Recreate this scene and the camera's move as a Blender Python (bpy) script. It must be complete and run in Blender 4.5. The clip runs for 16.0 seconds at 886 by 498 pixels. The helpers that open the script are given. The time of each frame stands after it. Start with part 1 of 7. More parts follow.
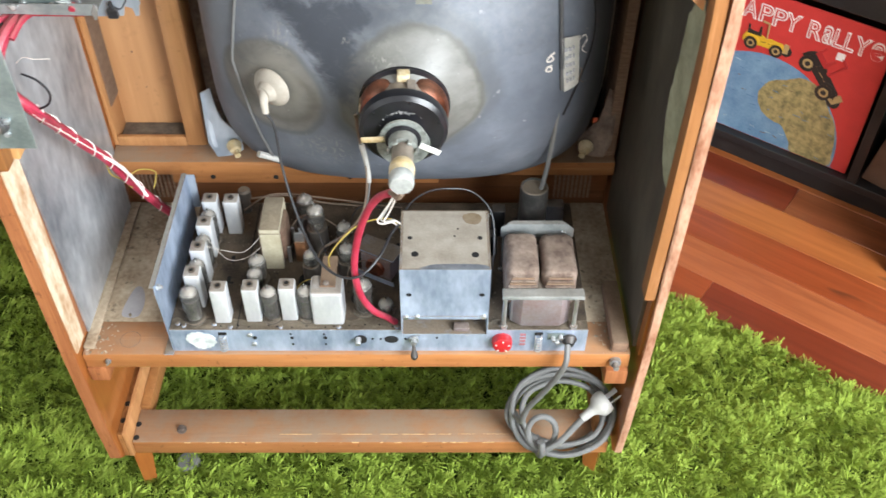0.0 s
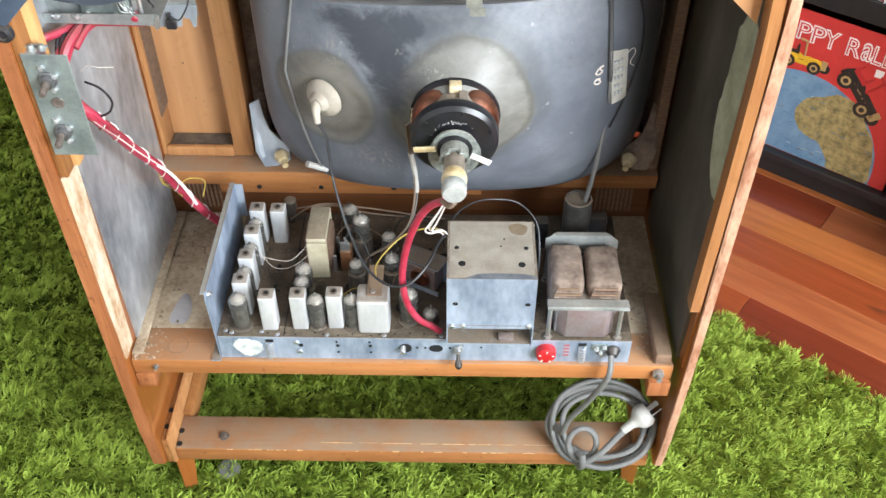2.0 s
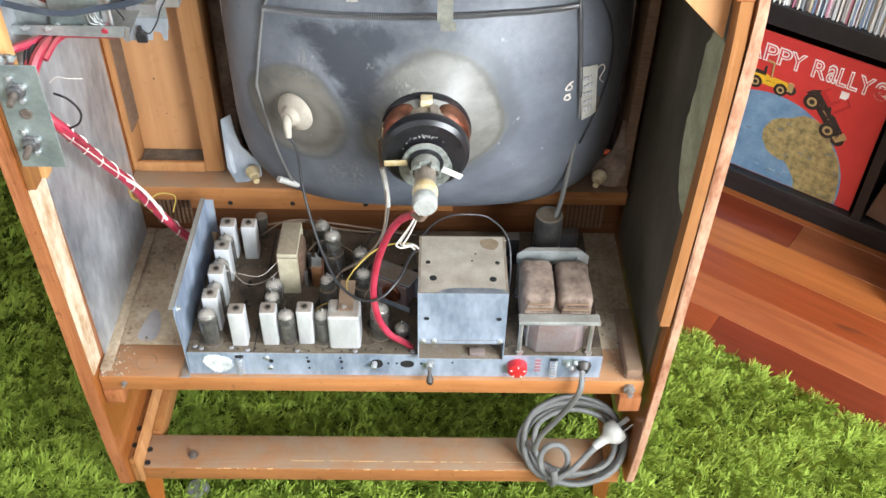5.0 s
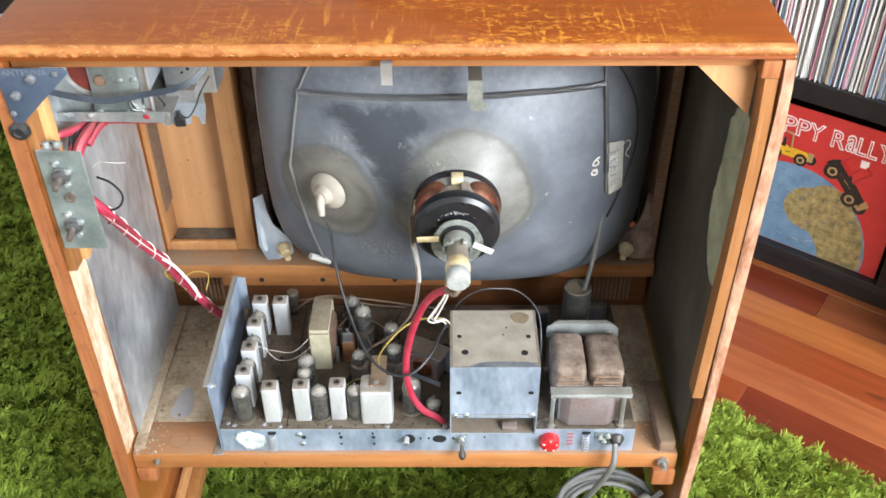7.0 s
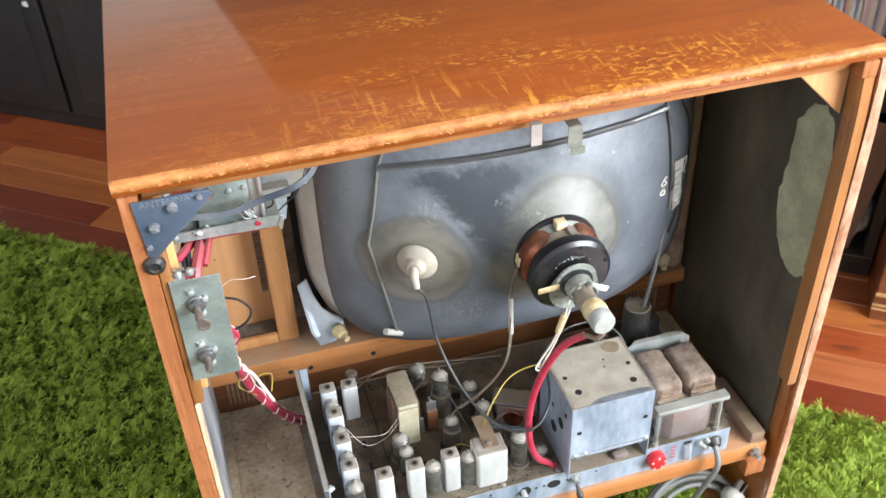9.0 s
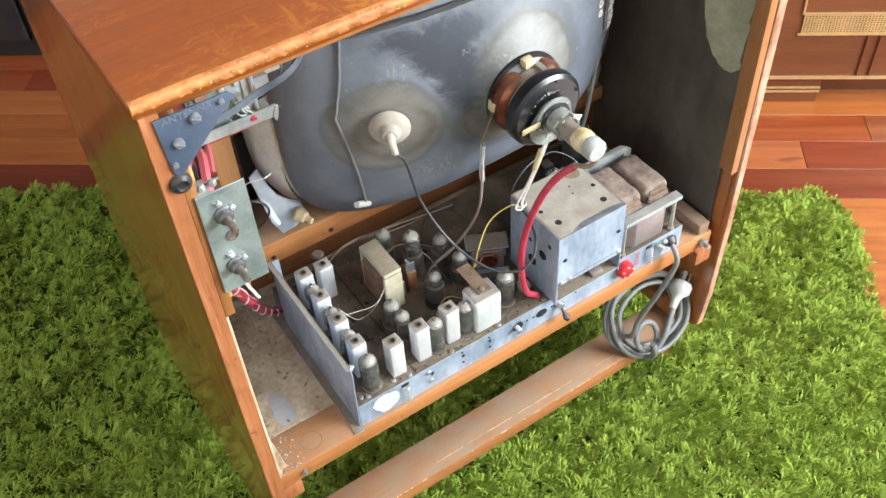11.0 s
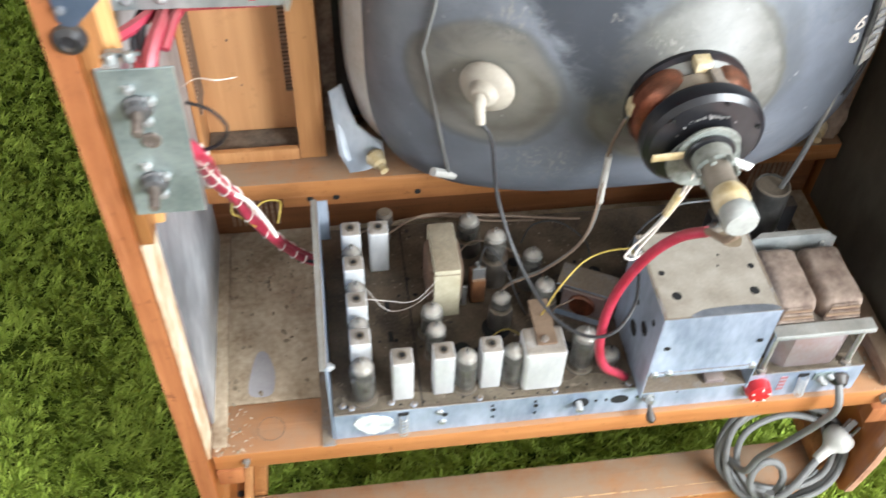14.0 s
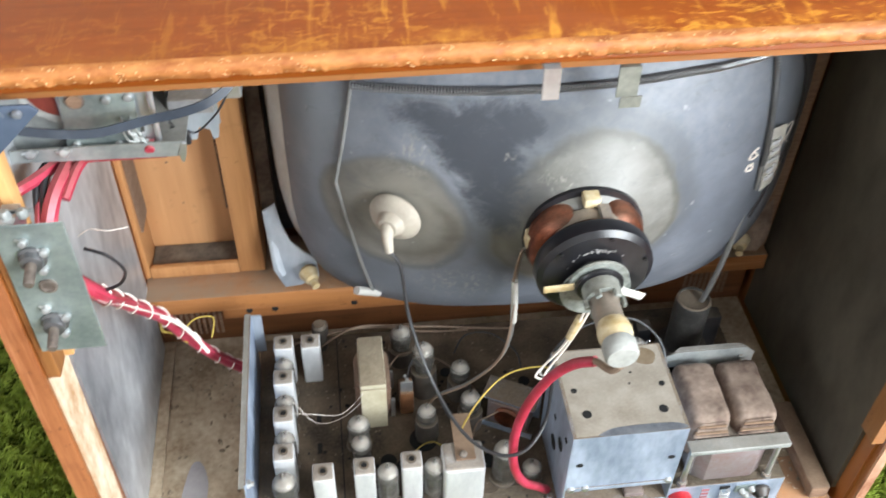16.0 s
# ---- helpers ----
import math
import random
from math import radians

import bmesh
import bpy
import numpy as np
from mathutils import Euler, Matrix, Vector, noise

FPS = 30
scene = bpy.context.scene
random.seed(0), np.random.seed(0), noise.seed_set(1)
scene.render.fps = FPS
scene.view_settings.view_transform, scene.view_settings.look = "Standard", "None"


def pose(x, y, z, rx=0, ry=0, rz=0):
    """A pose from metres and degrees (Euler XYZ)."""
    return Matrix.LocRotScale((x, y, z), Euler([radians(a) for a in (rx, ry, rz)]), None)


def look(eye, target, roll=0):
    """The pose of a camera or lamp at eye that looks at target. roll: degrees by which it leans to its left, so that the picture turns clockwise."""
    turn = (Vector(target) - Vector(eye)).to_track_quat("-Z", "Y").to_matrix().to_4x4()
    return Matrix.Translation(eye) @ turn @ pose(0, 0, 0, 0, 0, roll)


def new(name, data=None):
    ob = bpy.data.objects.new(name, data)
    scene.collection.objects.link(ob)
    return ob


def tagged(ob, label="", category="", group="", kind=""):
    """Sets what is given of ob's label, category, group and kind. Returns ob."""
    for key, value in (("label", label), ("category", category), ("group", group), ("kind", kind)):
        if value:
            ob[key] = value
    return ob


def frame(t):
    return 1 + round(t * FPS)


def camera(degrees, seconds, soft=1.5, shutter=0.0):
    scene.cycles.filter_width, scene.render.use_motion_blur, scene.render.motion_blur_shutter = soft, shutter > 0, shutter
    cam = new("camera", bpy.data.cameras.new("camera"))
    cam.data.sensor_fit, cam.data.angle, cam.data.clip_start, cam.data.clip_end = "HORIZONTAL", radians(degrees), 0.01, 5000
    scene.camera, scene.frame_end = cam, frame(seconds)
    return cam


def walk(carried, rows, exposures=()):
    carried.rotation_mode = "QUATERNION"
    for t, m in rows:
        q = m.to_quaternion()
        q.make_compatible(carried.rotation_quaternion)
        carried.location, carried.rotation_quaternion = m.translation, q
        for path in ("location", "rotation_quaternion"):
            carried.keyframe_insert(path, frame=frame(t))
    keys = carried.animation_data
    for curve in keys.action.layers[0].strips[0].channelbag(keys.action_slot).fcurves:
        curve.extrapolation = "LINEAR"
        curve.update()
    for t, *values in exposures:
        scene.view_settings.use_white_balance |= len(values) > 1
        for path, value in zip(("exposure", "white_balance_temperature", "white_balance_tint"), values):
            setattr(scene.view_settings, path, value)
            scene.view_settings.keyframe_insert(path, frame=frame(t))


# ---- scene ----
cam = camera(49.6, 16.0, 1.5, 0.4)
PATH = [
    (0, (0.096, -0.726, 1.262), (0.112, 0.686, -0.155), 0.5),
    (0.5, (0.08, -0.736, 1.266), (0.059, 0.698, -0.128), 1.9),
    (1, (0.082, -0.738, 1.263), (0.095, 0.704, -0.123), 1.8),
    (1.5, (0.076, -0.743, 1.263), (0.07, 0.676, -0.146), 0.8),
    (2, (0.066, -0.741, 1.263), (0.039, 0.697, -0.127), -0.1),
    (2.5, (0.062, -0.74, 1.26), (0.03, 0.684, -0.145), -0.8),
    (3, (0.064, -0.735, 1.257), (0.063, 0.677, -0.16), 1.6),
    (3.5, (0.065, -0.736, 1.254), (0.068, 0.685, -0.154), 3.1),
    (4, (0.069, -0.741, 1.254), (0.085, 0.686, -0.147), 2.6),
    (6.5, (0.068, -0.755, 1.261), (0.069, 0.799, 0.003), -0.1),
    (7, (0.053, -0.758, 1.266), (0.044, 0.814, 0.028), -0.3),
    (7.5, (0.004, -0.776, 1.275), (0.037, 0.842, 0.099), -0.1),
    (8, (-0.074, -0.766, 1.283), (0.029, 0.866, 0.131), 0.0),
    (10.5, (-0.455, -0.567, 1.299), (0.276, 0.666, -0.097), -4.6),
    (11, (-0.449, -0.587, 1.305), (0.247, 0.599, -0.147), -4.2),
    (11.5, (-0.443, -0.601, 1.309), (0.271, 0.572, -0.145), -4.2),
    (12, (-0.447, -0.607, 1.313), (0.228, 0.554, -0.169), -4.7),
    (12.5, (-0.45, -0.609, 1.311), (0.187, 0.518, -0.214), -4.5),
    (13, (-0.458, -0.584, 1.277), (0.191, 0.547, -0.24), -3.6),
    (13.5, (-0.399, -0.515, 1.161), (0.088, 0.743, -0.316), -1.4),
    (14, (-0.203, -0.444, 1.122), (0.005, 0.864, -0.376), 2.2),
    (14.5, (-0.145, -0.429, 1.136), (0.02, 0.88, -0.367), 1.5),
    (15, (-0.142, -0.425, 1.15), (-0.017, 0.904, -0.34), 3.0),
    (15.5, (-0.136, -0.424, 1.159), (-0.012, 0.928, -0.31), 2.2),
    (16, (-0.119, -0.443, 1.178), (0.071, 0.971, -0.223), 1.1),
]
walk(cam, [(t, look(eye, target, roll)) for t, eye, target, roll in PATH],
     [(0.0, -0.06), (7.5, -0.04), (8.0, 0.0), (10.5, 0.13), (12.5, 0.15), (13.0, 0.21), (13.5, 0.22), (14.5, -0.02), (16.0, -0.04)])


# ---- room axes: u along the far wall, v towards it ----
ROOM = -37.2
U = Vector((math.cos(radians(ROOM)), math.sin(radians(ROOM)), 0))
V = Vector((-U.y, U.x, 0))
ORIGIN = Vector((0.9225, 0.5041, 0)) - U * 0.45 - V * 0.95


def uv(u, v, z=0.0):
    return ORIGIN + U * u + V * v + Vector((0, 0, z))


# ---- world, daylight and an added fill lamp ----
world = bpy.data.worlds.new("world")
scene.world = world
world.use_nodes = True
wn = world.node_tree
sky = wn.nodes.new("ShaderNodeTexSky")
sky.sky_type, sky.sun_disc = "NISHITA", False
sky.sun_elevation, sky.sun_rotation = radians(38), radians(120)
wn.links.new(sky.outputs[0], wn.nodes["Background"].inputs[0])
wn.nodes["Background"].inputs[1].default_value = 0.12


def window_light(name, centre, target, w, h, power, colour):
    lamp = bpy.data.lights.new(name, "AREA")
    lamp.shape, lamp.size, lamp.size_y, lamp.energy, lamp.color = "RECTANGLE", w, h, power, colour
    ob = new(name, lamp)
    ob.matrix_world = look(centre, target)
    return ob


window_light("window_light", uv(2.66, -0.40, 1.75), uv(0.0, -0.1, 1.2), 1.9, 1.25, 265, (0.89, 0.955, 1.0))
# Added fill lamp for the rug left of the cabinet, not a known window.
window_light("fill_light", uv(-1.5, -2.56, 1.85), uv(-1.1, 0.0, 0.3), 1.8, 0.9, 35, (0.90, 0.96, 1.0))


# ---- materials ----
def nodes_of(name):
    m = bpy.data.materials.new(name)
    m.use_nodes = True
    return m, m.node_tree, m.node_tree.nodes["Principled BSDF"]


def link(tree, a, b):
    tree.links.new(a, b)


def coords(tree, scale=(1, 1, 1), kind="Object"):
    tc, mp = tree.nodes.new("ShaderNodeTexCoord"), tree.nodes.new("ShaderNodeMapping")
    mp.inputs["Scale"].default_value = scale
    link(tree, tc.outputs[kind], mp.inputs[0])
    return mp.outputs[0]


def noise_tex(tree, vec, scale, detail=4.0, rough=0.55, distort=0.0):
    n = tree.nodes.new("ShaderNodeTexNoise")
    n.inputs["Scale"].default_value, n.inputs["Detail"].default_value = scale, detail
    n.inputs["Roughness"].default_value, n.inputs["Distortion"].default_value = rough, distort
    link(tree, vec, n.inputs["Vector"])
    return n.outputs[0]


def ramp(tree, fac, stops):
    r = tree.nodes.new("ShaderNodeValToRGB")
    e = r.color_ramp.elements
    while len(e) < len(stops):
        e.new(0.5)
    for el, (p, c) in zip(e, stops):
        el.position, el.color = p, (*c, 1) if len(c) == 3 else c
    link(tree, fac, r.inputs[0])
    return r.outputs[0]


def grey(a):
    return (a, a, a)


def mixed(tree, fac, a, b, blend="MIX"):
    m = tree.nodes.new("ShaderNodeMix")
    m.data_type, m.blend_type = "RGBA", blend
    for sock, val in ((m.inputs[0], fac), (m.inputs[6], a), (m.inputs[7], b)):
        if isinstance(val, (int, float)):
            sock.default_value = val
        elif isinstance(val, tuple):
            sock.default_value = (*val, 1)
        else:
            link(tree, val, sock)
    return m.outputs[2]


def calc(tree, op, a, b=0.0, c=None):
    m = tree.nodes.new("ShaderNodeMath")
    m.operation = op
    for i, val in enumerate((a, b) if c is None else (a, b, c)):
        if isinstance(val, (int, float)):
            m.inputs[i].default_value = val
        else:
            link(tree, val, m.inputs[i])
    return m.outputs[0]


def bump(tree, bsdf, height, strength, distance=0.002):
    b = tree.nodes.new("ShaderNodeBump")
    b.inputs["Strength"].default_value, b.inputs["Distance"].default_value = strength, distance
    link(tree, height, b.inputs["Height"])
    link(tree, b.outputs[0], bsdf.inputs["Normal"])


def up_mask(tree, low=0.5, high=0.9):
    g, s = tree.nodes.new("ShaderNodeNewGeometry"), tree.nodes.new("ShaderNodeSeparateXYZ")
    link(tree, g.outputs["Normal"], s.inputs[0])
    r = tree.nodes.new("ShaderNodeMapRange")
    r.inputs[1].default_value, r.inputs[2].default_value = low, high
    link(tree, s.outputs[2], r.inputs[0])
    return r.outputs[0]


DUST = (0.18, 0.135, 0.090)


def surface(name, c1, c2, rough=0.5, metal=0.0, scale=30.0, stretch=(1, 1, 1), bumps=0.15, dust=0.0, dust_colour=DUST, fine=250.0, coat=0.0, rough2=None, spec=None):
    m, t, b = nodes_of(name)
    vec = coords(t, stretch)
    big, small = noise_tex(t, vec, scale, 5), noise_tex(t, vec, fine, 3)
    f = calc(t, "ADD", calc(t, "MULTIPLY", big, 0.72), calc(t, "MULTIPLY", small, 0.28))
    col = ramp(t, f, [(0.34, c1), (0.66, c2)])
    rgh = ramp(t, big, [(0.3, grey(rough)), (0.7, grey(rough if rough2 is None else rough2))])
    met = metal
    if dust:
        spots = ramp(t, noise_tex(t, coords(t), 45, 6, 0.7), [(0.26, grey(0.72)), (0.5, grey(1.0))])
        k = calc(t, "MULTIPLY", calc(t, "MULTIPLY", up_mask(t, 0.35, 0.85), spots), dust)
        speck = ramp(t, noise_tex(t, coords(t), 420, 2), [(0.35, tuple(0.82 * q for q in dust_colour)), (0.65, tuple(1.12 * q for q in dust_colour))])
        col = mixed(t, k, col, speck)
        rgh = mixed(t, k, rgh, grey(0.95))
        if metal:
            link(t, calc(t, "MULTIPLY", calc(t, "SUBTRACT", 1.0, k), metal), b.inputs["Metallic"])
            met = None
    link(t, col, b.inputs["Base Color"])
    link(t, rgh, b.inputs["Roughness"])
    if met is not None:
        b.inputs["Metallic"].default_value = met
    if coat:
        b.inputs["Coat Weight"].default_value, b.inputs["Coat Roughness"].default_value = coat, 0.12
    if spec is not None:
        b.inputs["Specular IOR Level"].default_value = spec
    if bumps:
        bump(t, b, f, bumps)
    return m


def wood(name, dark, light, along="x", rough=0.45, coat=0.0, bumps=0.12, size=1.0, dust=0.0, scratch=None, wear=0.0):
    m, t, b = nodes_of(name)
    s = {"x": (1.5, 26, 26), "y": (26, 1.5, 26), "z": (26, 26, 1.5)}[along]
    vec = coords(t, tuple(k * size for k in s))
    grain, fine = noise_tex(t, vec, 1.6, 6, 0.6, 0.8), noise_tex(t, coords(t, tuple(k * size * 5 for k in s)), 2.0, 3)
    blot = noise_tex(t, coords(t), 5.0, 3)
    f = calc(t, "ADD", calc(t, "MULTIPLY", grain, 0.55), calc(t, "ADD", calc(t, "MULTIPLY", fine, 0.22), calc(t, "MULTIPLY", blot, 0.23)))
    col = ramp(t, f, [(0.33, dark), (0.5, tuple(0.5 * (p + q) for p, q in zip(dark, light))), (0.66, light)])
    stain = ramp(t, noise_tex(t, coords(t), 16, 5, 0.7), [(0.58, grey(0.0)), (0.72, grey(0.35))])
    col = mixed(t, stain, col, tuple(0.55 * q for q in dark))
    if wear:
        scuff = ramp(t, noise_tex(t, coords(t, tuple(0.25 * k for k in s)), 9.0, 5, 0.7), [(0.58, grey(0.0)), (0.70, grey(wear))])
        col = mixed(t, scuff, col, tuple(min(0.8, 1.35 * q + 0.05) for q in light))
        dent = ramp(t, noise_tex(t, coords(t), 85, 4, 0.65), [(0.62, grey(0.0)), (0.70, grey(wear))])
        col = mixed(t, dent, col, tuple(0.35 * q for q in dark))
    if dust:
        k = calc(t, "MULTIPLY", up_mask(t, 0.4, 0.9), ramp(t, noise_tex(t, coords(t), 22, 6, 0.7), [(0.3, grey(0.25 * dust)), (0.6, grey(dust))]))
        col = mixed(t, k, col, (0.27, 0.20, 0.14))
    if scratch:
        col = mixed(t, scratch(t), col, (0.58, 0.24, 0.030))
    link(t, col, b.inputs["Base Color"])
    link(t, ramp(t, blot, [(0.3, grey(rough * 0.85)), (0.7, grey(min(1, rough * 1.2)))]), b.inputs["Roughness"])
    b.inputs["Coat Weight"].default_value, b.inputs["Coat Roughness"].default_value = coat, 0.07
    b.inputs["Specular IOR Level"].default_value = 0.3
    bump(t, b, f, bumps)
    return m


def top_scratches(t):
    """Flaking varnish: short streaks in from the back edge, fine scratches along the grain further in, yellow wear at the rim."""
    vec = coords(t)
    sep = t.nodes.new("ShaderNodeSeparateXYZ")
    link(t, vec, sep.inputs[0])

    def band(lo, hi):
        r = t.nodes.new("ShaderNodeMapRange")
        r.inputs[1].default_value, r.inputs[2].default_value, r.inputs[3].default_value, r.inputs[4].default_value = lo, hi, 1.0, 0.0
        link(t, sep.outputs[1], r.inputs[0])
        return r.outputs[0]

    where = ramp(t, noise_tex(t, coords(t, (1, 0.4, 1)), 7, 3), [(0.46, grey(0.0)), (0.58, grey(0.9))])
    up = ramp(t, noise_tex(t, coords(t, (150, 14, 1)), 1.0, 4, 0.6, 0.8), [(0.56, grey(0.0)), (0.66, grey(0.85))])
    up = calc(t, "MULTIPLY", up, calc(t, "MULTIPLY", band(-0.15, -0.09), where))
    acr = ramp(t, noise_tex(t, coords(t, (60, 105, 1)), 1.0, 4, 0.6, 1.6), [(0.53, grey(0.0)), (0.64, grey(0.8))])
    patch = ramp(t, noise_tex(t, coords(t, (0.6, 1, 1)), 8, 4), [(0.47, grey(0.0)), (0.58, grey(1.0))])
    acr = calc(t, "MULTIPLY", acr, calc(t, "MULTIPLY", patch, band(0.03, 0.14)))
    wide = t.nodes.new("ShaderNodeMapRange")
    wide.interpolation_type = "SMOOTHSTEP"
    wide.inputs[1].default_value, wide.inputs[2].default_value, wide.inputs[3].default_value, wide.inputs[4].default_value = 0.12, 0.33, 1.0, 0.25
    link(t, calc(t, "ADD", calc(t, "ABSOLUTE", calc(t, "SUBTRACT", sep.outputs[0], 0.06)), calc(t, "MULTIPLY", noise_tex(t, vec, 6, 3), 0.08)), wide.inputs[0])
    middle = wide.outputs[0]
    rim = calc(t, "MULTIPLY", ramp(t, noise_tex(t, vec, 40, 5, 0.7), [(0.45, grey(0.0)), (0.64, grey(0.7))]), band(-0.196, -0.178))
    return calc(t, "MULTIPLY", calc(t, "MINIMUM", calc(t, "ADD", calc(t, "ADD", up, acr), rim), 0.9), calc(t, "MULTIPLY", middle, up_mask(t, 0.6, 0.9)))


def plain(name, c, rough=0.5, metal=0.0, var=0.15):
    return surface(name, tuple(q * (1 - var) for q in c), tuple(min(1, q * (1 + var)) for q in c), rough, metal, bumps=0.05)


M = {}
M["top"] = wood("varnished_top", (0.190, 0.040, 0.0045), (0.285, 0.068, 0.0085), "x", 0.42, 0.85, 0.03, 1.0, 0.0, top_scratches)
M["side"] = wood("varnished_side", (0.23, 0.068, 0.016), (0.36, 0.122, 0.029), "z", 0.34, 0.85, 0.03)
M["edge"] = wood("bare_board_edge", (0.19, 0.056, 0.017), (0.39, 0.150, 0.055), "z", 0.7, 0, 0.35, 2.0, wear=0.55)
M["chip_edge"] = surface("worn_chipboard_edge", (0.23, 0.088, 0.040), (0.56, 0.330, 0.215), 0.75, 0, 70, (1, 1, 0.35), 0.5, fine=320)
M["rim"] = surface("worn_top_edge", (0.25, 0.072, 0.014), (0.50, 0.205, 0.060), 0.6, 0, 90, (0.6, 1, 1), 0.5, fine=330)
M["splinter"] = surface("pale_splintered_wood", (0.46, 0.23, 0.08), (0.68, 0.45, 0.23), 0.8, 0, 160, (1, 1, 1), 0.4)
M["rail"] = wood("orange_pine_rail", (0.205, 0.080, 0.025), (0.355, 0.158, 0.053), "z", 0.5, 0.2, 0.12, wear=0.4)
M["stile"] = wood("pale_pine_stile", (0.31, 0.135, 0.050), (0.49, 0.245, 0.100), "z", 0.5, 0.2, 0.12, wear=0.3)
M["railx"] = wood("orange_pine_beam", (0.23, 0.085, 0.028), (0.39, 0.165, 0.055), "x", 0.55, 0.1, 0.12, 1.0, 0.85, wear=0.45)
# Deep shade below the tube is put into this beam's colour.
M["beam_dark"] = wood("shaded_beam", (0.11, 0.040, 0.014), (0.21, 0.080, 0.029), "x", 0.6, 0.0, 0.12, 1.0, 0.5, wear=0.4)
M["shelf"] = wood("shelf_board", (0.31, 0.115, 0.035), (0.46, 0.20, 0.07), "x", 0.55, 0.05, 0.15, 1.0, 0.6, wear=0.5)
M["dustboard"] = surface("dust_covered_board", (0.21, 0.145, 0.088), (0.50, 0.41, 0.295), 0.9, 0, 20, (1, 1, 1), 0.3, fine=160)
M["ply"] = wood("plywood_panel", (0.40, 0.185, 0.076), (0.62, 0.335, 0.155), "z", 0.5, 0.2, 0.08, 0.35, wear=0.2)
M["pale"] = wood("pale_new_timber", (0.50, 0.26, 0.09), (0.66, 0.38, 0.16), "z", 0.6, 0, 0.1)
M["raw"] = surface("flaking_cream_wood", (0.40, 0.22, 0.10), (0.72, 0.63, 0.48), 0.8, 0, 55, (1, 1, 0.45), 0.6, fine=200)
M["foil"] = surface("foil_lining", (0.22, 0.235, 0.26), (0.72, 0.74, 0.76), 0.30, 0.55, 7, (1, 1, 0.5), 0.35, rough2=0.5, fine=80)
# Unlit right-hand lining: its shade is put into the foil colour.
M["foil_shaded"] = surface("shade_coloured_foil", (0.048, 0.039, 0.028), (0.130, 0.108, 0.078), 0.5, 0.0, 7, (1, 1, 0.5), 0.2, rough2=0.7, fine=60)
M["zinc"] = surface("zinc_plate", (0.20, 0.26, 0.36), (0.52, 0.60, 0.73), 0.36, 0.5, 22, (1, 1, 0.4), 0.1, 0.97, rough2=0.55, fine=140)
M["zinc_bare"] = surface("undusted_zinc", (0.34, 0.39, 0.45), (0.58, 0.63, 0.69), 0.36, 0.55, 22, (1, 1, 0.4), 0.1, 0.3, rough2=0.55, fine=140)
M["zinc_dull"] = surface("dull_mottled_zinc", (0.24, 0.27, 0.27), (0.48, 0.50, 0.49), 0.4, 0.6, 30, (1, 1, 1), 0.15, 0.55, rough2=0.6, fine=160)
M["zinc_clean"] = surface("clean_zinc", (0.48, 0.51, 0.53), (0.70, 0.72, 0.73), 0.3, 0.9, 30, (1, 1, 1), 0.1, 0.35, rough2=0.5)
M["alu"] = surface("aluminium_can", (0.60, 0.62, 0.64), (0.80, 0.81, 0.82), 0.42, 0.55, 40, (1, 1, 0.4), 0.1, 0.85, rough2=0.55)
M["green_plate"] = surface("passivated_plate", (0.20, 0.25, 0.25), (0.38, 0.435, 0.42), 0.40, 0.7, 24, (1, 1, 1), 0.1, rough2=0.6)
M["blue_plate"] = surface("blue_grey_plate", (0.040, 0.058, 0.092), (0.065, 0.088, 0.128), 0.45, 0.0, 40, (1, 1, 1), 0.05)
M["steel"] = surface("lamination_steel", (0.26, 0.26, 0.27), (0.45, 0.44, 0.44), 0.4, 0.7, 30, (1, 1, 1), 0.12, 0.8, rough2=0.6)
M["rust"] = surface("rusty_lamination", (0.26, 0.17, 0.155), (0.34, 0.325, 0.34), 0.42, 0.5, 18, (1, 1, 1), 0.2, 0.5)
M["paper"] = surface("dusty_coil_paper", (0.075, 0.042, 0.030), (0.31, 0.235, 0.185), 0.85, 0, 34, (1, 1, 1), 0.9, 0.12, dust_colour=(0.165, 0.128, 0.095), fine=190)
M["cardboard"] = surface("coil_cardboard", (0.16, 0.09, 0.055), (0.27, 0.17, 0.11), 0.9, 0, 60, (1, 1, 5), 0.5, 0.5)
M["wax"] = surface("yellowed_wax_paper", (0.34, 0.30, 0.20), (0.51, 0.47, 0.35), 0.6, 0, 35, (1, 1, 1), 0.15, 0.8)
M["coil_card"] = surface("dark_coil_card", (0.07, 0.038, 0.024), (0.17, 0.10, 0.065), 0.85, 0, 50, (1, 1, 5), 0.5, 0.4)
M["brown"] = surface("brown_bakelite", (0.12, 0.05, 0.025), (0.24, 0.11, 0.05), 0.45, 0, 60, (1, 1, 1), 0.1, 0.5)
M["black"] = surface("black_moulding", (0.012, 0.012, 0.014), (0.03, 0.03, 0.033), 0.35, 0, 60, (1, 1, 1), 0.05, 0.25)
M["yoke_black"] = surface("glossy_black_moulding", (0.008, 0.008, 0.010), (0.018, 0.018, 0.021), 0.30, 0, 60, (1, 1, 1), 0.05)
M["hole"] = plain("dark_hole", (0.006, 0.006, 0.006), 0.9)
M["copper"] = surface("copper_winding", (0.045, 0.015, 0.010), (0.36, 0.115, 0.060), 0.30, 0.8, 60, (1, 1, 1), 0.5, 0.3, fine=700)
M["white"] = surface("white_plastic", (0.60, 0.60, 0.56), (0.76, 0.76, 0.72), 0.5, 0, 50, (1, 1, 1), 0.05, 0.3)
M["cap_white"] = surface("milky_cover", (0.25, 0.26, 0.245), (0.42, 0.43, 0.41), 0.4, 0, 60, (1, 1, 1), 0.05)
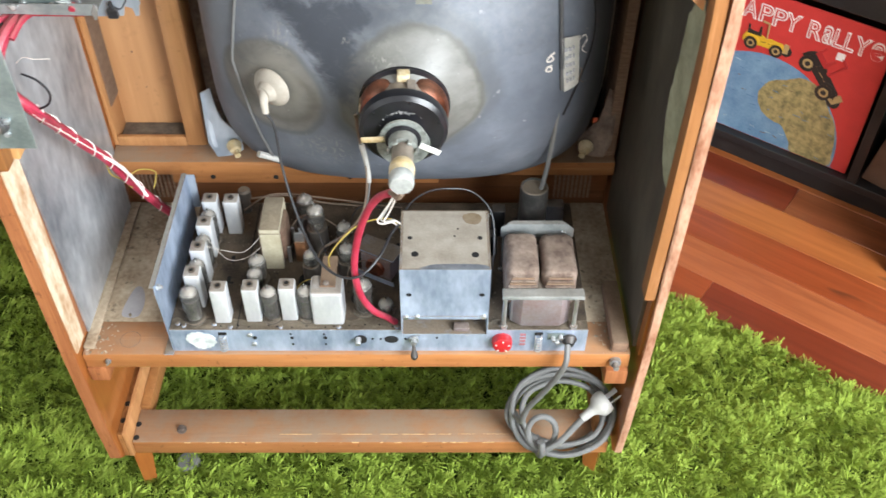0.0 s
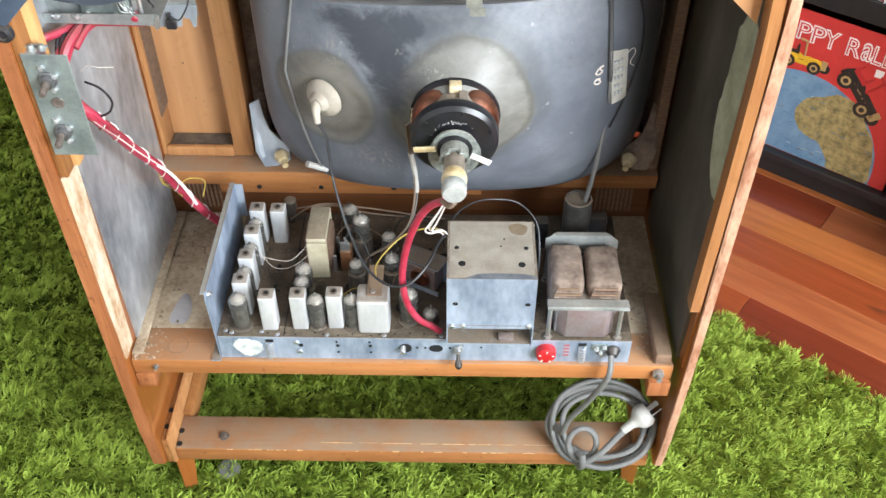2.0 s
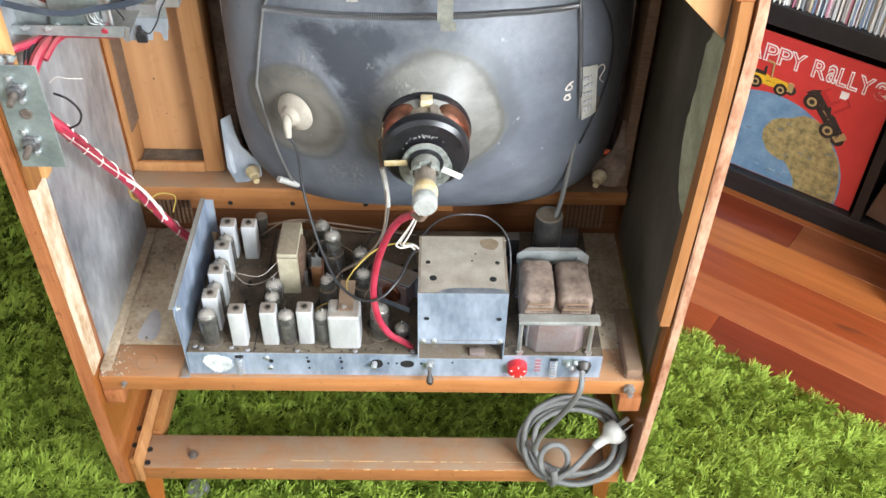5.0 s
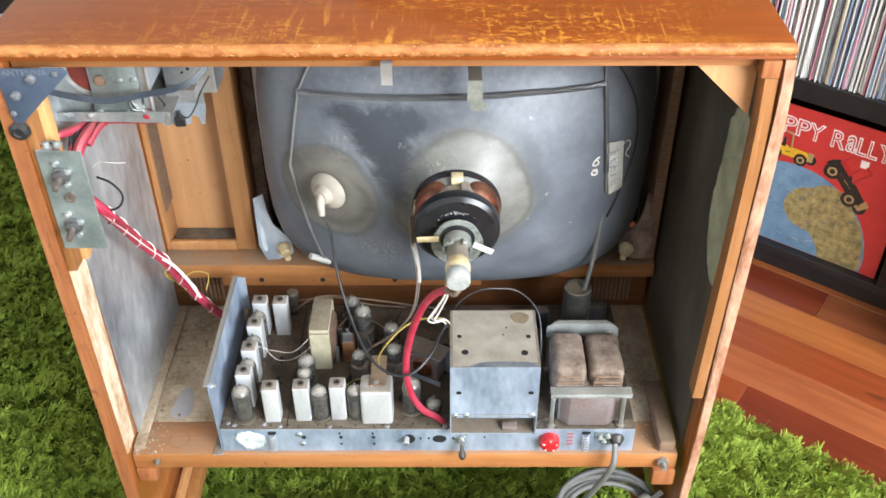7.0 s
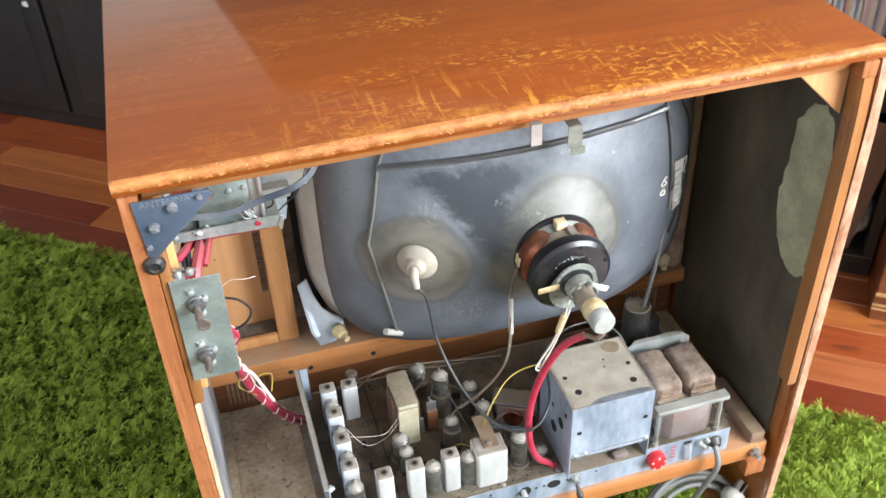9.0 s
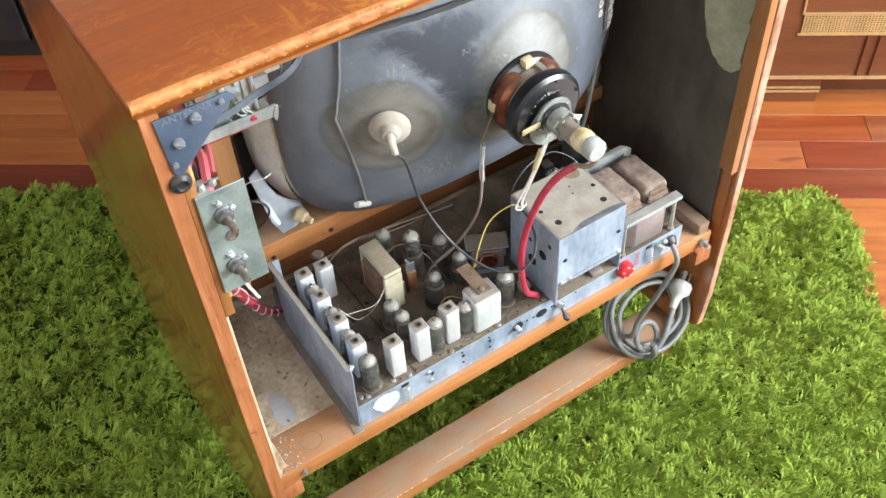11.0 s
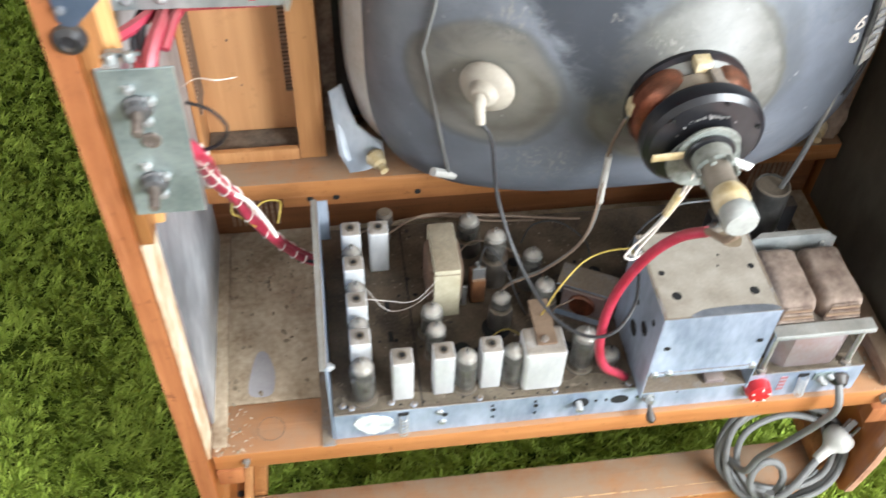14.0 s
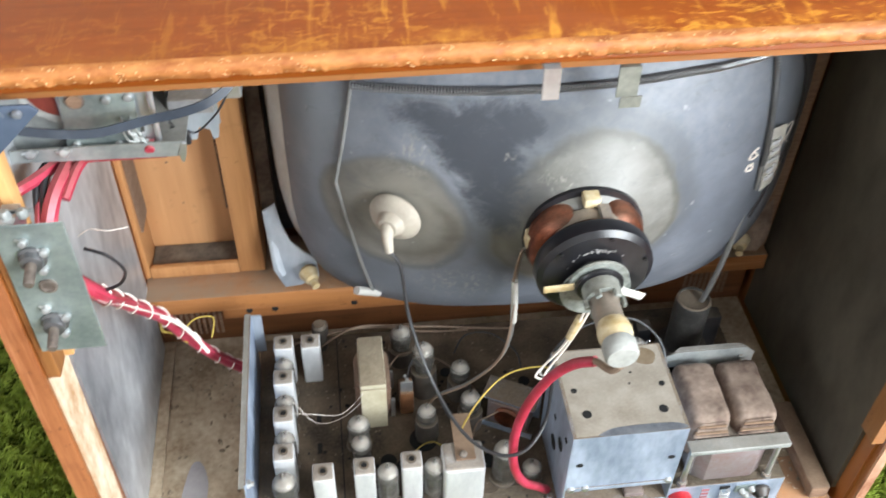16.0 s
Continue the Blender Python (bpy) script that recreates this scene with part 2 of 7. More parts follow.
M["cream"] = surface("yellowed_socket", (0.42, 0.30, 0.13), (0.66, 0.58, 0.40), 0.5, 0, 60, (1, 1, 1), 0.1)
M["neck"] = surface("dusty_neck", (0.20, 0.17, 0.14), (0.36, 0.31, 0.26), 0.4, 0.1, 50, (1, 1, 1), 0.1, 0.3)
M["sleeve"] = surface("grubby_neck_glass", (0.27, 0.235, 0.195), (0.43, 0.38, 0.32), 0.45, 0.1, 40, (1, 1, 1), 0.1, 0.6)
M["rubber_cap"] = surface("grey_rubber_cap", (0.32, 0.285, 0.235), (0.45, 0.41, 0.345), 0.6, 0, 35, (1, 1, 1), 0.08, 0.3)
M["red"] = plain("red_plastic", (0.44, 0.016, 0.02), 0.35)
M["faded_red"] = plain("faded_red_print", (0.30, 0.12, 0.13), 0.6)
M["red_wire"] = surface("red_insulation", (0.31, 0.016, 0.036), (0.44, 0.045, 0.085), 0.36, 0, 60, (1, 1, 1), 0.05, 0.35)
M["dark_wire"] = plain("black_insulation", (0.02, 0.02, 0.022), 0.45)
M["grey_cord"] = plain("grey_flex", (0.15, 0.15, 0.145), 0.5)
M["plug"] = plain("pale_plug", (0.44, 0.43, 0.40), 0.45)
M["lace"] = plain("white_lacing", (0.72, 0.66, 0.60), 0.7)
M["yellow_wire"] = plain("yellow_insulation", (0.40, 0.29, 0.06), 0.5)
M["brown_wire"] = plain("dusty_brown_lead", (0.20, 0.14, 0.10), 0.7)
M["spring"] = plain("dull_spring_steel", (0.16, 0.16, 0.165), 0.45, 0.7)
M["spring_bright"] = plain("grey_spring_steel", (0.30, 0.30, 0.305), 0.4, 0.6)
M["old_steel"] = surface("tarnished_spindle", (0.09, 0.07, 0.06), (0.24, 0.20, 0.17), 0.5, 0.4, 90)
M["blue_wipe"] = surface("wiped_zinc", (0.15, 0.165, 0.19), (0.30, 0.315, 0.335), 0.35, 0.5, 60)
M["ring_metal"] = surface("grimy_grey_green_metal", (0.10, 0.11, 0.10), (0.36, 0.39, 0.36), 0.5, 0.3, 55, (1, 1, 1), 0.25, 0.3)
M["crust"] = surface("whitish_dried_glue", (0.05, 0.05, 0.05), (0.36, 0.35, 0.34), 0.6, 0, 120, (1, 1, 1), 0.4)
M["fabric_tape"] = surface("grey_green_fabric_tape", (0.12, 0.125, 0.105), (0.25, 0.25, 0.21), 0.85, 0, 60, (1, 1, 1), 0.2, 0.6)
M["faded_print"] = plain("faded_lettering", (0.12, 0.14, 0.17), 0.6)
M["dark_skirt"] = surface("dusty_dark_skirt", (0.035, 0.03, 0.027), (0.09, 0.078, 0.066), 0.5, 0, 50, (1, 1, 1), 0.05, 0.6)
M["label"] = surface("paper_label", (0.62, 0.60, 0.54), (0.78, 0.76, 0.70), 0.8, 0, 60, (1, 1, 1), 0.05)
M["ink"] = plain("grey_ink", (0.36, 0.36, 0.37), 0.8)
M["bookcase"] = surface("black_shelving", (0.010, 0.010, 0.011), (0.022, 0.021, 0.021), 0.45, 0, 20, (1, 1, 1), 0.05)
M["console"] = wood("console_veneer", (0.118, 0.038, 0.015), (0.185, 0.066, 0.026), "x", 0.35, 0.5, 0.03)
M["gold"] = plain("gold_trim", (0.72, 0.55, 0.28), 0.35, 0.7)
M["mesh_back"] = plain("grille_shadow", (0.10, 0.065, 0.03), 0.9)
M["wallpaint"] = plain("wall_paint", (0.56, 0.54, 0.50), 0.9, 0, 0.04)
M["darkwall"] = plain("reflection_dark_wall", (0.075, 0.055, 0.042), 0.85, 0, 0.08)
M["ceiling"] = plain("white_ceiling_paint", (0.82, 0.82, 0.81), 0.9, 0, 0.03)
M["silver"] = plain("silver_plastic", (0.72, 0.74, 0.78), 0.25, 0.4)


def tube_glass():
    m, t, b = nodes_of("dusty_valve_glass")
    b.inputs["Base Color"].default_value = (0.62, 0.60, 0.56, 1)
    b.inputs["Transmission Weight"].default_value, b.inputs["IOR"].default_value = 0.82, 1.2
    k = calc(t, "MULTIPLY", up_mask(t, 0.2, 0.98), 0.6)
    link(t, mixed(t, k, (0.70, 0.68, 0.63), (0.27, 0.21, 0.155)), b.inputs["Base Color"])
    link(t, calc(t, "SUBTRACT", 0.94, calc(t, "MULTIPLY", k, 0.85)), b.inputs["Transmission Weight"])
    link(t, ramp(t, noise_tex(t, coords(t), 60, 4), [(0.3, grey(0.04)), (0.7, grey(0.22))]), b.inputs["Roughness"])
    return m


M["glass"] = tube_glass()
M["deck"] = surface("grimy_dusty_deck", (0.024, 0.017, 0.011), (0.128, 0.092, 0.060), 0.9, 0, 24, (1, 1, 1), 0.35, fine=330)
M["getter"] = surface("valve_getter_and_plates", (0.05, 0.048, 0.045), (0.27, 0.265, 0.25), 0.4, 0.6, 90)


def crt_coating():
    """Grey graphite paint, worn and wiped in places, with bare rings round the anode and the neck. Sheen, glare and
    shade are painted in too. The tube's own axes start at its base.
    """
    m, t, b = nodes_of("graphite_coated_glass")
    vec = coords(t)
    sep = t.nodes.new("ShaderNodeSeparateXYZ")
    link(t, vec, sep.inputs[0])
    wob = calc(t, "SUBTRACT", noise_tex(t, vec, 16, 5), 0.5)
    brush = calc(t, "SUBTRACT", noise_tex(t, coords(t, (1, 1, 1.6)), 30, 7, 0.75, 0.6), 0.5)

    def disc(x, z, r0, r1, w, squash=1.0, n=wob):
        dx = calc(t, "SUBTRACT", sep.outputs[0], x - 0.0635)
        dz = calc(t, "MULTIPLY", calc(t, "SUBTRACT", sep.outputs[2], z - 0.43), squash)
        d = calc(t, "SQRT", calc(t, "ADD", calc(t, "MULTIPLY", dx, dx), calc(t, "MULTIPLY", dz, dz)))
        r = t.nodes.new("ShaderNodeMapRange")
        r.interpolation_type = "SMOOTHSTEP"
        r.inputs[1].default_value, r.inputs[2].default_value, r.inputs[3].default_value, r.inputs[4].default_value = r0, r1, 1.0, 0.0
        link(t, calc(t, "ADD", d, calc(t, "MULTIPLY", n, w)), r.inputs[0])
        return r.outputs[0]

    f = noise_tex(t, vec, 7, 6, 0.6)
    col = ramp(t, f, [(0.30, (0.088, 0.099, 0.120)), (0.52, (0.145, 0.161, 0.190)), (0.72, (0.225, 0.243, 0.277))])
    dusty = ramp(t, noise_tex(t, vec, 140, 3), [(0.35, grey(0.0)), (0.75, grey(0.35))])
    col = mixed(t, calc(t, "MULTIPLY", up_mask(t, -0.1, 0.7), dusty), col, (0.34, 0.33, 0.31))
    # Sheen on the left shoulder, painted in as a paler patch.
    for x, z, r0, r1, sq in ((-0.150, 0.730, 0.010, 0.060, 0.45),):
        col = mixed(t, calc(t, "MULTIPLY", disc(x, z, r0, r1, 0.05, sq), 0.55), col, (0.27, 0.285, 0.31))
    # Shade round the yoke is painted into the coating.
    col = mixed(t, calc(t, "MULTIPLY", disc(0.068, 0.664, 0.088, 0.106, 0.03), 0.55), col, (0.075, 0.08, 0.085))
    ring = ramp(t, noise_tex(t, coords(t, (1, 1, 1.8)), 14, 5, 0.65), [(0.34, (0.115, 0.112, 0.098)), (0.66, (0.198, 0.196, 0.182))])
    col = mixed(t, disc(0.070, 0.658, 0.072, 0.084, 0.04), col, ring)
    col = mixed(t, calc(t, "MULTIPLY", calc(t, "SUBTRACT", disc(0.070, 0.660, 0.076, 0.082, 0.03), disc(0.070, 0.660, 0.069, 0.077, 0.03)), 0.6), col, (0.075, 0.072, 0.055))
    # The yoke's shadow to its left, painted on as a dark patch.
    col = mixed(t, calc(t, "MULTIPLY", disc(0.016, 0.650, 0.006, 0.040, 0.03), 0.65), col, (0.075, 0.068, 0.052))
    # Glare at the upper right of the yoke, painted in as a pale spot.
    col = mixed(t, calc(t, "MULTIPLY", disc(0.096, 0.706, 0.002, 0.024, 0.03), 0.3), col, (0.36, 0.355, 0.34))
    col = mixed(t, calc(t, "MULTIPLY", disc(-0.080, 0.640, 0.0590, 0.0650, 0.020, 0.98), 0.6), col, (0.092, 0.092, 0.088))
    beige = ramp(t, noise_tex(t, coords(t, (1, 1, 1.3)), 24, 6, 0.65, 0.6), [(0.35, (0.122, 0.116, 0.103)), (0.68, (0.192, 0.185, 0.168))])
    col = mixed(t, disc(-0.082, 0.642, 0.0535, 0.0610, 0.020, 0.98), col, beige)
    stain = calc(t, "SUBTRACT", disc(-0.070, 0.636, 0.040, 0.050, 0.03, 1.15), disc(-0.074, 0.640, 0.030, 0.043, 0.03, 1.1))
    col = mixed(t, calc(t, "MULTIPLY", calc(t, "MAXIMUM", stain, 0.0), 0.55), col, (0.085, 0.075, 0.058))
    col = mixed(t, calc(t, "MULTIPLY", disc(-0.075, 0.650, 0.024, 0.048, 0.05), 0.5), col, (0.26, 0.245, 0.205))
    # Second dark patch, deepening the painted yoke shadow.
    col = mixed(t, calc(t, "MULTIPLY", disc(0.022, 0.684, 0.004, 0.036, 0.04, 1.2), 0.8), col, (0.050, 0.046, 0.038))
    dark = disc(-0.018, 0.727, 0.024, 0.041, 0.05, 1.1, brush)
    for x, z, r0, r1, sq in ((-0.050, 0.741, 0.012, 0.032, 1.7), (-0.006, 0.702, 0.014, 0.030, 0.8), (0.004, 0.744, 0.016, 0.034, 1.6), (-0.002, 0.676, 0.003, 0.020, 0.7)):
        dark = calc(t, "MAXIMUM", dark, disc(x, z, r0 * 0.9, r1 * 1.12, 0.06, sq, brush))
    dark = calc(t, "MAXIMUM", dark, calc(t, "MULTIPLY", disc(0.030, 0.748, 0.010, 0.050, 0.06, 1.9, brush), 0.55))
    dark = calc(t, "MAXIMUM", dark, calc(t, "MULTIPLY", disc(0.010, 0.700, 0.010, 0.040, 0.06, 1.0, brush), 0.45))
    col = mixed(t, calc(t, "MULTIPLY", dark, 0.92), col, (0.040, 0.045, 0.056))
    scrape = ramp(t, noise_tex(t, coords(t, (1, 1, 0.5)), 150, 4, 0.7, 1.0), [(0.52, grey(0.0)), (0.62, grey(0.6))])
    for x, z, r0, r1 in ((-0.066, 0.708, 0.010, 0.030), (0.005, 0.722, 0.002, 0.007), (0.045, 0.712, 0.006, 0.026), (-0.020, 0.560, 0.010, 0.060)):
        col = mixed(t, calc(t, "MULTIPLY", disc(x, z, r0, r1, 0.03, 1.3, brush), scrape), col, (0.29, 0.28, 0.25))
    rubs = ramp(t, noise_tex(t, coords(t, (1, 1, 2.2)), 28, 6, 0.75, 1.5), [(0.56, grey(0.0)), (0.68, grey(0.40))])
    col = mixed(t, rubs, col, (0.10, 0.105, 0.11))
    # Shade on the turned-away sides near the rim, put into the coating colour.
    rim = t.nodes.new("ShaderNodeMapRange")
    rim.inputs[1].default_value, rim.inputs[2].default_value, rim.inputs[4].default_value = -0.062, -0.018, 0.5
    link(t, calc(t, "ADD", sep.outputs[1], calc(t, "MULTIPLY", wob, 0.05)), rim.inputs[0])
    col = mixed(t, rim.outputs[0], col, (0.055, 0.058, 0.064))
    # Shade on the right flank, put into the coating colour as well.
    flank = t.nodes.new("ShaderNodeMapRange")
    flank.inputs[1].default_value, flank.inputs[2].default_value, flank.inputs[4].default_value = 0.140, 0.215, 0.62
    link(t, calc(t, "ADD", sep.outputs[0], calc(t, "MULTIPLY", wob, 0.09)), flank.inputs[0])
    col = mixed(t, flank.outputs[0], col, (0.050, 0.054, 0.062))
    flecks = ramp(t, noise_tex(t, vec, 75, 2), [(0.72, grey(0.0)), (0.76, grey(0.5))])
    col = mixed(t, flecks, col, (0.36, 0.36, 0.36))
    link(t, col, b.inputs["Base Color"])
    link(t, ramp(t, noise_tex(t, vec, 11, 5), [(0.3, grey(0.44)), (0.7, grey(0.58))]), b.inputs["Roughness"])
    b.inputs["Coat Weight"].default_value, b.inputs["Coat Roughness"].default_value = 0.07, 0.30
    b.inputs["Specular IOR Level"].default_value = 0.35
    bump(t, b, noise_tex(t, vec, 60, 4), 0.06)
    return m


M["crt"] = crt_coating()
M["crt_edge"] = surface("dusty_bare_glass", (0.50, 0.45, 0.38), (0.72, 0.70, 0.66), 0.3, 0.0, 12, (1, 1, 1), 0.05, 0.3)


def rug_pile():
    m, t, b = nodes_of("green_shag_pile")
    g = t.nodes.new("ShaderNodeNewGeometry")
    a = ramp(t, g.outputs["Random Per Island"], [(0.0, (0.215, 0.305, 0.038)), (0.5, (0.275, 0.375, 0.052)), (0.85, (0.325, 0.430, 0.070)), (1.0, (0.38, 0.475, 0.095))])
    cell = t.nodes.new("ShaderNodeTexVoronoi")
    cell.inputs["Scale"].default_value = 105.0
    link(t, coords(t, (1, 1, 0.15)), cell.inputs["Vector"])
    tone = t.nodes.new("ShaderNodeSeparateColor")
    link(t, cell.outputs["Color"], tone.inputs[0])
    a = mixed(t, ramp(t, tone.outputs[0], [(0.0, grey(0.35)), (0.6, grey(0.0))]), a, (0.070, 0.105, 0.012))
    patch = noise_tex(t, coords(t), 6, 4)
    link(t, mixed(t, ramp(t, patch, [(0.35, grey(0.0)), (0.7, grey(0.35))]), a, (0.130, 0.185, 0.024)), b.inputs["Base Color"])
    b.inputs["Roughness"].default_value = 0.65
    b.inputs["Specular IOR Level"].default_value = 0.12
    return m


M["pile"] = rug_pile()
# Backing coloured very dark to deepen the shade between the tufts.
M["rug_back"] = surface("rug_backing", (0.020, 0.034, 0.004), (0.040, 0.062, 0.007), 0.95, 0, 60, spec=0.1)


def plank_wood(name, low, high):
    m, t, b = nodes_of(name)
    info = t.nodes.new("ShaderNodeObjectInfo")
    base = ramp(t, info.outputs["Random"], [(0.0, low), (1.0, high)])
    shift = t.nodes.new("ShaderNodeVectorMath")
    shift.operation = "ADD"
    link(t, coords(t, (1.2, 22, 22)), shift.inputs[0])
    sc = calc(t, "MULTIPLY", info.outputs["Random"], 40.0)
    link(t, sc, shift.inputs[1])
    grain = noise_tex(t, shift.outputs[0], 2.2, 6, 0.6, 1.0)
    col = mixed(t, ramp(t, grain, [(0.35, grey(0.0)), (0.7, grey(0.7))]), base, mixed(t, 1.0, base, (0.52, 0.42, 0.38), "MULTIPLY"))
    knot = ramp(t, noise_tex(t, coords(t, (3, 14, 14)), 1.3, 2), [(0.70, grey(0.0)), (0.76, grey(0.85))])
    col = mixed(t, knot, col, (0.06, 0.018, 0.01))
    link(t, col, b.inputs["Base Color"])
    b.inputs["Roughness"].default_value = 0.28
    b.inputs["Coat Weight"].default_value, b.inputs["Coat Roughness"].default_value = 0.45, 0.08
    bump(t, b, grain, 0.03)
    return m


TONES = {
    "dark": plank_wood("dark_red_plank", (0.165, 0.030, 0.012), (0.215, 0.042, 0.016)),
    "red": plank_wood("red_orange_plank", (0.26, 0.056, 0.017), (0.31, 0.070, 0.020)),
    "orange": plank_wood("orange_plank", (0.33, 0.100, 0.027), (0.39, 0.125, 0.034)),
    "salmon": plank_wood("pale_orange_plank", (0.34, 0.100, 0.036), (0.40, 0.135, 0.048)),
    "brown": plank_wood("brown_plank", (0.20, 0.060, 0.022), (0.26, 0.080, 0.030)),
}


# ---- geometry helpers ----
def add_box(bm, x0, x1, y0, y1, z0, z1, m=None):
    vs = [bm.verts.new((m @ Vector(p)) if m else p) for p in ((x0, y0, z0), (x1, y0, z0), (x1, y1, z0), (x0, y1, z0), (x0, y0, z1), (x1, y0, z1), (x1, y1, z1), (x0, y1, z1))]
    return [bm.faces.new([vs[i] for i in f]) for f in ((3, 2, 1, 0), (4, 5, 6, 7), (0, 1, 5, 4), (1, 2, 6, 5), (2, 3, 7, 6), (3, 0, 4, 7))]


def box(x0, x1, y0, y1, z0, z1, bev=0.0, seg=2, m=None):
    bm = bmesh.new()
    add_box(bm, x0, x1, y0, y1, z0, z1, m)
    if bev:
        bmesh.ops.bevel(bm, geom=bm.edges[:], offset=bev, segments=seg, profile=0.5, affect="EDGES")
    return bm


def prism(outline, axis, a, b, bev=0.0):
    """A flat outline pushed along an axis from a to b. outline: pairs in the other two axes, in xyz order."""
    bm = bmesh.new()

    def at(p, k):
        return {"x": (k, p[0], p[1]), "y": (p[0], k, p[1]), "z": (p[0], p[1], k)}[axis]

    lo, hi = [bm.verts.new(at(p, a)) for p in outline], [bm.verts.new(at(p, b)) for p in outline]
    bm.faces.new(lo[::-1]), bm.faces.new(hi)
    n = len(outline)
    for i in range(n):
        bm.faces.new((lo[i], lo[(i + 1) % n], hi[(i + 1) % n], hi[i]))
    bmesh.ops.recalc_face_normals(bm, faces=bm.faces[:])
    if bev:
        bmesh.ops.bevel(bm, geom=bm.edges[:], offset=bev, segments=2, profile=0.5, affect="EDGES")
    return bm


def lathe(profile, seg=24, m=None, bm=None):
    """A turned solid about z: profile is pairs of radius and height, from the bottom up."""
    bm = bm or bmesh.new()
    m = m or Matrix()
    rings = []
    for r, h in profile:
        if r < 1e-6:
            rings.append([bm.verts.new(m @ Vector((0, 0, h)))])
        else:
            rings.append([bm.verts.new(m @ Vector((r * math.cos(k * math.tau / seg), r * math.sin(k * math.tau / seg), h))) for k in range(seg)])
    for a, b in zip(rings, rings[1:]):
        for k in range(seg):
            j = (k + 1) % seg
            q = [a[k % len(a)], a[j % len(a)], b[j % len(b)], b[k % len(b)]]
            q = [v for i, v in enumerate(q) if v not in q[:i]]
            if len(q) > 2:
                bm.faces.new(q)
    for ring, flip in ((rings[0], True), (rings[-1], False)):
        if len(ring) > 2:
            bm.faces.new(ring[::-1] if flip else ring)
    return bm


def along(a, b):
    """The pose whose z runs from a to b."""
    a, b = Vector(a), Vector(b)
    return Matrix.Translation(a) @ (b - a).to_track_quat("Z", "Y").to_matrix().to_4x4()


def rod(a, b, r, seg=10, bm=None):
    return lathe([(r, 0), (r, (Vector(b) - Vector(a)).length)], seg, along(a, b), bm)


def spline(pts, per=8, closed=False):
    pts = [Vector(p) for p in pts]
    n, out = len(pts), []
    for i in range(n if closed else n - 1):
        p0, p1, p2, p3 = (pts[(i + k) % n] if closed else pts[min(max(i + k, 0), n - 1)] for k in (-1, 0, 1, 2))
        for s in range(per):
            t = s / per
            out.append(0.5 * (2 * p1 + (p2 - p0) * t + (2 * p0 - 5 * p1 + 4 * p2 - p3) * t * t + (3 * p1 - p0 - 3 * p2 + p3) * t ** 3))
    if not closed:
        out.append(pts[-1])
    return out


def sweep(path, r, seg=8, bm=None):
    """A round cable along a list of points."""
    bm = bm or bmesh.new()
    path = [Vector(p) for p in path]
    up, rings = Vector((0.31, 0.2, 0.93)), []
    for i, p in enumerate(path):
        d = (path[min(i + 1, len(path) - 1)] - path[max(i - 1, 0)]).normalized()
        s = up - d * up.dot(d)
        if s.length < 1e-4:
            s = d.orthogonal()
        s.normalize()
        up, c = s, d.cross(s)
        rr = r[min(i, len(r) - 1)] if isinstance(r, (list, tuple)) else r
        rings.append([bm.verts.new(p + (s * math.cos(k * math.tau / seg) + c * math.sin(k * math.tau / seg)) * rr) for k in range(seg)])
    for a, b in zip(rings, rings[1:]):
        for k in range(seg):
            bm.faces.new((a[k], a[(k + 1) % seg], b[(k + 1) % seg], b[k]))
    bm.faces.new(rings[0][::-1]), bm.faces.new(rings[-1])
    return bm


def coil_points(path, r, turns, per=10):
    """A helix of so many turns wound round a path."""
    path = [Vector(p) for p in path]
    n, out = turns * per, []
    up = Vector((0.3, 0.3, 0.9))
    for i in range(n + 1):
        f = i / n * (len(path) - 1)
        k = min(int(f), len(path) - 2)
        p, d = path[k].lerp(path[k + 1], f - k), (path[k + 1] - path[k]).normalized()
        s = (up - d * up.dot(d)).normalized()
        c, a = d.cross(s), i / per * math.tau
        out.append(p + (s * math.cos(a) + c * math.sin(a)) * r)
    return out


HOME = {}


def thing(name, at=(0, 0, 0), label="", category="", group="", kind="", turn=0.0):
    """An empty at the base of a thing. A turned thing takes its parts in its own axes, any other one in the world's."""
    ob = new(name)
    ob.empty_display_size = 0.05
    ob.matrix_world = pose(*at, 0, 0, turn)
    HOME[ob.name] = Vector((0, 0, 0)) if turn else Vector(at)
    return tagged(ob, label, category, group, kind)


def as_mesh(name, bm, material, smooth=35.0):
    bmesh.ops.recalc_face_normals(bm, faces=bm.faces[:])
    me = bpy.data.meshes.new(name)
    bm.to_mesh(me)
    bm.free()
    me.materials.append(material)
    if smooth:
        me.shade_smooth()
        me.set_sharp_from_angle(angle=radians(smooth))
    return me


def part(name, bm, material, parent, label="", smooth=35.0):
    home = HOME[parent.name]
    if home.length:
        bmesh.ops.translate(bm, verts=bm.verts[:], vec=-home)
    ob = new(name, as_mesh(name, bm, material, smooth))
    ob.parent = parent
    HOME[ob.name] = home
    return tagged(ob, label)


def lone(name, bm, material, label="", category="", group="", kind="", base=None, smooth=35.0):
    """A thing of one mesh, with its origin at its base."""
    if base is None:
        xs = [v.co for v in bm.verts]
        base = Vector((sum(p.x for p in xs) / len(xs), sum(p.y for p in xs) / len(xs), min(p.z for p in xs)))
    base = Vector(base)
    bmesh.ops.translate(bm, verts=bm.verts[:], vec=-base)
    ob = new(name, as_mesh(name, bm, material, smooth))
    ob.location = base
    HOME[ob.name] = base
    return tagged(ob, label, category, group, kind)


def structure(name, bm, material, label, smooth=0):
    ob = new(name, as_mesh(name, bm, material, smooth))
    HOME[ob.name] = Vector((0, 0, 0))
    return tagged(ob, label, name.split("_")[0], "", "structure")


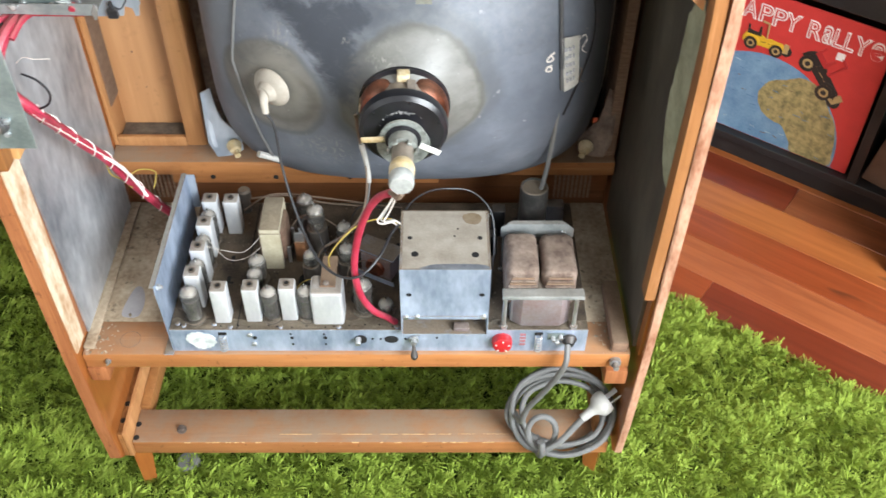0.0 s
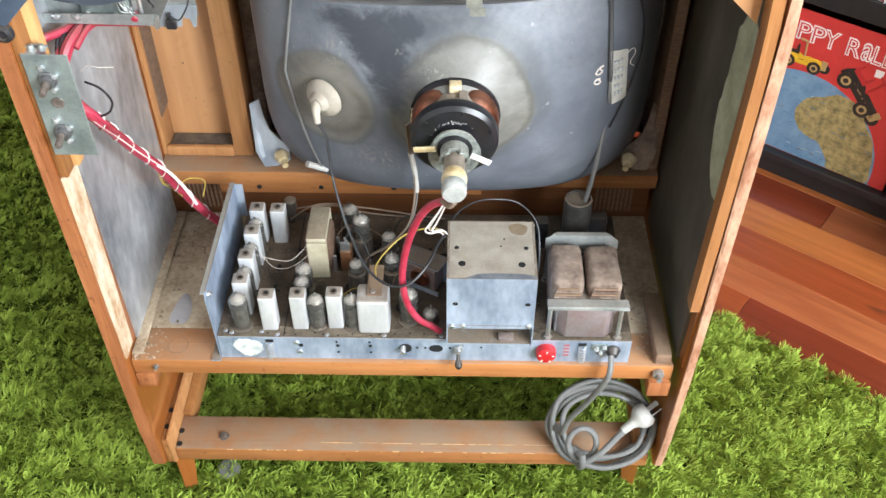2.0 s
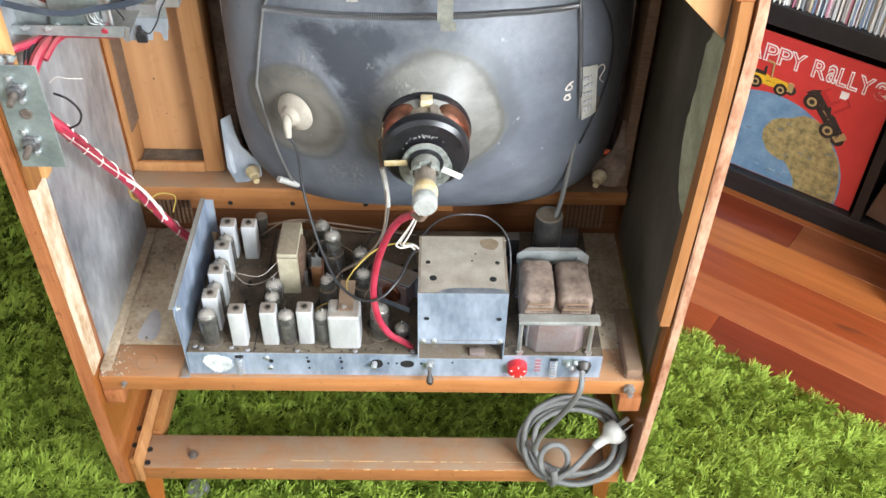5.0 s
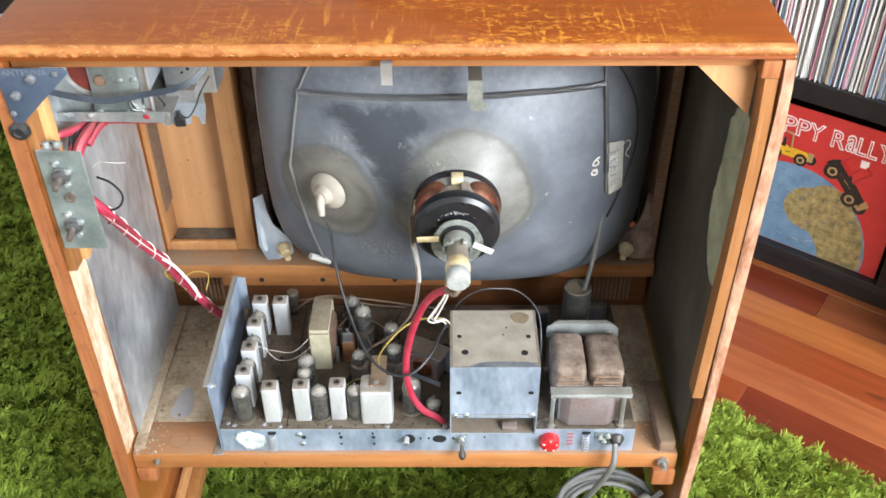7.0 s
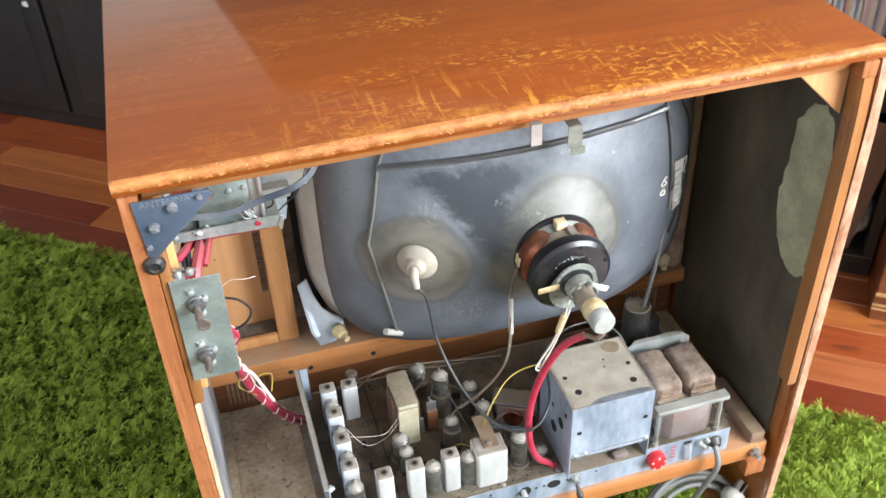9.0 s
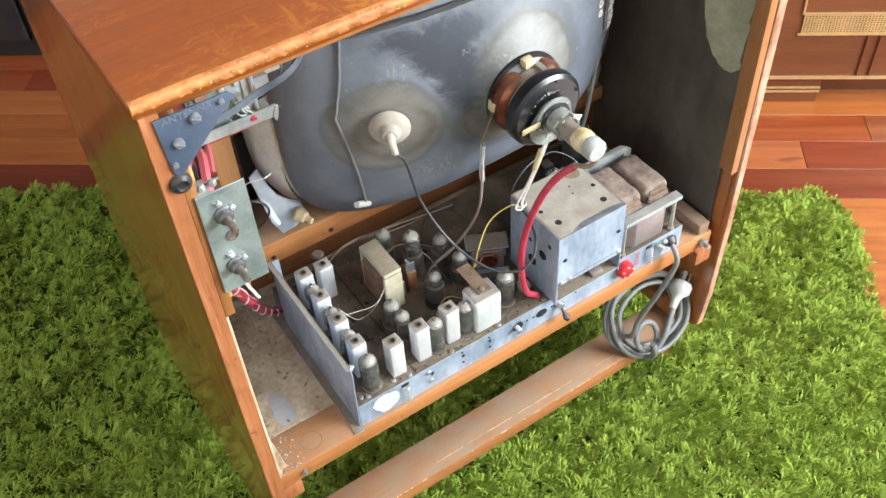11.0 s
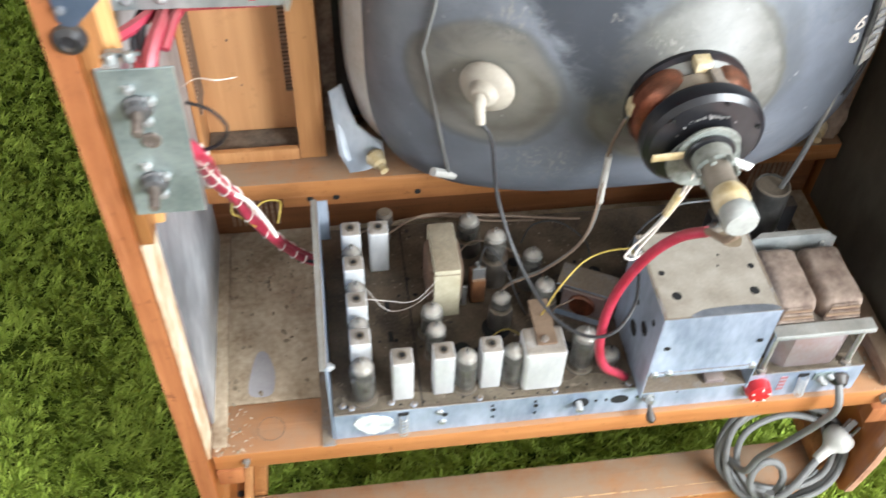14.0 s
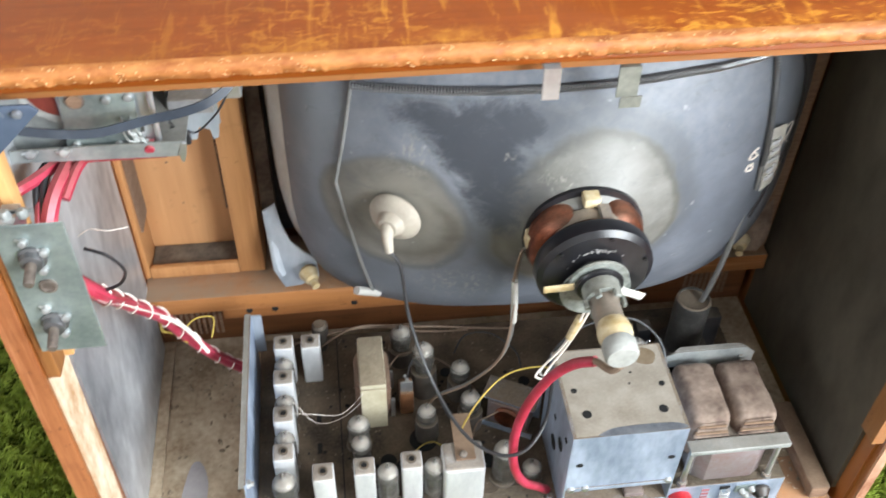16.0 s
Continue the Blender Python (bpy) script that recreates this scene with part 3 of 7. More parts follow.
def join(*bms):
    out = bmesh.new()
    for b in bms:
        me = bpy.data.meshes.new("join")
        b.to_mesh(me)
        b.free()
        out.from_mesh(me)
        bpy.data.meshes.remove(me)
    return out


def disc_of_plate(bm, centre, normal, r, seg=14, thick=0.0006):
    """A thin round inset, for screw holes and the like."""
    n = Vector(normal).normalized()
    c = Vector(centre)
    return rod(c - n * thick, c + n * thick, r, seg, bm)


def screw(bm, centre, normal, r=0.0035, h=0.003):
    m = along(centre, Vector(centre) + Vector(normal))
    lathe([(r, 0), (r, h * 0.5), (r * 0.75, h * 0.9), (0, h)], 10, m, bm)


# ---- room ----
RM = pose(ORIGIN.x, ORIGIN.y, 0, 0, 0, ROOM)
floor_bm = box(-3.0, 2.8, -2.7, 1.5, -0.12, -0.006, 0, 1, RM)
floor = structure("floor", floor_bm, M["brown"], "dark sub-floor under glossy red timber boards")
ceiling = structure("ceiling", box(-3.0, 2.8, -2.7, 1.5, 2.5, 2.6, 0, 1, RM), M["ceiling"], "plain white plastered ceiling")
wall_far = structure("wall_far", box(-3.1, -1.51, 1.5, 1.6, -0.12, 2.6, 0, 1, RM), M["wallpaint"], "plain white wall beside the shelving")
# Unseen stretch of wall, coloured dark to darken the reflection in the cabinet top.
wall_far_dark = structure("wall_far_dark", box(-1.508, 2.9, 1.5, 1.6, -0.12, 2.6, 0, 1, RM), M["darkwall"], "plain unseen wall behind the shelving, coloured dark for the reflection in the cabinet top")
wall_left = structure("wall_left", box(-3.1, -3.0, -2.7, 1.5, -0.12, 2.6, 0, 1, RM), M["wallpaint"], "plain white side wall")


def wall_with_window(name, fixed, axis, lo, hi, w0, w1, s0, s1):
    bm = bmesh.new()
    for a, b, c, d in ((lo, w0, -0.12, 2.6), (w1, hi, -0.12, 2.6), (w0, w1, -0.12, s0), (w0, w1, s1, 2.6)):
        if axis == "u":
            add_box(bm, a, b, fixed - 0.1, fixed, c, d, RM)
        else:
            add_box(bm, fixed, fixed + 0.1, a, b, c, d, RM)
    return structure(name, bm, M["wallpaint"], "plain white wall with a wide window opening")


wall_right = wall_with_window("wall_right", 2.8, "v", -2.7, 1.5, -1.45, 0.65, 1.05, 2.42)
# The near wall's opening is made up for the fill lamp.
wall_near = wall_with_window("wall_near", -2.7, "u", -3.1, 2.9, -2.45, -0.55, 1.35, 2.35)

# ---- rug ----
RUG = (-1.70, 0.62, -1.05, 0.612)


def rug_slab():
    bm = bmesh.new()
    u0, u1, v0, v1, r = RUG[0] + 0.012, RUG[1] - 0.012, RUG[2] + 0.012, RUG[3] - 0.012, 0.05
    ring = []
    for cu, cv, a0 in ((u1 - r, v1 - r, 0), (u0 + r, v1 - r, 90), (u0 + r, v0 + r, 180), (u1 - r, v0 + r, 270)):
        for k in range(6):
            a = radians(a0 + k * 18)
            ring.append((cu + r * math.cos(a), cv + r * math.sin(a)))
    lo, hi = ([bm.verts.new(uv(u, v, z)) for u, v in ring] for z in (0.0, 0.018))
    bm.faces.new(lo[::-1]), bm.faces.new(hi)
    for i in range(len(ring)):
        j = (i + 1) % len(ring)
        bm.faces.new((lo[i], lo[j], hi[j], hi[i]))
    return bm


def rug_strands(count, seed, u0, u1, v0, v1, wide, name, parent):
    """Loose tufts: strands that lean together in clumps, each a curled yarn end."""
    rng = np.random.default_rng(seed)
    each = 12
    tufts = count // each
    cu, cv = rng.uniform(u0, u1, tufts), rng.uniform(v0, v1, tufts)
    keep = np.ones(tufts, bool)
    r = 0.05
    for eu, ev in ((RUG[0], RUG[2]), (RUG[0], RUG[3]), (RUG[1], RUG[2]), (RUG[1], RUG[3])):
        iu, iv = eu + math.copysign(r, -eu + (RUG[0] + RUG[1]) / 2), ev + math.copysign(r, -ev + (RUG[2] + RUG[3]) / 2)
        corner = (np.abs(cu - eu) < r) & (np.abs(cv - ev) < r)
        keep &= ~(corner & ((cu - iu) ** 2 + (cv - iv) ** 2 > r * r))
    cu, cv = cu[keep], cv[keep]
    tufts = len(cu)
    field = np.sin(cu * 29 + 2.2 * np.sin(cv * 17)) + np.cos(cv * 25 + 2.4 * np.sin(cu * 21)) + 0.6 * np.sin(cu * 61 - cv * 53)
    pu_, pv_ = cu * 175 + 3 * np.sin(cv * 61), cv * 190 + 3 * np.sin(cu * 67)
    lump = np.sin(pu_) * np.sin(pv_)
    lean = 0.45 * field - 0.3 + rng.normal(0, 1.1, tufts)
    rep = lambda a: np.repeat(a, each)
    n = tufts * each
    bu, bv = rep(cu) + rng.normal(0, 0.0026, n), rep(cv) + rng.normal(0, 0.0026, n)
    a = rep(lean) + rng.normal(0, 0.28, n)
    turn = rng.normal(0, 0.32, n)
    curl = np.clip(rep(rng.normal(0.88, 0.24, tufts)) + rng.normal(0, 0.20, n), 0.15, 1.4)
    step = rng.uniform(0.0072, 0.0108, n) * rep(rng.uniform(0.75, 1.15, tufts) * (1 + 0.38 * lump))
    w = rng.uniform(0.75, 1.2, n) * wide
    pu, pv, pz, pts = bu, bv, np.full(n, 0.016), []
    for k, (bend, thick) in enumerate(((0.20, 0.9), (0.62, 1.0), (1.25, 1.0))):
        q, az = bend * curl, a + turn * k
        if k:
            pu, pv, pz = pu + np.cos(az) * np.sin(q) * step, pv + np.sin(az) * np.sin(q) * step, np.maximum(pz + np.cos(q) * step, 0.018)
        for s in (-1, 1):
            x, y = pu - np.sin(az) * s * w * thick, pv + np.cos(az) * s * w * thick
            pts.append(np.stack([ORIGIN.x + x * U.x + y * V.x, ORIGIN.y + x * U.y + y * V.y, pz + 0.0004 * s], 1))
    co = np.stack(pts, 1).reshape(-1, 3)
    idx = (np.arange(n) * 6)[:, None] + np.array([0, 1, 3, 2, 2, 3, 5, 4])[None]
    me = bpy.data.meshes.new(name)
    me.vertices.add(len(co)), me.loops.add(n * 8), me.polygons.add(n * 2)
    me.vertices.foreach_set("co", co.ravel().astype(np.float32))
    me.loops.foreach_set("vertex_index", idx.ravel().astype(np.int32))
    me.polygons.foreach_set("loop_start", np.arange(0, n * 8, 4, dtype=np.int32))
    me.update(calc_edges=True)
    me.materials.append(M["pile"])
    ob = new(name, me)
    ob.parent = parent
    ob.location = -Vector(parent.location)
    return tagged(ob, "dense green shag", "", "", "stuff")


rug = lone("rug", rug_slab(), M["rug_back"], "bright green shag rug on a red timber floor", "rug")
rug_strands(430000, 3, -0.62, RUG[1], -0.62, RUG[3], 0.00064, "shag", rug)
rug_strands(220000, 4, RUG[0], -0.62, -0.62, RUG[3], 0.00078, "shag", rug)
rug_strands(36000, 5, RUG[0], RUG[1], RUG[2], -0.62, 0.0020, "shag", rug)


# ---- television cabinet, seen from its open back: back plane y = 0 ----
HW, TOP, DEPTH = 0.353, 0.893, 0.452
cab = thing("television_cabinet", (0, 0.2, 0.0), "old varnished wooden television cabinet with its back taken off", "television")


LEAN = ((0.0, 0.0), (0.12, 0.0), (0.335, 0.0040), (0.60, 0.0080), (0.70, 0.0088), (0.80, 0.0088), (0.85, 0.0066), (0.893, 0.0036), (1.2, 0.0036))


def lean_out(z):
    """How far the right-hand side has warped outwards at a height."""
    for (z0, d0), (z1, d1) in zip(LEAN, LEAN[1:]):
        if z <= z1:
            return d0 + (d1 - d0) * (z - z0) / (z1 - z0)
    return 0.0


def leaning(bm):
    for vt in bm.verts:
        vt.co.x += lean_out(vt.co.z)
    return bm


def tall_box(x0, x1, y0, y1, z0, z1, n=10):
    """An upright board with enough rings to follow the warp."""
    zs = [z0 + (z1 - z0) * k / n for k in range(n + 1)]
    return leaning(prism([(y0, z) for z in zs] + [(y1, z) for z in reversed(zs)], "x", x0, x1))


RISE = (0.335, 0.45, 0.60, 0.70, 0.80, 0.85)


def side_outline(s):
    low = 0.108 if s < 0 else 0.121
    return [(0.0, TOP - 0.0145)] + [(0.0, z) for z in reversed(RISE)] + [(0.003, 0.20), (0.009, low + 0.008), (0.015, low), (DEPTH, low)] + [(DEPTH, z) for z in RISE] + [(DEPTH, TOP - 0.0145)]


def edge_outline(low):
    return [(-0.0025, TOP - 0.0145)] + [(-0.0025, z) for z in reversed(RISE)] + [(0.0005, 0.20), (0.0065, low), (0.009, low), (0.003, 0.20)] + [(0.0, z) for z in RISE] + [(0.0, TOP - 0.0145)]


THICK = {-1: 0.016, 1: 0.0105}
for s in (-1, 1):
    outer = prism(side_outline(s), "x", s * HW, s * (HW - THICK[s]))
    sp = part("side_panel", outer if s < 0 else leaning(outer), M["side"], cab, "varnished veneered side panel", 0)
    strip = prism(edge_outline(0.117 if s < 0 else 0.130), "x", s * (HW - 0.0005), s * (HW - THICK[s] + 0.0005), 0.0)
    part("edging", strip if s < 0 else leaning(strip), M["edge" if s < 0 else "chip_edge"], sp, "bare worn back edge", 0)
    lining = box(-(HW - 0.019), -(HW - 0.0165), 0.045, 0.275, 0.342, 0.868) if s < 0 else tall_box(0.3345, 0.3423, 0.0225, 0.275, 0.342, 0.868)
    part("foil_lining", lining, M["foil"] if s < 0 else M["foil_shaded"], sp, "crumpled dull aluminium foil lining", 0)

top_bm = box(-HW - 0.003, HW + 0.003, -0.002, DEPTH, TOP - 0.0145, TOP, 0.0025, 2)
top = part("top_panel", top_bm, M["top"], cab, "glossy orange-brown top with flaking scratched varnish")


def chipped_edge():
    """The battered back edge of the top, rounded unevenly along its length."""
    bm, rng = bmesh.new(), random.Random(5)
    n = 300
    rows = [[] for k in range(5)]
    for i in range(n + 1):
        x = -HW - 0.002 + (2 * HW + 0.004) * i / n
        a, b, c = (rng.uniform(-1, 1) for k in range(3))
        wave = 0.0012 * noise.noise(Vector((x * 40, 0.0, 3.0)))
        for row, (y, z) in zip(rows, ((0.0015, TOP + 0.0004), (-0.0024 + 0.0005 * a, TOP - 0.0004 + 0.0003 * b), (-0.0046 + 0.0006 * b, TOP - 0.0028 + 0.0005 * c), (-0.0042 + 0.0006 * c, TOP - 0.0085 + 0.0007 * a + wave), (-0.0005, TOP - 0.0092 + 0.0006 * b + wave))):
            row.append(bm.verts.new((x, y, z)))
    for r0, r1 in zip(rows, rows[1:]):
        for i in range(n):
            bm.faces.new((r0[i], r0[i + 1], r1[i + 1], r1[i]))
    return bm


def edge_splinters():
    """Pale chips where the varnish has broken away along the edge."""
    bm, rng = bmesh.new(), random.Random(9)
    for k in range(420):
        x = rng.uniform(-HW, HW)
        if noise.noise(Vector((x * 14, 7.0, 0.0))) < rng.uniform(-0.55, 0.25):
            continue
        f = rng.random()
        y, z = (-0.0047, TOP - rng.uniform(0.0028, 0.0085)) if f < 0.6 else (-0.0030 + rng.uniform(-0.001, 0.002), TOP + 0.0002)
        m = pose(x, y, z, rng.uniform(-30, 30), rng.uniform(-30, 30), rng.uniform(0, 180)) @ Matrix.Diagonal((rng.uniform(0.6, 2.6), 0.8, 0.5, 1))
        bmesh.ops.create_icosphere(bm, subdivisions=1, radius=rng.uniform(0.0003, 0.0008), matrix=m)
    return bm


part("edging", chipped_edge(), M["rim"], top, "battered bare back edge", 80)
tagged(part("edge_chipping", edge_splinters(), M["splinter"], top, "pale chips along the back edge", 0), kind="stuff")
part("back_rail", box(-0.335, 0.328, 0.012, 0.028, 0.866, 0.878, 0.001), M["railx"], cab)
# right-hand rebate strip, corner brace and block
part("rebate_strip", tall_box(0.3275, 0.3388, -0.001, 0.020, 0.452, 0.860), M["rail"], cab)
part("groove_filler", tall_box(0.3390, 0.3423, 0.006, 0.0220, 0.345, 0.866), M["side"], cab)
part("corner_brace", prism([(0.2735, 0.866), (0.3330, 0.866), (0.3330, 0.8105)], "y", 0.0205, 0.030, 0.0006), M["ply"], cab, "triangular plywood corner brace")
part("corner_block", box(0.3290, 0.3455, -0.002, 0.02, 0.8605, 0.8775, 0.001), M["edge"], cab)
# left-hand rail
part("rebate_strip", box(-0.3365, -0.327, 0.001, 0.02, 0.640, 0.866, 0.001), M["rail"], cab)
part("rail_post", box(-0.3365, -0.321, 0.0205, 0.036, 0.640, 0.866, 0.001), M["pale"], cab, "pale yellow inner post")
part("bare_strip", prism([(0.002, 0.638), (0.042, 0.638), (0.036, 0.47), (0.030, 0.352), (0.002, 0.352)], "x", -0.3365, -0.3345, 0.0), M["raw"], cab, "flaking cream bare wood", 0)
# shelf
part("shelf_rail", box(-0.336, 0.336, 0.012, 0.0655, 0.313, 0.338, 0.0015), M["shelf"], cab, "bare wooden front rail of the shelf")
part("shelf_board", box(-0.336, 0.336, 0.066, 0.445, 0.316, 0.3375, 0.0008), M["dustboard"], cab, "dust-covered chassis shelf")
part("shelf_batten", box(-0.336, -0.322, 0.020, 0.285, 0.3380, 0.343, 0.002), M["dustboard"], cab, "dusty corner batten")
part("shelf_batten", box(0.312, 0.332, 0.014, 0.12, 0.3385, 0.357, 0.003), M["cardboard"], cab, "worn corner batten")
part("shelf_cleat", box(-0.336, -0.312, 0.010, 0.05, 0.288, 0.3125, 0.002), M["edge"], cab)
part("shelf_cleat", box(0.308, 0.336, 0.006, 0.05, 0.286, 0.3125, 0.002), M["edge"], cab)
for x, k in ((-0.306, 0.45), (0.318, 0.9)):
    bm = bmesh.new()
    rod((x, 0.013, 0.327), (x, 0.012 - 0.016 * k, 0.327), 0.004 * k, 10, bm)
    rod((x, 0.0115, 0.327), (x, 0.0115 - 0.006 * k, 0.327), 0.008 * k, 12, bm)
    part("bolt", bm, M["steel"], cab)
# lower frame
part("stretcher", box(-0.3222, 0.336, 0.020, 0.076, 0.108, 0.135, 0.002), M["railx"], cab, "dusty lower cross rail")
bm = bmesh.new()
rod((-0.257, 0.041, 0.134), (-0.257, 0.041, 0.1415), 0.0042, 12, bm)
rod((-0.257, 0.041, 0.134), (-0.257, 0.041, 0.1365), 0.0070, 14, bm)
part("bolt", bm, M["old_steel"], cab)
for x, y, z in ((-0.3332, 0.040, 0.1585), (-0.3332, 0.068, 0.1585), (-0.3175, 0.028, 0.135), (-0.3190, 0.050, 0.135)):
    part("peg_hole", rod((x, y, z - 0.0005), (x, y, z + 0.0008), 0.0040, 12), M["hole"], cab)
part("lower_cleat", box(-0.3365, -0.3292, 0.016, 0.40, 0.108, 0.1585, 0.001), M["rail"], cab)
part("lower_lip", box(-0.3290, -0.3225, 0.0155, 0.40, 0.108, 0.1640, 0.001), M["stile"], cab, "thin upright lip of the lower frame")
part("lower_runner", box(-0.3220, -0.3085, 0.0775, 0.40, 0.112, 0.1400, 0.001), M["rail"], cab)
part("lower_cleat", box(0.314, 0.336, 0.03, 0.40, 0.137, 0.158, 0.002), M["rail"], cab)
# Unseen board added to block light and darken the rug below the shelf.
part("lower_light_block", box(-0.336, 0.336, 0.4405, 0.452, 0.122, 0.3095, 0.001), M["side"], cab, "unseen varnished board added to keep light from under the shelf")
part("inner_panel", box(-0.318, -0.300, 0.30, 0.44, 0.108, 0.312, 0.001), M["pale"], cab, "pale lower front panel")
for x, y in ((-0.322, 0.04), (0.324, 0.056), (-0.322, 0.40), (0.320, 0.40)):
    s = -1 if x < 0 else 1
    m = along((x, y, 0.1075), (x + s * 0.004, y - 0.002, 0.0))
    part("foot", lathe([(0.0180, 0), (0.0172, 0.02), (0.0110, 0.107)], 4, m @ pose(0, 0, 0, 0, 0, 45)), M["side"], cab, "short tapered wooden foot")
bm, rngw = bmesh.new(), random.Random(52)
x = -0.12
while x < 0.20:
    ln = rngw.uniform(0.010, 0.045)
    add_box(bm, x, x + ln, 0.0330 + rngw.uniform(-0.0004, 0.0004), 0.0337, 0.1349, 0.1353)
    x += ln + rngw.uniform(0.001, 0.012)
for k in range(26):
    x, ln = rngw.uniform(-0.30, 0.32), rngw.uniform(0.002, 0.010)
    add_box(bm, x, x + ln, 0.0198, 0.0206, 0.1335, 0.1338 + rngw.uniform(0.0004, 0.0016))
tagged(part("scratching", bm, M["splinter"], cab, "pale scratch along the lower rail", 0), kind="stuff")
glide = lone("rubber_glide", lathe([(0.015, 0.010), (0.018, 0.012), (0.018, 0.024), (0.014, 0.028), (0, 0.028)], 18, pose(-0.272, 0.060, 0.0)), M["grey_cord"], "grey rubber furniture glide lying on the rug", "glide")
# front baffle with the loudspeaker panel and beams
bm = bmesh.new()
for x, z, r in ((-0.2560, 0.720, 0.0042), (-0.2975, 0.560, 0.0014), (-0.2900, 0.505, 0.0010)):
    rod((x, 0.3341, z), (x, 0.3336, z), r, 14, bm)
tagged(part("knot", bm, M["cardboard"], cab, "dark knots in the plywood"), kind="stuff")
part("speaker_panel", box(-0.336, -0.214, 0.334, 0.342, 0.4415, 0.868), M["ply"], cab, "plywood panel behind the loudspeaker opening")
part("panel_stile", box(-0.3362, -0.3305, 0.288, 0.333, 0.442, 0.868, 0.0012), M["stile"], cab)
part("panel_stile", box(-0.238, -0.211, 0.288, 0.329, 0.442, 0.868, 0.0015), M["stile"], cab)
part("panel_rail", box(-0.3300, -0.2385, 0.288, 0.295, 0.441, 0.456, 0.0012), M["stile"], cab)
part("panel_ledge", box(-0.3300, -0.2385, 0.2955, 0.333, 0.441, 0.4465, 0.0008), surface("grey_ledge_dust", (0.07, 0.058, 0.045), (0.22, 0.185, 0.145), 0.95, 0, 40, (1, 1, 1), 0.4), cab, "dusty ledge below the panel")
for x, y0, y1, w in ((-0.3303, 0.297, 0.332, 0.0022), (-0.2462, 0.3260, 0.3332, 0.0070)):
    bm = bmesh.new()
    for k in range(80):
        z = 0.50 + k * 0.0045
        add_box(bm, x, x + w, y0, y1, z, z + 0.0024)
    tagged(part("felt_edging", bm, M["cardboard"], cab, "toothed dark edging strip", 0), kind="stuff")
part("cross_beam", box(-0.336, 0.336, 0.255, 0.342, 0.418, 0.4405, 0.0015), M["railx"], cab, "dusty cross beam under the picture tube")
part("lower_beam", box(-0.336, 0.336, 0.286, 0.326, 0.339, 0.4175, 0.0015), M["beam_dark"], cab)
part("beam_cleat", box(-0.26, 0.10, 0.262, 0.2855, 0.398, 0.4175, 0.001), M["railx"], cab)
for x in (-0.232, -0.205, -0.12, -0.02):
    part("bolt_hole", rod((x, 0.2622, 0.409), (x, 0.2612, 0.409), 0.0035, 10), M["hole"], cab)
for x0 in (-0.318, 0.262):
    for k in range(9):
        part("vent_slot", box(x0 + k * 0.006, x0 + k * 0.006 + 0.0032, 0.284, 0.2858, 0.352, 0.398), M["cardboard"], cab, "", 0)
part("right_post", box(0.3225, 0.336, 0.268, 0.326, 0.441, 0.868, 0.0015), M["cardboard"], cab, "dark brown inner post")
part("front_panel", box(-0.336, 0.336, 0.44, 0.452, 0.31, 0.868), M["side"], cab)
for x0, x1 in ((-0.210, -0.1955), (0.3225, 0.336)):
    part("tube_mask", box(x0, x1, 0.33, 0.345, 0.441, 0.868), M["paper"], cab, "brown mask beside the screen", 0)
# Added black sheet behind the tube, so that the gaps beside it stay dark.
part("gap_blackout", box(-0.210, 0.336, 0.352, 0.358, 0.441, 0.868), M["black"], cab, "black sheet added to keep the gaps round the tube dark", 0)


def patch_outline():
    rng = random.Random(8)
    pts = [(0.030, 0.594), (0.060, 0.588), (0.086, 0.615), (0.098, 0.66), (0.092, 0.72), (0.092, 0.76), (0.070, 0.795), (0.046, 0.80), (0.030, 0.77), (0.026, 0.70), (0.025, 0.66), (0.026, 0.62)]
    ring = spline([(0, y, z) for y, z in pts], 5, True)
    return [(p.y + rng.uniform(-0.0022, 0.0022), p.z + rng.uniform(-0.003, 0.003)) for p in ring]


part("worn_patch", leaning(prism(patch_outline(), "x", 0.3344, 0.3334)), surface("olive_glue_patch", (0.22, 0.215, 0.135), (0.40, 0.385, 0.26), 0.8, 0, 25, (1, 1, 1), 0.2), cab, "olive-grey patch of old glue", 0)
# steel tab at the top edge
tab = join(box(-0.0050, 0.0050, -0.0040, -0.0028, 0.8560, 0.8770), box(-0.0050, 0.0050, -0.0028, 0.012, 0.8750, 0.8765))
part("retaining_tab", tab, M["zinc_clean"], cab, "bent bright steel tab")

# ---- picture tube ----
AX, AZ = 0.0635, 0.6575
crt = thing("picture_tube", (AX, 0.25, 0.43), "grey graphite-coated picture tube with neck and copper yoke", "picture tube")


def superloop(bm, y, hw, hh, n, zc, seg=64):
    ring = []
    for k in range(seg):
        a = k * math.tau / seg
        c, s = math.cos(a), math.sin(a)
        ring.append(bm.verts.new((AX + hw * math.copysign(abs(c) ** (2 / n), c), y, zc + hh * math.copysign(abs(s) ** (2 / n), s))))
    return ring


def loft(sections):
    bm = bmesh.new()
    rings = [superloop(bm, *sec) for sec in sections]
    for a, b in zip(rings, rings[1:]):
        for k in range(len(a)):
            j = (k + 1) % len(a)
            bm.faces.new((a[k], a[j], b[j], b[k]))
    bm.faces.new(rings[0]), bm.faces.new(rings[-1])
    return bm


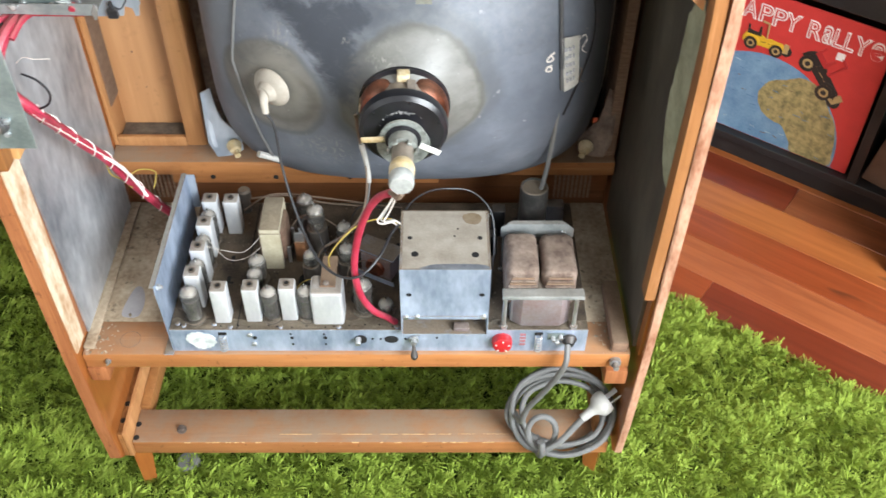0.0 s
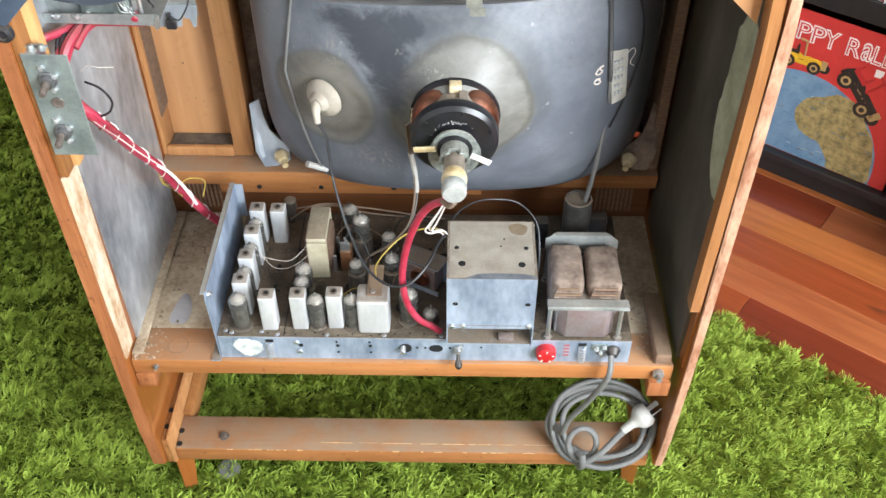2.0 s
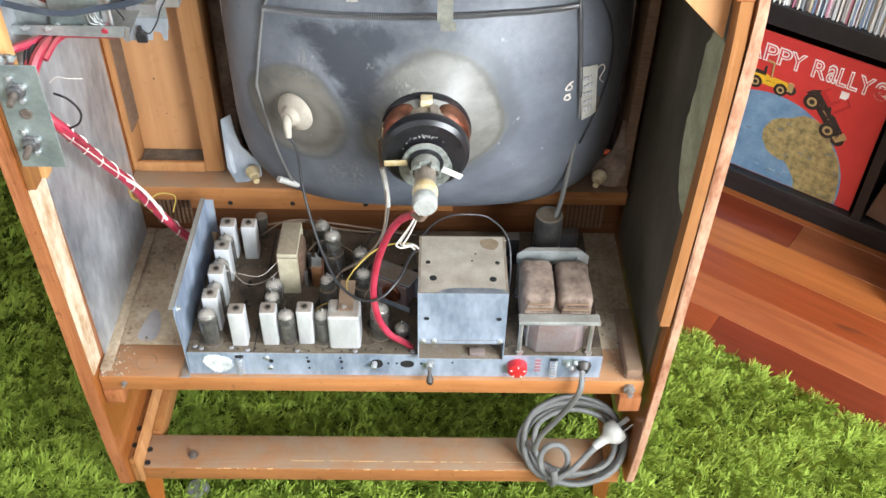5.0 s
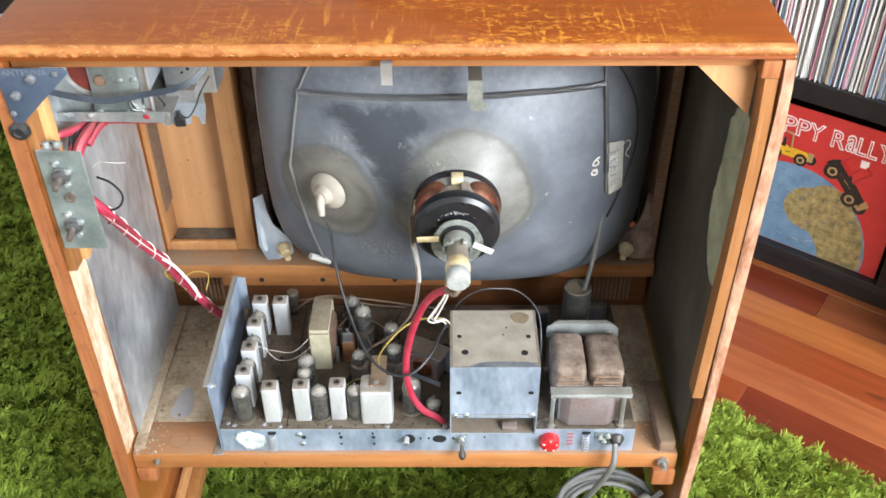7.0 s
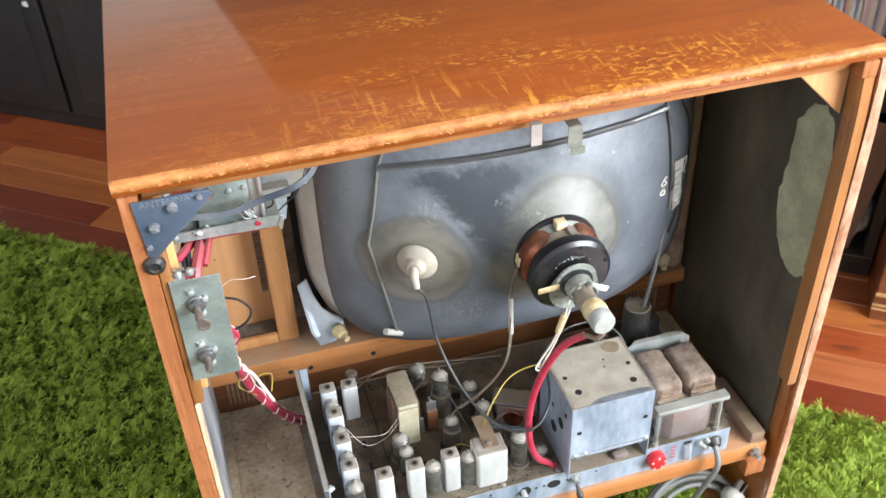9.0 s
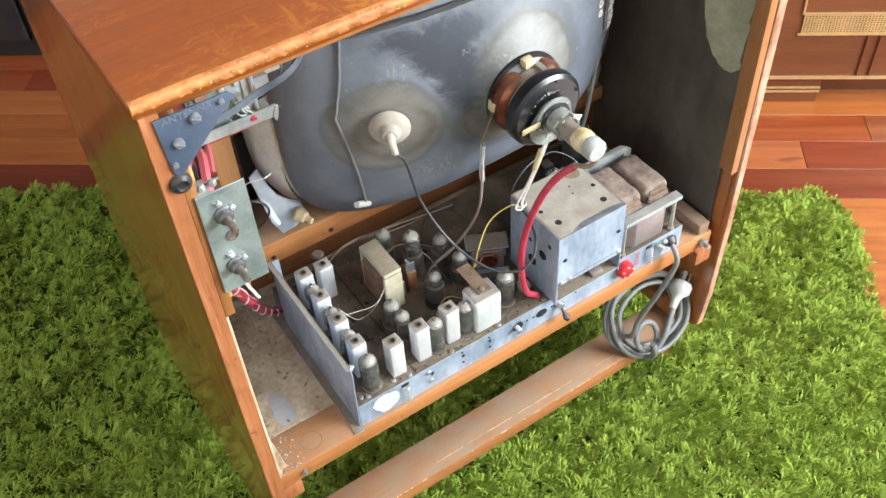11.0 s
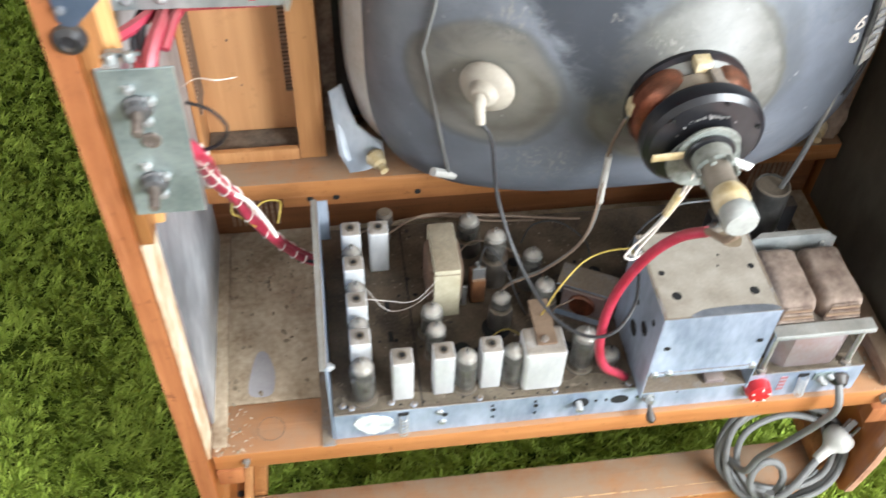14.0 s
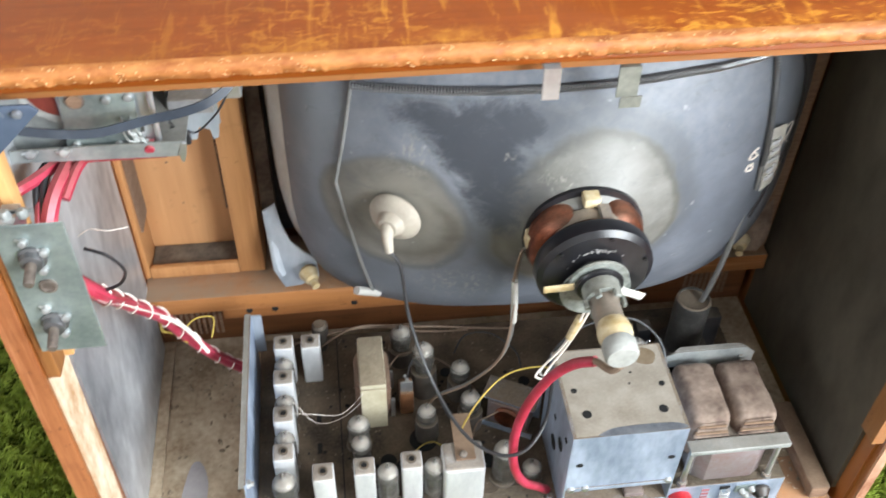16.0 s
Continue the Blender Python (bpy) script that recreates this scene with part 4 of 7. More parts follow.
FUNNEL = [(0.258, 0.2300, 0.212, 4.2, 0.648), (0.245, 0.2345, 0.212, 4.0, 0.648), (0.228, 0.2335, 0.206, 3.7, 0.648), (0.208, 0.2255, 0.195, 3.4, 0.649), (0.186, 0.209, 0.180, 3.1, 0.651), (0.166, 0.187, 0.161, 2.8, 0.653), (0.148, 0.160, 0.140, 2.6, 0.656), (0.132, 0.129, 0.115, 2.4, 0.660), (0.118, 0.098, 0.090, 2.2, 0.664), (0.104, 0.070, 0.067, 2.1, 0.667), (0.090, 0.048, 0.047, 2.0, AZ), (0.074, 0.030, 0.030, 2.0, AZ), (0.060, 0.019, 0.019, 2.0, AZ), (0.040, 0.0155, 0.0155, 2.0, AZ)]
part("bulb", loft(FUNNEL), M["crt"], crt, "dark grey graphite coating worn in patches, with light and shade coloured in", 60)
part("faceplate", loft([(0.345, 0.20, 0.17, 4, 0.648), (0.336, 0.238, 0.206, 4.2, 0.648), (0.312, 0.2525, 0.2175, 4.6, 0.648), (0.288, 0.2480, 0.2178, 4.6, 0.648), (0.268, 0.2360, 0.216, 4.5, 0.648), (0.2585, 0.2295, 0.213, 4.3, 0.648)]), M["crt_edge"], crt, "bare thick glass rim of the screen", 60)
part("rim_band", loft([(0.2625, 0.2320, 0.2160, 4.5, 0.648), (0.2690, 0.2352, 0.2175, 4.6, 0.648)]), M["old_steel"], crt, "dark tarnished band round the rim", 60)
part("rim_tape", loft([(0.2560, 0.2312, 0.2130, 4.2, 0.648), (0.2615, 0.2322, 0.2140, 4.3, 0.648)]), M["cream"], crt, "cream cloth tape round the rim", 60)


def neck_m(y):
    """z runs towards the viewer, out of the back."""
    return along((AX, y, AZ), (AX, y - 1, AZ - 0.06))


def neck_s(y):
    """The same, with everything on the neck drawn in to its true girth."""
    return neck_m(y) @ Matrix.Diagonal((0.785, 0.785, 1, 1))


part("neck", lathe([(0.0140, 0), (0.0140, 0.062), (0.0148, 0.063)], 24, neck_s(0.05)), M["neck"], crt, "dusty glass neck")
socket = part("socket", lathe([(0.0135, 0), (0.0150, 0.003), (0.0163, 0.007), (0.0163, 0.013), (0.0150, 0.016), (0.0142, 0.028), (0.0130, 0.031), (0, 0.031)], 20, neck_s(-0.006)), M["cream"], crt, "yellowed plastic tube base socket")
part("socket_cap", lathe([(0.0150, 0), (0.0158, 0.002), (0.0158, 0.012), (0.0138, 0.0145), (0, 0.0145)], 20, neck_s(-0.0240)), M["cap_white"], socket, "whitish translucent socket cover")
# yoke
yoke = part("yoke", lathe([(0.034, 0), (0.040, 0.006), (0.040, 0.030), (0.034, 0.032)], 28, neck_s(0.085)), M["sleeve"], crt, "deflection yoke on the neck")


def winding(mid, spread):
    """One saddle of fine wire: a fat flared bundle round part of the neck, ridged by its turns."""
    bm = bmesh.new()
    m = neck_s(0.096)
    seg, rows = 30, []
    for j in range(17):
        a = j / 16 * math.pi
        ring = []
        for k in range(seg + 1):
            f = k / seg * 2 - 1
            th = radians(mid + f * spread)
            fat = max(0.0, 1 - f ** 4) ** 0.5
            r = 0.043 + (0.0165 * math.sin(a) + 0.0007 * math.sin(j * 4.1)) * fat
            ring.append(bm.verts.new(m @ Vector((r * math.cos(th), r * math.sin(th), 0.014 - 0.016 * math.cos(a)))))
        rows.append(ring)
    for a, b in zip(rows, rows[1:]):
        for k in range(seg):
            bm.faces.new((a[k], a[k + 1], b[k + 1], b[k]))
    return bm


part("former", lathe([(0.040, 0), (0.050, 0.002), (0.0475, 0.012), (0.0455, 0.026), (0.040, 0.030)], 40, neck_s(0.0985)), M["yoke_black"], yoke, "dark moulded coil former", 60)
for mid, spread in ((5, 67), (178, 70)):
    part("winding", winding(mid, spread), M["copper"], yoke, "dark copper wire winding", 60)
part("front_ring", lathe([(0.050, 0), (0.0615, 0.001), (0.0615, 0.0040), (0.050, 0.0055)], 44, neck_s(0.0930)), M["yoke_black"], yoke, "thin dark former ring")
part("core", lathe([(0.042, 0), (0.0485, 0.001), (0.0495, 0.007), (0.0485, 0.016), (0.042, 0.017)], 40, neck_s(0.0795)), M["sleeve"], yoke, "grey ferrite core band")
for a in (78, 262):
    part("core_clip", box(0.0505, 0.0535, -0.006, 0.006, -0.004, 0.016, 0.0006, 1, neck_s(0.0755) @ pose(0, 0, 0, 0, 0, a)), M["steel"], yoke, "steel clip on the core")
part("copper_edge", lathe([(0.050, 0), (0.0545, 0.0012), (0.050, 0.0028)], 44, neck_s(0.0632)), M["copper"], yoke, "copper turns behind the ring", 60)
part("rear_housing", lathe([(0.044, 0), (0.0570, 0.001), (0.0585, 0.004), (0.0575, 0.013), (0.052, 0.0165), (0.030, 0.0172), (0.027, 0.0175)], 48, neck_s(0.0605)), M["yoke_black"], yoke, "black moulded ring")
for k in range(6):
    a = radians(20 + k * 60)
    part("rivet", rod(neck_s(0.0435) @ Vector((0.049 * math.cos(a), 0.049 * math.sin(a), 0.0)), neck_s(0.0435) @ Vector((0.049 * math.cos(a), 0.049 * math.sin(a), 0.0014)), 0.0016, 10), M["hole"], yoke)
part("terminal_plate", lathe([(0.020, 0), (0.035, 0), (0.035, 0.0022), (0.020, 0.0022)], 36, neck_s(0.0395) @ pose(0, -0.016, 0)), M["ring_metal"], yoke, "dull metal plate behind the rings")
part("centring_ring", lathe([(0.020, 0), (0.0290, 0), (0.0300, 0.0015), (0.0290, 0.003), (0.020, 0.003)], 32, neck_s(0.0365)), M["ring_metal"], yoke, "greyish centring magnet ring")
part("centring_ring", lathe([(0.017, 0), (0.0225, 0), (0.0235, 0.0015), (0.0225, 0.003), (0.017, 0.003)], 32, neck_s(0.0325)), M["yoke_black"], yoke, "dark centring magnet ring")
rng = random.Random(71)
bm = bmesh.new()
for k in range(46):
    a, r = radians(rng.gauss(95, 24)), rng.gauss(0.0330, 0.0013)
    bmesh.ops.create_icosphere(bm, subdivisions=1, radius=rng.uniform(0.0004, 0.0013), matrix=neck_s(0.0432) @ pose(r * math.cos(a), r * math.sin(a), 0))
part("glue_bead", bm, M["crust"], yoke, "whitish crumbled line of dried glue", 60)
for ang, ln, mat in ((183, 0.054, "cream"), (-28, 0.054, "white")):
    m = neck_s(0.034) @ pose(0, 0, 0, 0, 0, ang if ang > 90 else ang)
    part("tab", box(0.024, ln, -0.0045, 0.0045, 0, 0.002, 0.0008, 2, m), M[mat], yoke, "adjusting tab")
clampm = neck_s(0.029)
clamp = part("clamp", lathe([(0.0160, 0), (0.0185, 0), (0.0185, 0.012), (0.0160, 0.012)], 24, clampm), M["ring_metal"], yoke, "slotted spring clamp")
for k in range(6):
    part("ear", box(0.0162, 0.0200, -0.003, 0.003, 0.0121, 0.019, 0.0006, 1, clampm @ pose(0, 0, 0, 0, 0, k * 60)), M["ring_metal"], yoke)
for th, z in ((90, 0.005), (175, 0.006)):
    m = neck_s(0.092) @ pose(0, 0, 0, 0, 0, th)
    part("wedge", box(0.049, 0.060, -0.008, 0.008, 0.0, 0.014, 0.0012, 2, m), M["cream"], yoke, "tan paper wedge")
# anode cap
CAP = Vector((-0.083, 0.131, 0.648))
capn = Vector((-0.50, -0.84, -0.02)).normalized()
cm = along(CAP + capn * -0.004, CAP + capn)
cap = part("anode_cap", lathe([(0.0228, 0), (0.0230, 0.0018), (0.0205, 0.0056), (0.0150, 0.0082), (0.0125, 0.0096), (0.0110, 0.0135), (0.0080, 0.0160), (0, 0.0165)], 32, cm), M["rubber_cap"], crt, "grey-brown rubber anode cap")
part("cap_spout", sweep(spline([CAP + capn * 0.008, CAP + capn * 0.014 + Vector((0.001, 0, -0.006)), CAP + capn * 0.018 + Vector((0.004, -0.002, -0.020))], 5), [0.007, 0.007, 0.0062, 0.006, 0.0055, 0.005, 0.0046, 0.0042, 0.004, 0.0038, 0.0036], 12), M["rubber_cap"], cap, "pale cable spout")


def on_bulb(x, z):
    """Depth of the bulb's back at x, z."""
    best = 0.258
    for (y0, a0, b0, n0, c0), (y1, a1, b1, n1, c1) in zip(FUNNEL, FUNNEL[1:]):
        for k in range(8):
            f = k / 8
            y, a, b, n, c = (p + (q - p) * f for p, q in ((y0, y1), (a0, a1), (b0, b1), (n0, n1), (c0, c1)))
            if (abs(x - AX) / a) ** n + (abs(z - c) / b) ** n <= 1:
                best = min(best, y)
    return best


def over_bulb(pts, lift):
    return [Vector((x, on_bulb(x, z) - lift, z)) for x, z in pts]


def line2(a, b, n=14):
    return [(a[0] + (b[0] - a[0]) * k / n, a[1] + (b[1] - a[1]) * k / n) for k in range(n + 1)]


SL, SR = (-0.110, 0.756), (0.224, 0.766)
left_lead = over_bulb(line2((-0.088, 0.800), SL, 4) + line2(SL, (-0.128, 0.66), 8)[1:] + line2((-0.128, 0.66), (-0.100, 0.505), 8)[1:], 0.003)
part("earth_strap", sweep(left_lead, 0.0017, 8), M["grey_cord"], crt, "grey braided earth strap")
part("strap_sleeve", sweep([Vector((-0.117, 0.172, 0.523)), Vector((-0.096, 0.184, 0.505))], 0.0042, 8), M["plug"], crt, "pale sleeve on the strap")
right_lead = over_bulb(line2((0.226, 0.85), SR, 4) + line2(SR, (0.237, 0.63), 8)[1:], 0.004)
part("earth_strap", sweep(right_lead, 0.0016, 8), M["grey_cord"], crt, "grey braided earth strap")
part("spring", sweep(coil_points(over_bulb(line2(SR, (0.234, 0.66), 10), 0.005), 0.0022, 46, 8), 0.0006, 4), M["spring"], crt, "thin coiled tension spring")
top_line = over_bulb([(x, z + 0.010 * (1 - (k / 9 - 1) ** 2)) for k, (x, z) in enumerate(line2(SL, SR, 18))], 0.004)
part("spring", sweep(coil_points(top_line, 0.0032, 146, 8), 0.00062, 4), M["spring_bright"], crt, "long coiled tension spring")
part("spring_core", sweep(top_line, 0.0018, 6), M["dark_wire"], crt, "dark cord inside the spring")
part("strap_tail", sweep(spline([Vector((0.237, 0.166, 0.655)), (0.237, 0.163, 0.61), (0.236, 0.165, 0.57), (0.232, 0.17, 0.50), (0.222, 0.178, 0.42)], 6), 0.0028, 8), M["grey_cord"], crt, "thick grey sleeve down to the chassis")
part("thin_lead", sweep(spline(over_bulb([(0.232, 0.79), (0.262, 0.74), (0.27, 0.68), (0.255, 0.625), (0.243, 0.59)], 0.004), 6), 0.0012, 6), M["dark_wire"], crt)
lab = [(0.230, 0.700), (0.251, 0.696), (0.257, 0.631), (0.240, 0.627)]
bm = bmesh.new()
grid = []
for i in range(5):
    row = []
    for j in range(9):
        l, r_ = Vector(lab[0]).lerp(Vector(lab[3]), j / 8), Vector(lab[1]).lerp(Vector(lab[2]), j / 8)
        p = l.lerp(r_, i / 4)
        row.append(bm.verts.new((p.x, on_bulb(p.x, p.y) - 0.0065, p.y)))
    grid.append(row)
for i in range(4):
    for j in range(8):
        bm.faces.new((grid[i][j], grid[i + 1][j], grid[i + 1][j + 1], grid[i][j + 1]))
bmesh.ops.solidify(bm, geom=bm.faces[:], thickness=0.0006)
tag = part("paper_tag", bm, M["label"], crt, "white printed paper label")
bm = bmesh.new()
for j in range(5):
    f = 0.16 + j * 0.15
    for (g0, g1) in ((0.16, 0.30), (0.36, 0.52), (0.60, 0.70)):
        a_ = Vector(lab[0]).lerp(Vector(lab[3]), f)
        b_ = Vector(lab[1]).lerp(Vector(lab[2]), f)
        p, q = a_.lerp(b_, g0), a_.lerp(b_, g1)
        y = min(on_bulb(p.x, p.y), on_bulb(q.x, q.y)) - 0.0085
        add_box(bm, p.x, q.x, y, y + 0.0015, p.y - 0.004, p.y)
tagged(part("print", bm, M["ink"], tag, "unreadable printed lines", 0), kind="stuff")
ty = 0.0935
part("tape", join(box(0.0735, 0.0890, ty, ty + 0.0012, 0.7830, 0.8080), box(0.0770, 0.0925, ty - 0.0005, ty + 0.0007, 0.7740, 0.7832), box(0.0745, 0.0880, ty + 0.001, 0.125, 0.8070, 0.8082)), M["fabric_tape"], crt, "old grey-green fabric tape tab", 0)
for k, pts in enumerate((((0.250, 0.690), (0.257, 0.694), (0.261, 0.685), (0.256, 0.676), (0.262, 0.668)), ((0.251, 0.655), (0.259, 0.648), (0.257, 0.637), (0.263, 0.629)))):
    part("frayed_wire", sweep(spline(over_bulb(pts, 0.007), 6), 0.0005, 5), M["brown_wire" if k else "lace"], crt)
for pts in (((0.224, 0.683), (0.219, 0.680), (0.216, 0.675), (0.220, 0.673), (0.223, 0.677), (0.219, 0.681)), ((0.222, 0.668), (0.217, 0.667), (0.216, 0.662), (0.221, 0.661), (0.222, 0.665), (0.217, 0.668))):
    part("chalk_mark", sweep(spline(over_bulb(pts, 0.0020), 6), 0.0010, 5), M["lace"], crt, "white chalk scribble")
for x, z, w in ((0.243, 0.792, 0.010), (-0.128, 0.800, 0.008)):
    y = on_bulb(x, z)
    part("corner_lug", prism([(x - w, z - 0.004), (x - w * 0.2, z - 0.012), (x + w, z + 0.004), (x + w * 0.4, z + 0.014), (x - w * 0.6, z + 0.012)], "y", y - 0.006, y - 0.0045, 0.0003), M["zinc_dull"], crt, "pale bent corner lug")
# corner clamps
for s in (-1, 1):
    x = AX + s * 0.228
    bm = prism([(AX + s * a, z) for a, z in ((0.268, 0.534), (0.255, 0.540), (0.250, 0.520), (0.243, 0.504), (0.230, 0.493), (0.219, 0.487), (0.217, 0.468), (0.236, 0.458), (0.2525, 0.456), (0.262, 0.478))], "y", 0.247, 0.2495, 0.0006)
    for vt in bm.verts:
        vt.co.y += max(0.0, vt.co.z - 0.47) * 0.5
    # The right clamp's dimness is put into its colour by the dark paper material.
    cl = part("corner_clamp", bm, M["zinc_bare" if s < 0 else "paper"], crt, "bent metal mounting clamp")
    part("clamp_stud", lathe([(0.008, 0), (0.010, 0.004), (0.007, 0.014), (0.004, 0.016), (0.004, 0.024), (0, 0.025)], 14, along((x + s * 0.001, 0.248, 0.478), (x - s * 0.1, 0.0, 0.45))), M["cream"], cl, "pale plastic nut")

# marks on the shelf
part("wiped_mark", prism([(p.x, p.y) for p in spline([(-0.303, 0.078, 0), (-0.300, 0.105, 0), (-0.294, 0.124, 0), (-0.285, 0.122, 0), (-0.278, 0.10, 0), (-0.280, 0.076, 0), (-0.292, 0.072, 0)], 4, True)], "z", 0.3374, 0.3379), surface("wiped_board", (0.30, 0.29, 0.30), (0.40, 0.385, 0.385), 0.6, 0, 30), cab, "pale patch wiped clean of dust", 0)
stamp = sweep([(-0.282 + 0.0125 * math.cos(k * math.tau / 32), 0.036 + 0.0125 * math.sin(k * math.tau / 32), 0.3379) for k in range(33)], 0.0005, 5)
part("ink_stamp", stamp, M["cardboard"], cab, "faint round ink stamp", 0)
bm, rngd = bmesh.new(), random.Random(17)
for k in range(130):
    x, y = rngd.choice(((rngd.uniform(-0.334, -0.31), rngd.uniform(0.014, 0.11)), (rngd.uniform(-0.33, -0.24), rngd.uniform(0.07, 0.26)), (rngd.uniform(0.29, 0.333), rngd.uniform(0.03, 0.25)), (rngd.uniform(-0.32, -0.23), rngd.uniform(0.20, 0.262))))
    r = rngd.uniform(0.0006, 0.0026)
    lathe([(r, 0), (r * 0.8, r * 0.5), (0, r * 0.7)], 5, pose(x, y, 0.3376 if y > 0.066 else 0.338, rngd.uniform(-20, 20), 0, rngd.uniform(0, 180)) @ Matrix.Diagonal((rngd.uniform(0.6, 2), 1, 1, 1)), bm)
tagged(part("debris", bm, surface("dark_debris", (0.13, 0.095, 0.06), (0.38, 0.31, 0.22), 0.95, 0, 200), cab, "crumbs of dirt and wood", 0), kind="stuff")
bm, rngf = bmesh.new(), random.Random(23)
for k in range(190):
    x, y = rngf.choice(((rngf.uniform(-0.334, -0.327), rngf.uniform(0.012, 0.10)), (rngf.uniform(-0.333, -0.322), rngf.uniform(0.014, 0.09)), (rngf.uniform(-0.333, -0.30), rngf.uniform(0.014, 0.06)), (rngf.uniform(0.30, 0.335), rngf.uniform(0.014, 0.08))))
    r = rngf.uniform(0.0004, 0.0011)
    lathe([(r, 0), (r * 0.85, r * 0.3), (0, r * 0.35)], 5, pose(x, y, 0.3384 if y < 0.066 else 0.338, rngf.uniform(-25, 25), rngf.uniform(-25, 25), rngf.uniform(0, 180)) @ Matrix.Diagonal((rngf.uniform(0.6, 2.4), 0.7, 1, 1)), bm)
tagged(part("flake_litter", bm, surface("whitish_flakes", (0.36, 0.28, 0.19), (0.66, 0.59, 0.48), 0.9, 0, 200), cab, "pale splinters and paint flakes", 0), kind="stuff")


# ---- chassis on the shelf ----
CT, CB = 0.378, 0.3385
chas = thing("television_chassis", (0.03, 0.12, CB), "dusty valve television chassis of zinc-plated steel", "chassis")
part("deck", box(-0.223, 0.280, 0.019, 0.244, CT - 0.0015, CT, 0.0004, 1), M["deck"], chas, "dust-covered steel deck")
front = part("front_plate", box(-0.223, 0.280, 0.0175, 0.019, CB, CT, 0.0003, 1), M["zinc"], chas, "bluish zinc front plate")
part("rear_plate", box(-0.223, 0.280, 0.2425, 0.244, CB, CT - 0.0016), M["zinc"], chas)
part("end_plate", box(0.2785, 0.280, 0.0195, 0.242, CB, CT - 0.0016), M["zinc"], chas)
part("foot_flange", box(-0.235, -0.2235, 0.011, 0.243, CB, CB + 0.0015), M["zinc"], chas)
bracket = part("side_bracket", prism([(0.018, CB), (0.213, CB), (0.213, 0.457), (0.016, 0.457), (0.0125, 0.446), (0.0155, 0.405)], "x", -0.2238, -0.2252), M["zinc"], chas, "tall folded zinc end bracket", 0)
part("flange", box(-0.2300, -0.2253, 0.014, 0.213, 0.4555, 0.457), M["zinc_dull"], bracket)
for y0, z0, y1, z1 in ((0.165, 0.343, 0.176, 0.448), (0.120, 0.343, 0.132, 0.430)):
    part("pressed_rib", rod((-0.2254, y0, z0), (-0.2254, y1, z1), 0.0012, 6), M["zinc_dull"], bracket)
part("flange", box(-0.2252, -0.2140, 0.2115, 0.213, 0.400, 0.455), M["zinc_bare"], bracket)
part("bracket_nut", lathe([(0.0042, 0), (0.0042, 0.003), (0.0024, 0.0036), (0.0024, 0.006), (0, 0.006)], 6, along((-0.2236, 0.022, 0.449), (-0.20, 0.022, 0.449))), M["zinc_clean"], bracket)
part("deck_seam", box(-0.1427, -0.1415, 0.0195, 0.24, CT + 0.0001, CT + 0.0004), M["hole"], chas)


def if_can(x, y, top=0.435, w=0.0095):
    ob = part("shield_can", box(x - w, x + w, y - w, y + w, CT, top, 0.0022, 3), M["alu"], chas, "small square aluminium shield can")
    part("core_hole", rod((x, y, top - 0.001), (x, y, top + 0.0004), 0.0027, 12), M["hole"], ob)
    bm = lathe([(0.0045, 0), (0.0045, 0.0012), (0.003, 0.0014), (0.003, 0)], 12, pose(x, y, top))
    part("core_collar", bm, M["dark_skirt"], ob)
    return ob


for x, y in ((-0.159, 0.037), (-0.122, 0.039), (-0.079, 0.041), (-0.194, 0.192), (-0.194, 0.148), (-0.194, 0.104), (-0.194, 0.062), (-0.167, 0.191)):
    if_can(x, y)


def valve(x, y, h=0.052, r=0.0102, base=None, skirt=0.0, lean=0.0):
    """A miniature valve: pinched glass dome over a dark electrode stack, some in a black skirt."""
    m = pose(x, y, CT, lean, lean * 0.6, 0)
    z0 = skirt
    v = part("valve", lathe([(r * 0.9, z0), (r, z0 + 0.003), (r, h - r * 1.05), (r * 0.93, h - r * 0.62), (r * 0.72, h - r * 0.30), (r * 0.42, h - r * 0.13), (r * 0.2, h - 0.0002), (r * 0.13, h + 0.0035), (0.0004, h + 0.006)], 20, m), M["glass"], chas, "dusty miniature glass valve", 60)
    part("electrodes", lathe([(r * 0.5, z0 + 0.004), (r * 0.56, z0 + 0.008), (r * 0.56, h * 0.62), (r * 0.78, h * 0.63), (r * 0.78, h * 0.66), (r * 0.3, h * 0.68), (0, h * 0.74)], 10, m), M["getter"], v)
    part("getter_flash", lathe([(r * 0.90, h - r * 0.72), (r * 0.70, h - r * 0.36), (r * 0.40, h - r * 0.19), (0, h - r * 0.1)], 16, m), M["getter"], v)
    if skirt:
        part("skirt", lathe([(r * 1.18, 0), (r * 1.22, 0.002), (r * 1.16, skirt + 0.004), (r * 1.02, skirt + 0.0045)], 20, m), M["dark_skirt"], v, "dark valve shield")
    else:
        part("holder", lathe([(r * 1.12, 0), (r * 1.12, 0.002), (r * 1.0, 0.0025)], 16, m), M["dark_skirt"], v)
    return v


for x, y, h, r, sk in ((-0.194, 0.035, 0.055, 0.0112, 0), (-0.194, 0.083, 0.052, 0.010, 0), (-0.194, 0.126, 0.052, 0.010, 0), (-0.194, 0.170, 0.052, 0.010, 0), (-0.101, 0.037, 0.053, 0.0102, 0), (-0.058, 0.038, 0.053, 0.0102, 0), (-0.125, 0.101, 0.042, 0.0112, 0), (-0.1235, 0.076, 0.044, 0.0098, 0), (-0.055, 0.160, 0.070, 0.0112, 0.03), (-0.058, 0.104, 0.046, 0.0095, 0.022), (-0.020, 0.152, 0.050, 0.0102, 0.02), (-0.014, 0.114, 0.048, 0.0105, 0.018), (0.009, 0.049, 0.054, 0.0118, 0), (0.036, 0.047, 0.022, 0.010, 0)):
    valve(x, y, h, r, None, sk, random.Random(x * 99 + y).uniform(-1.5, 1.5))

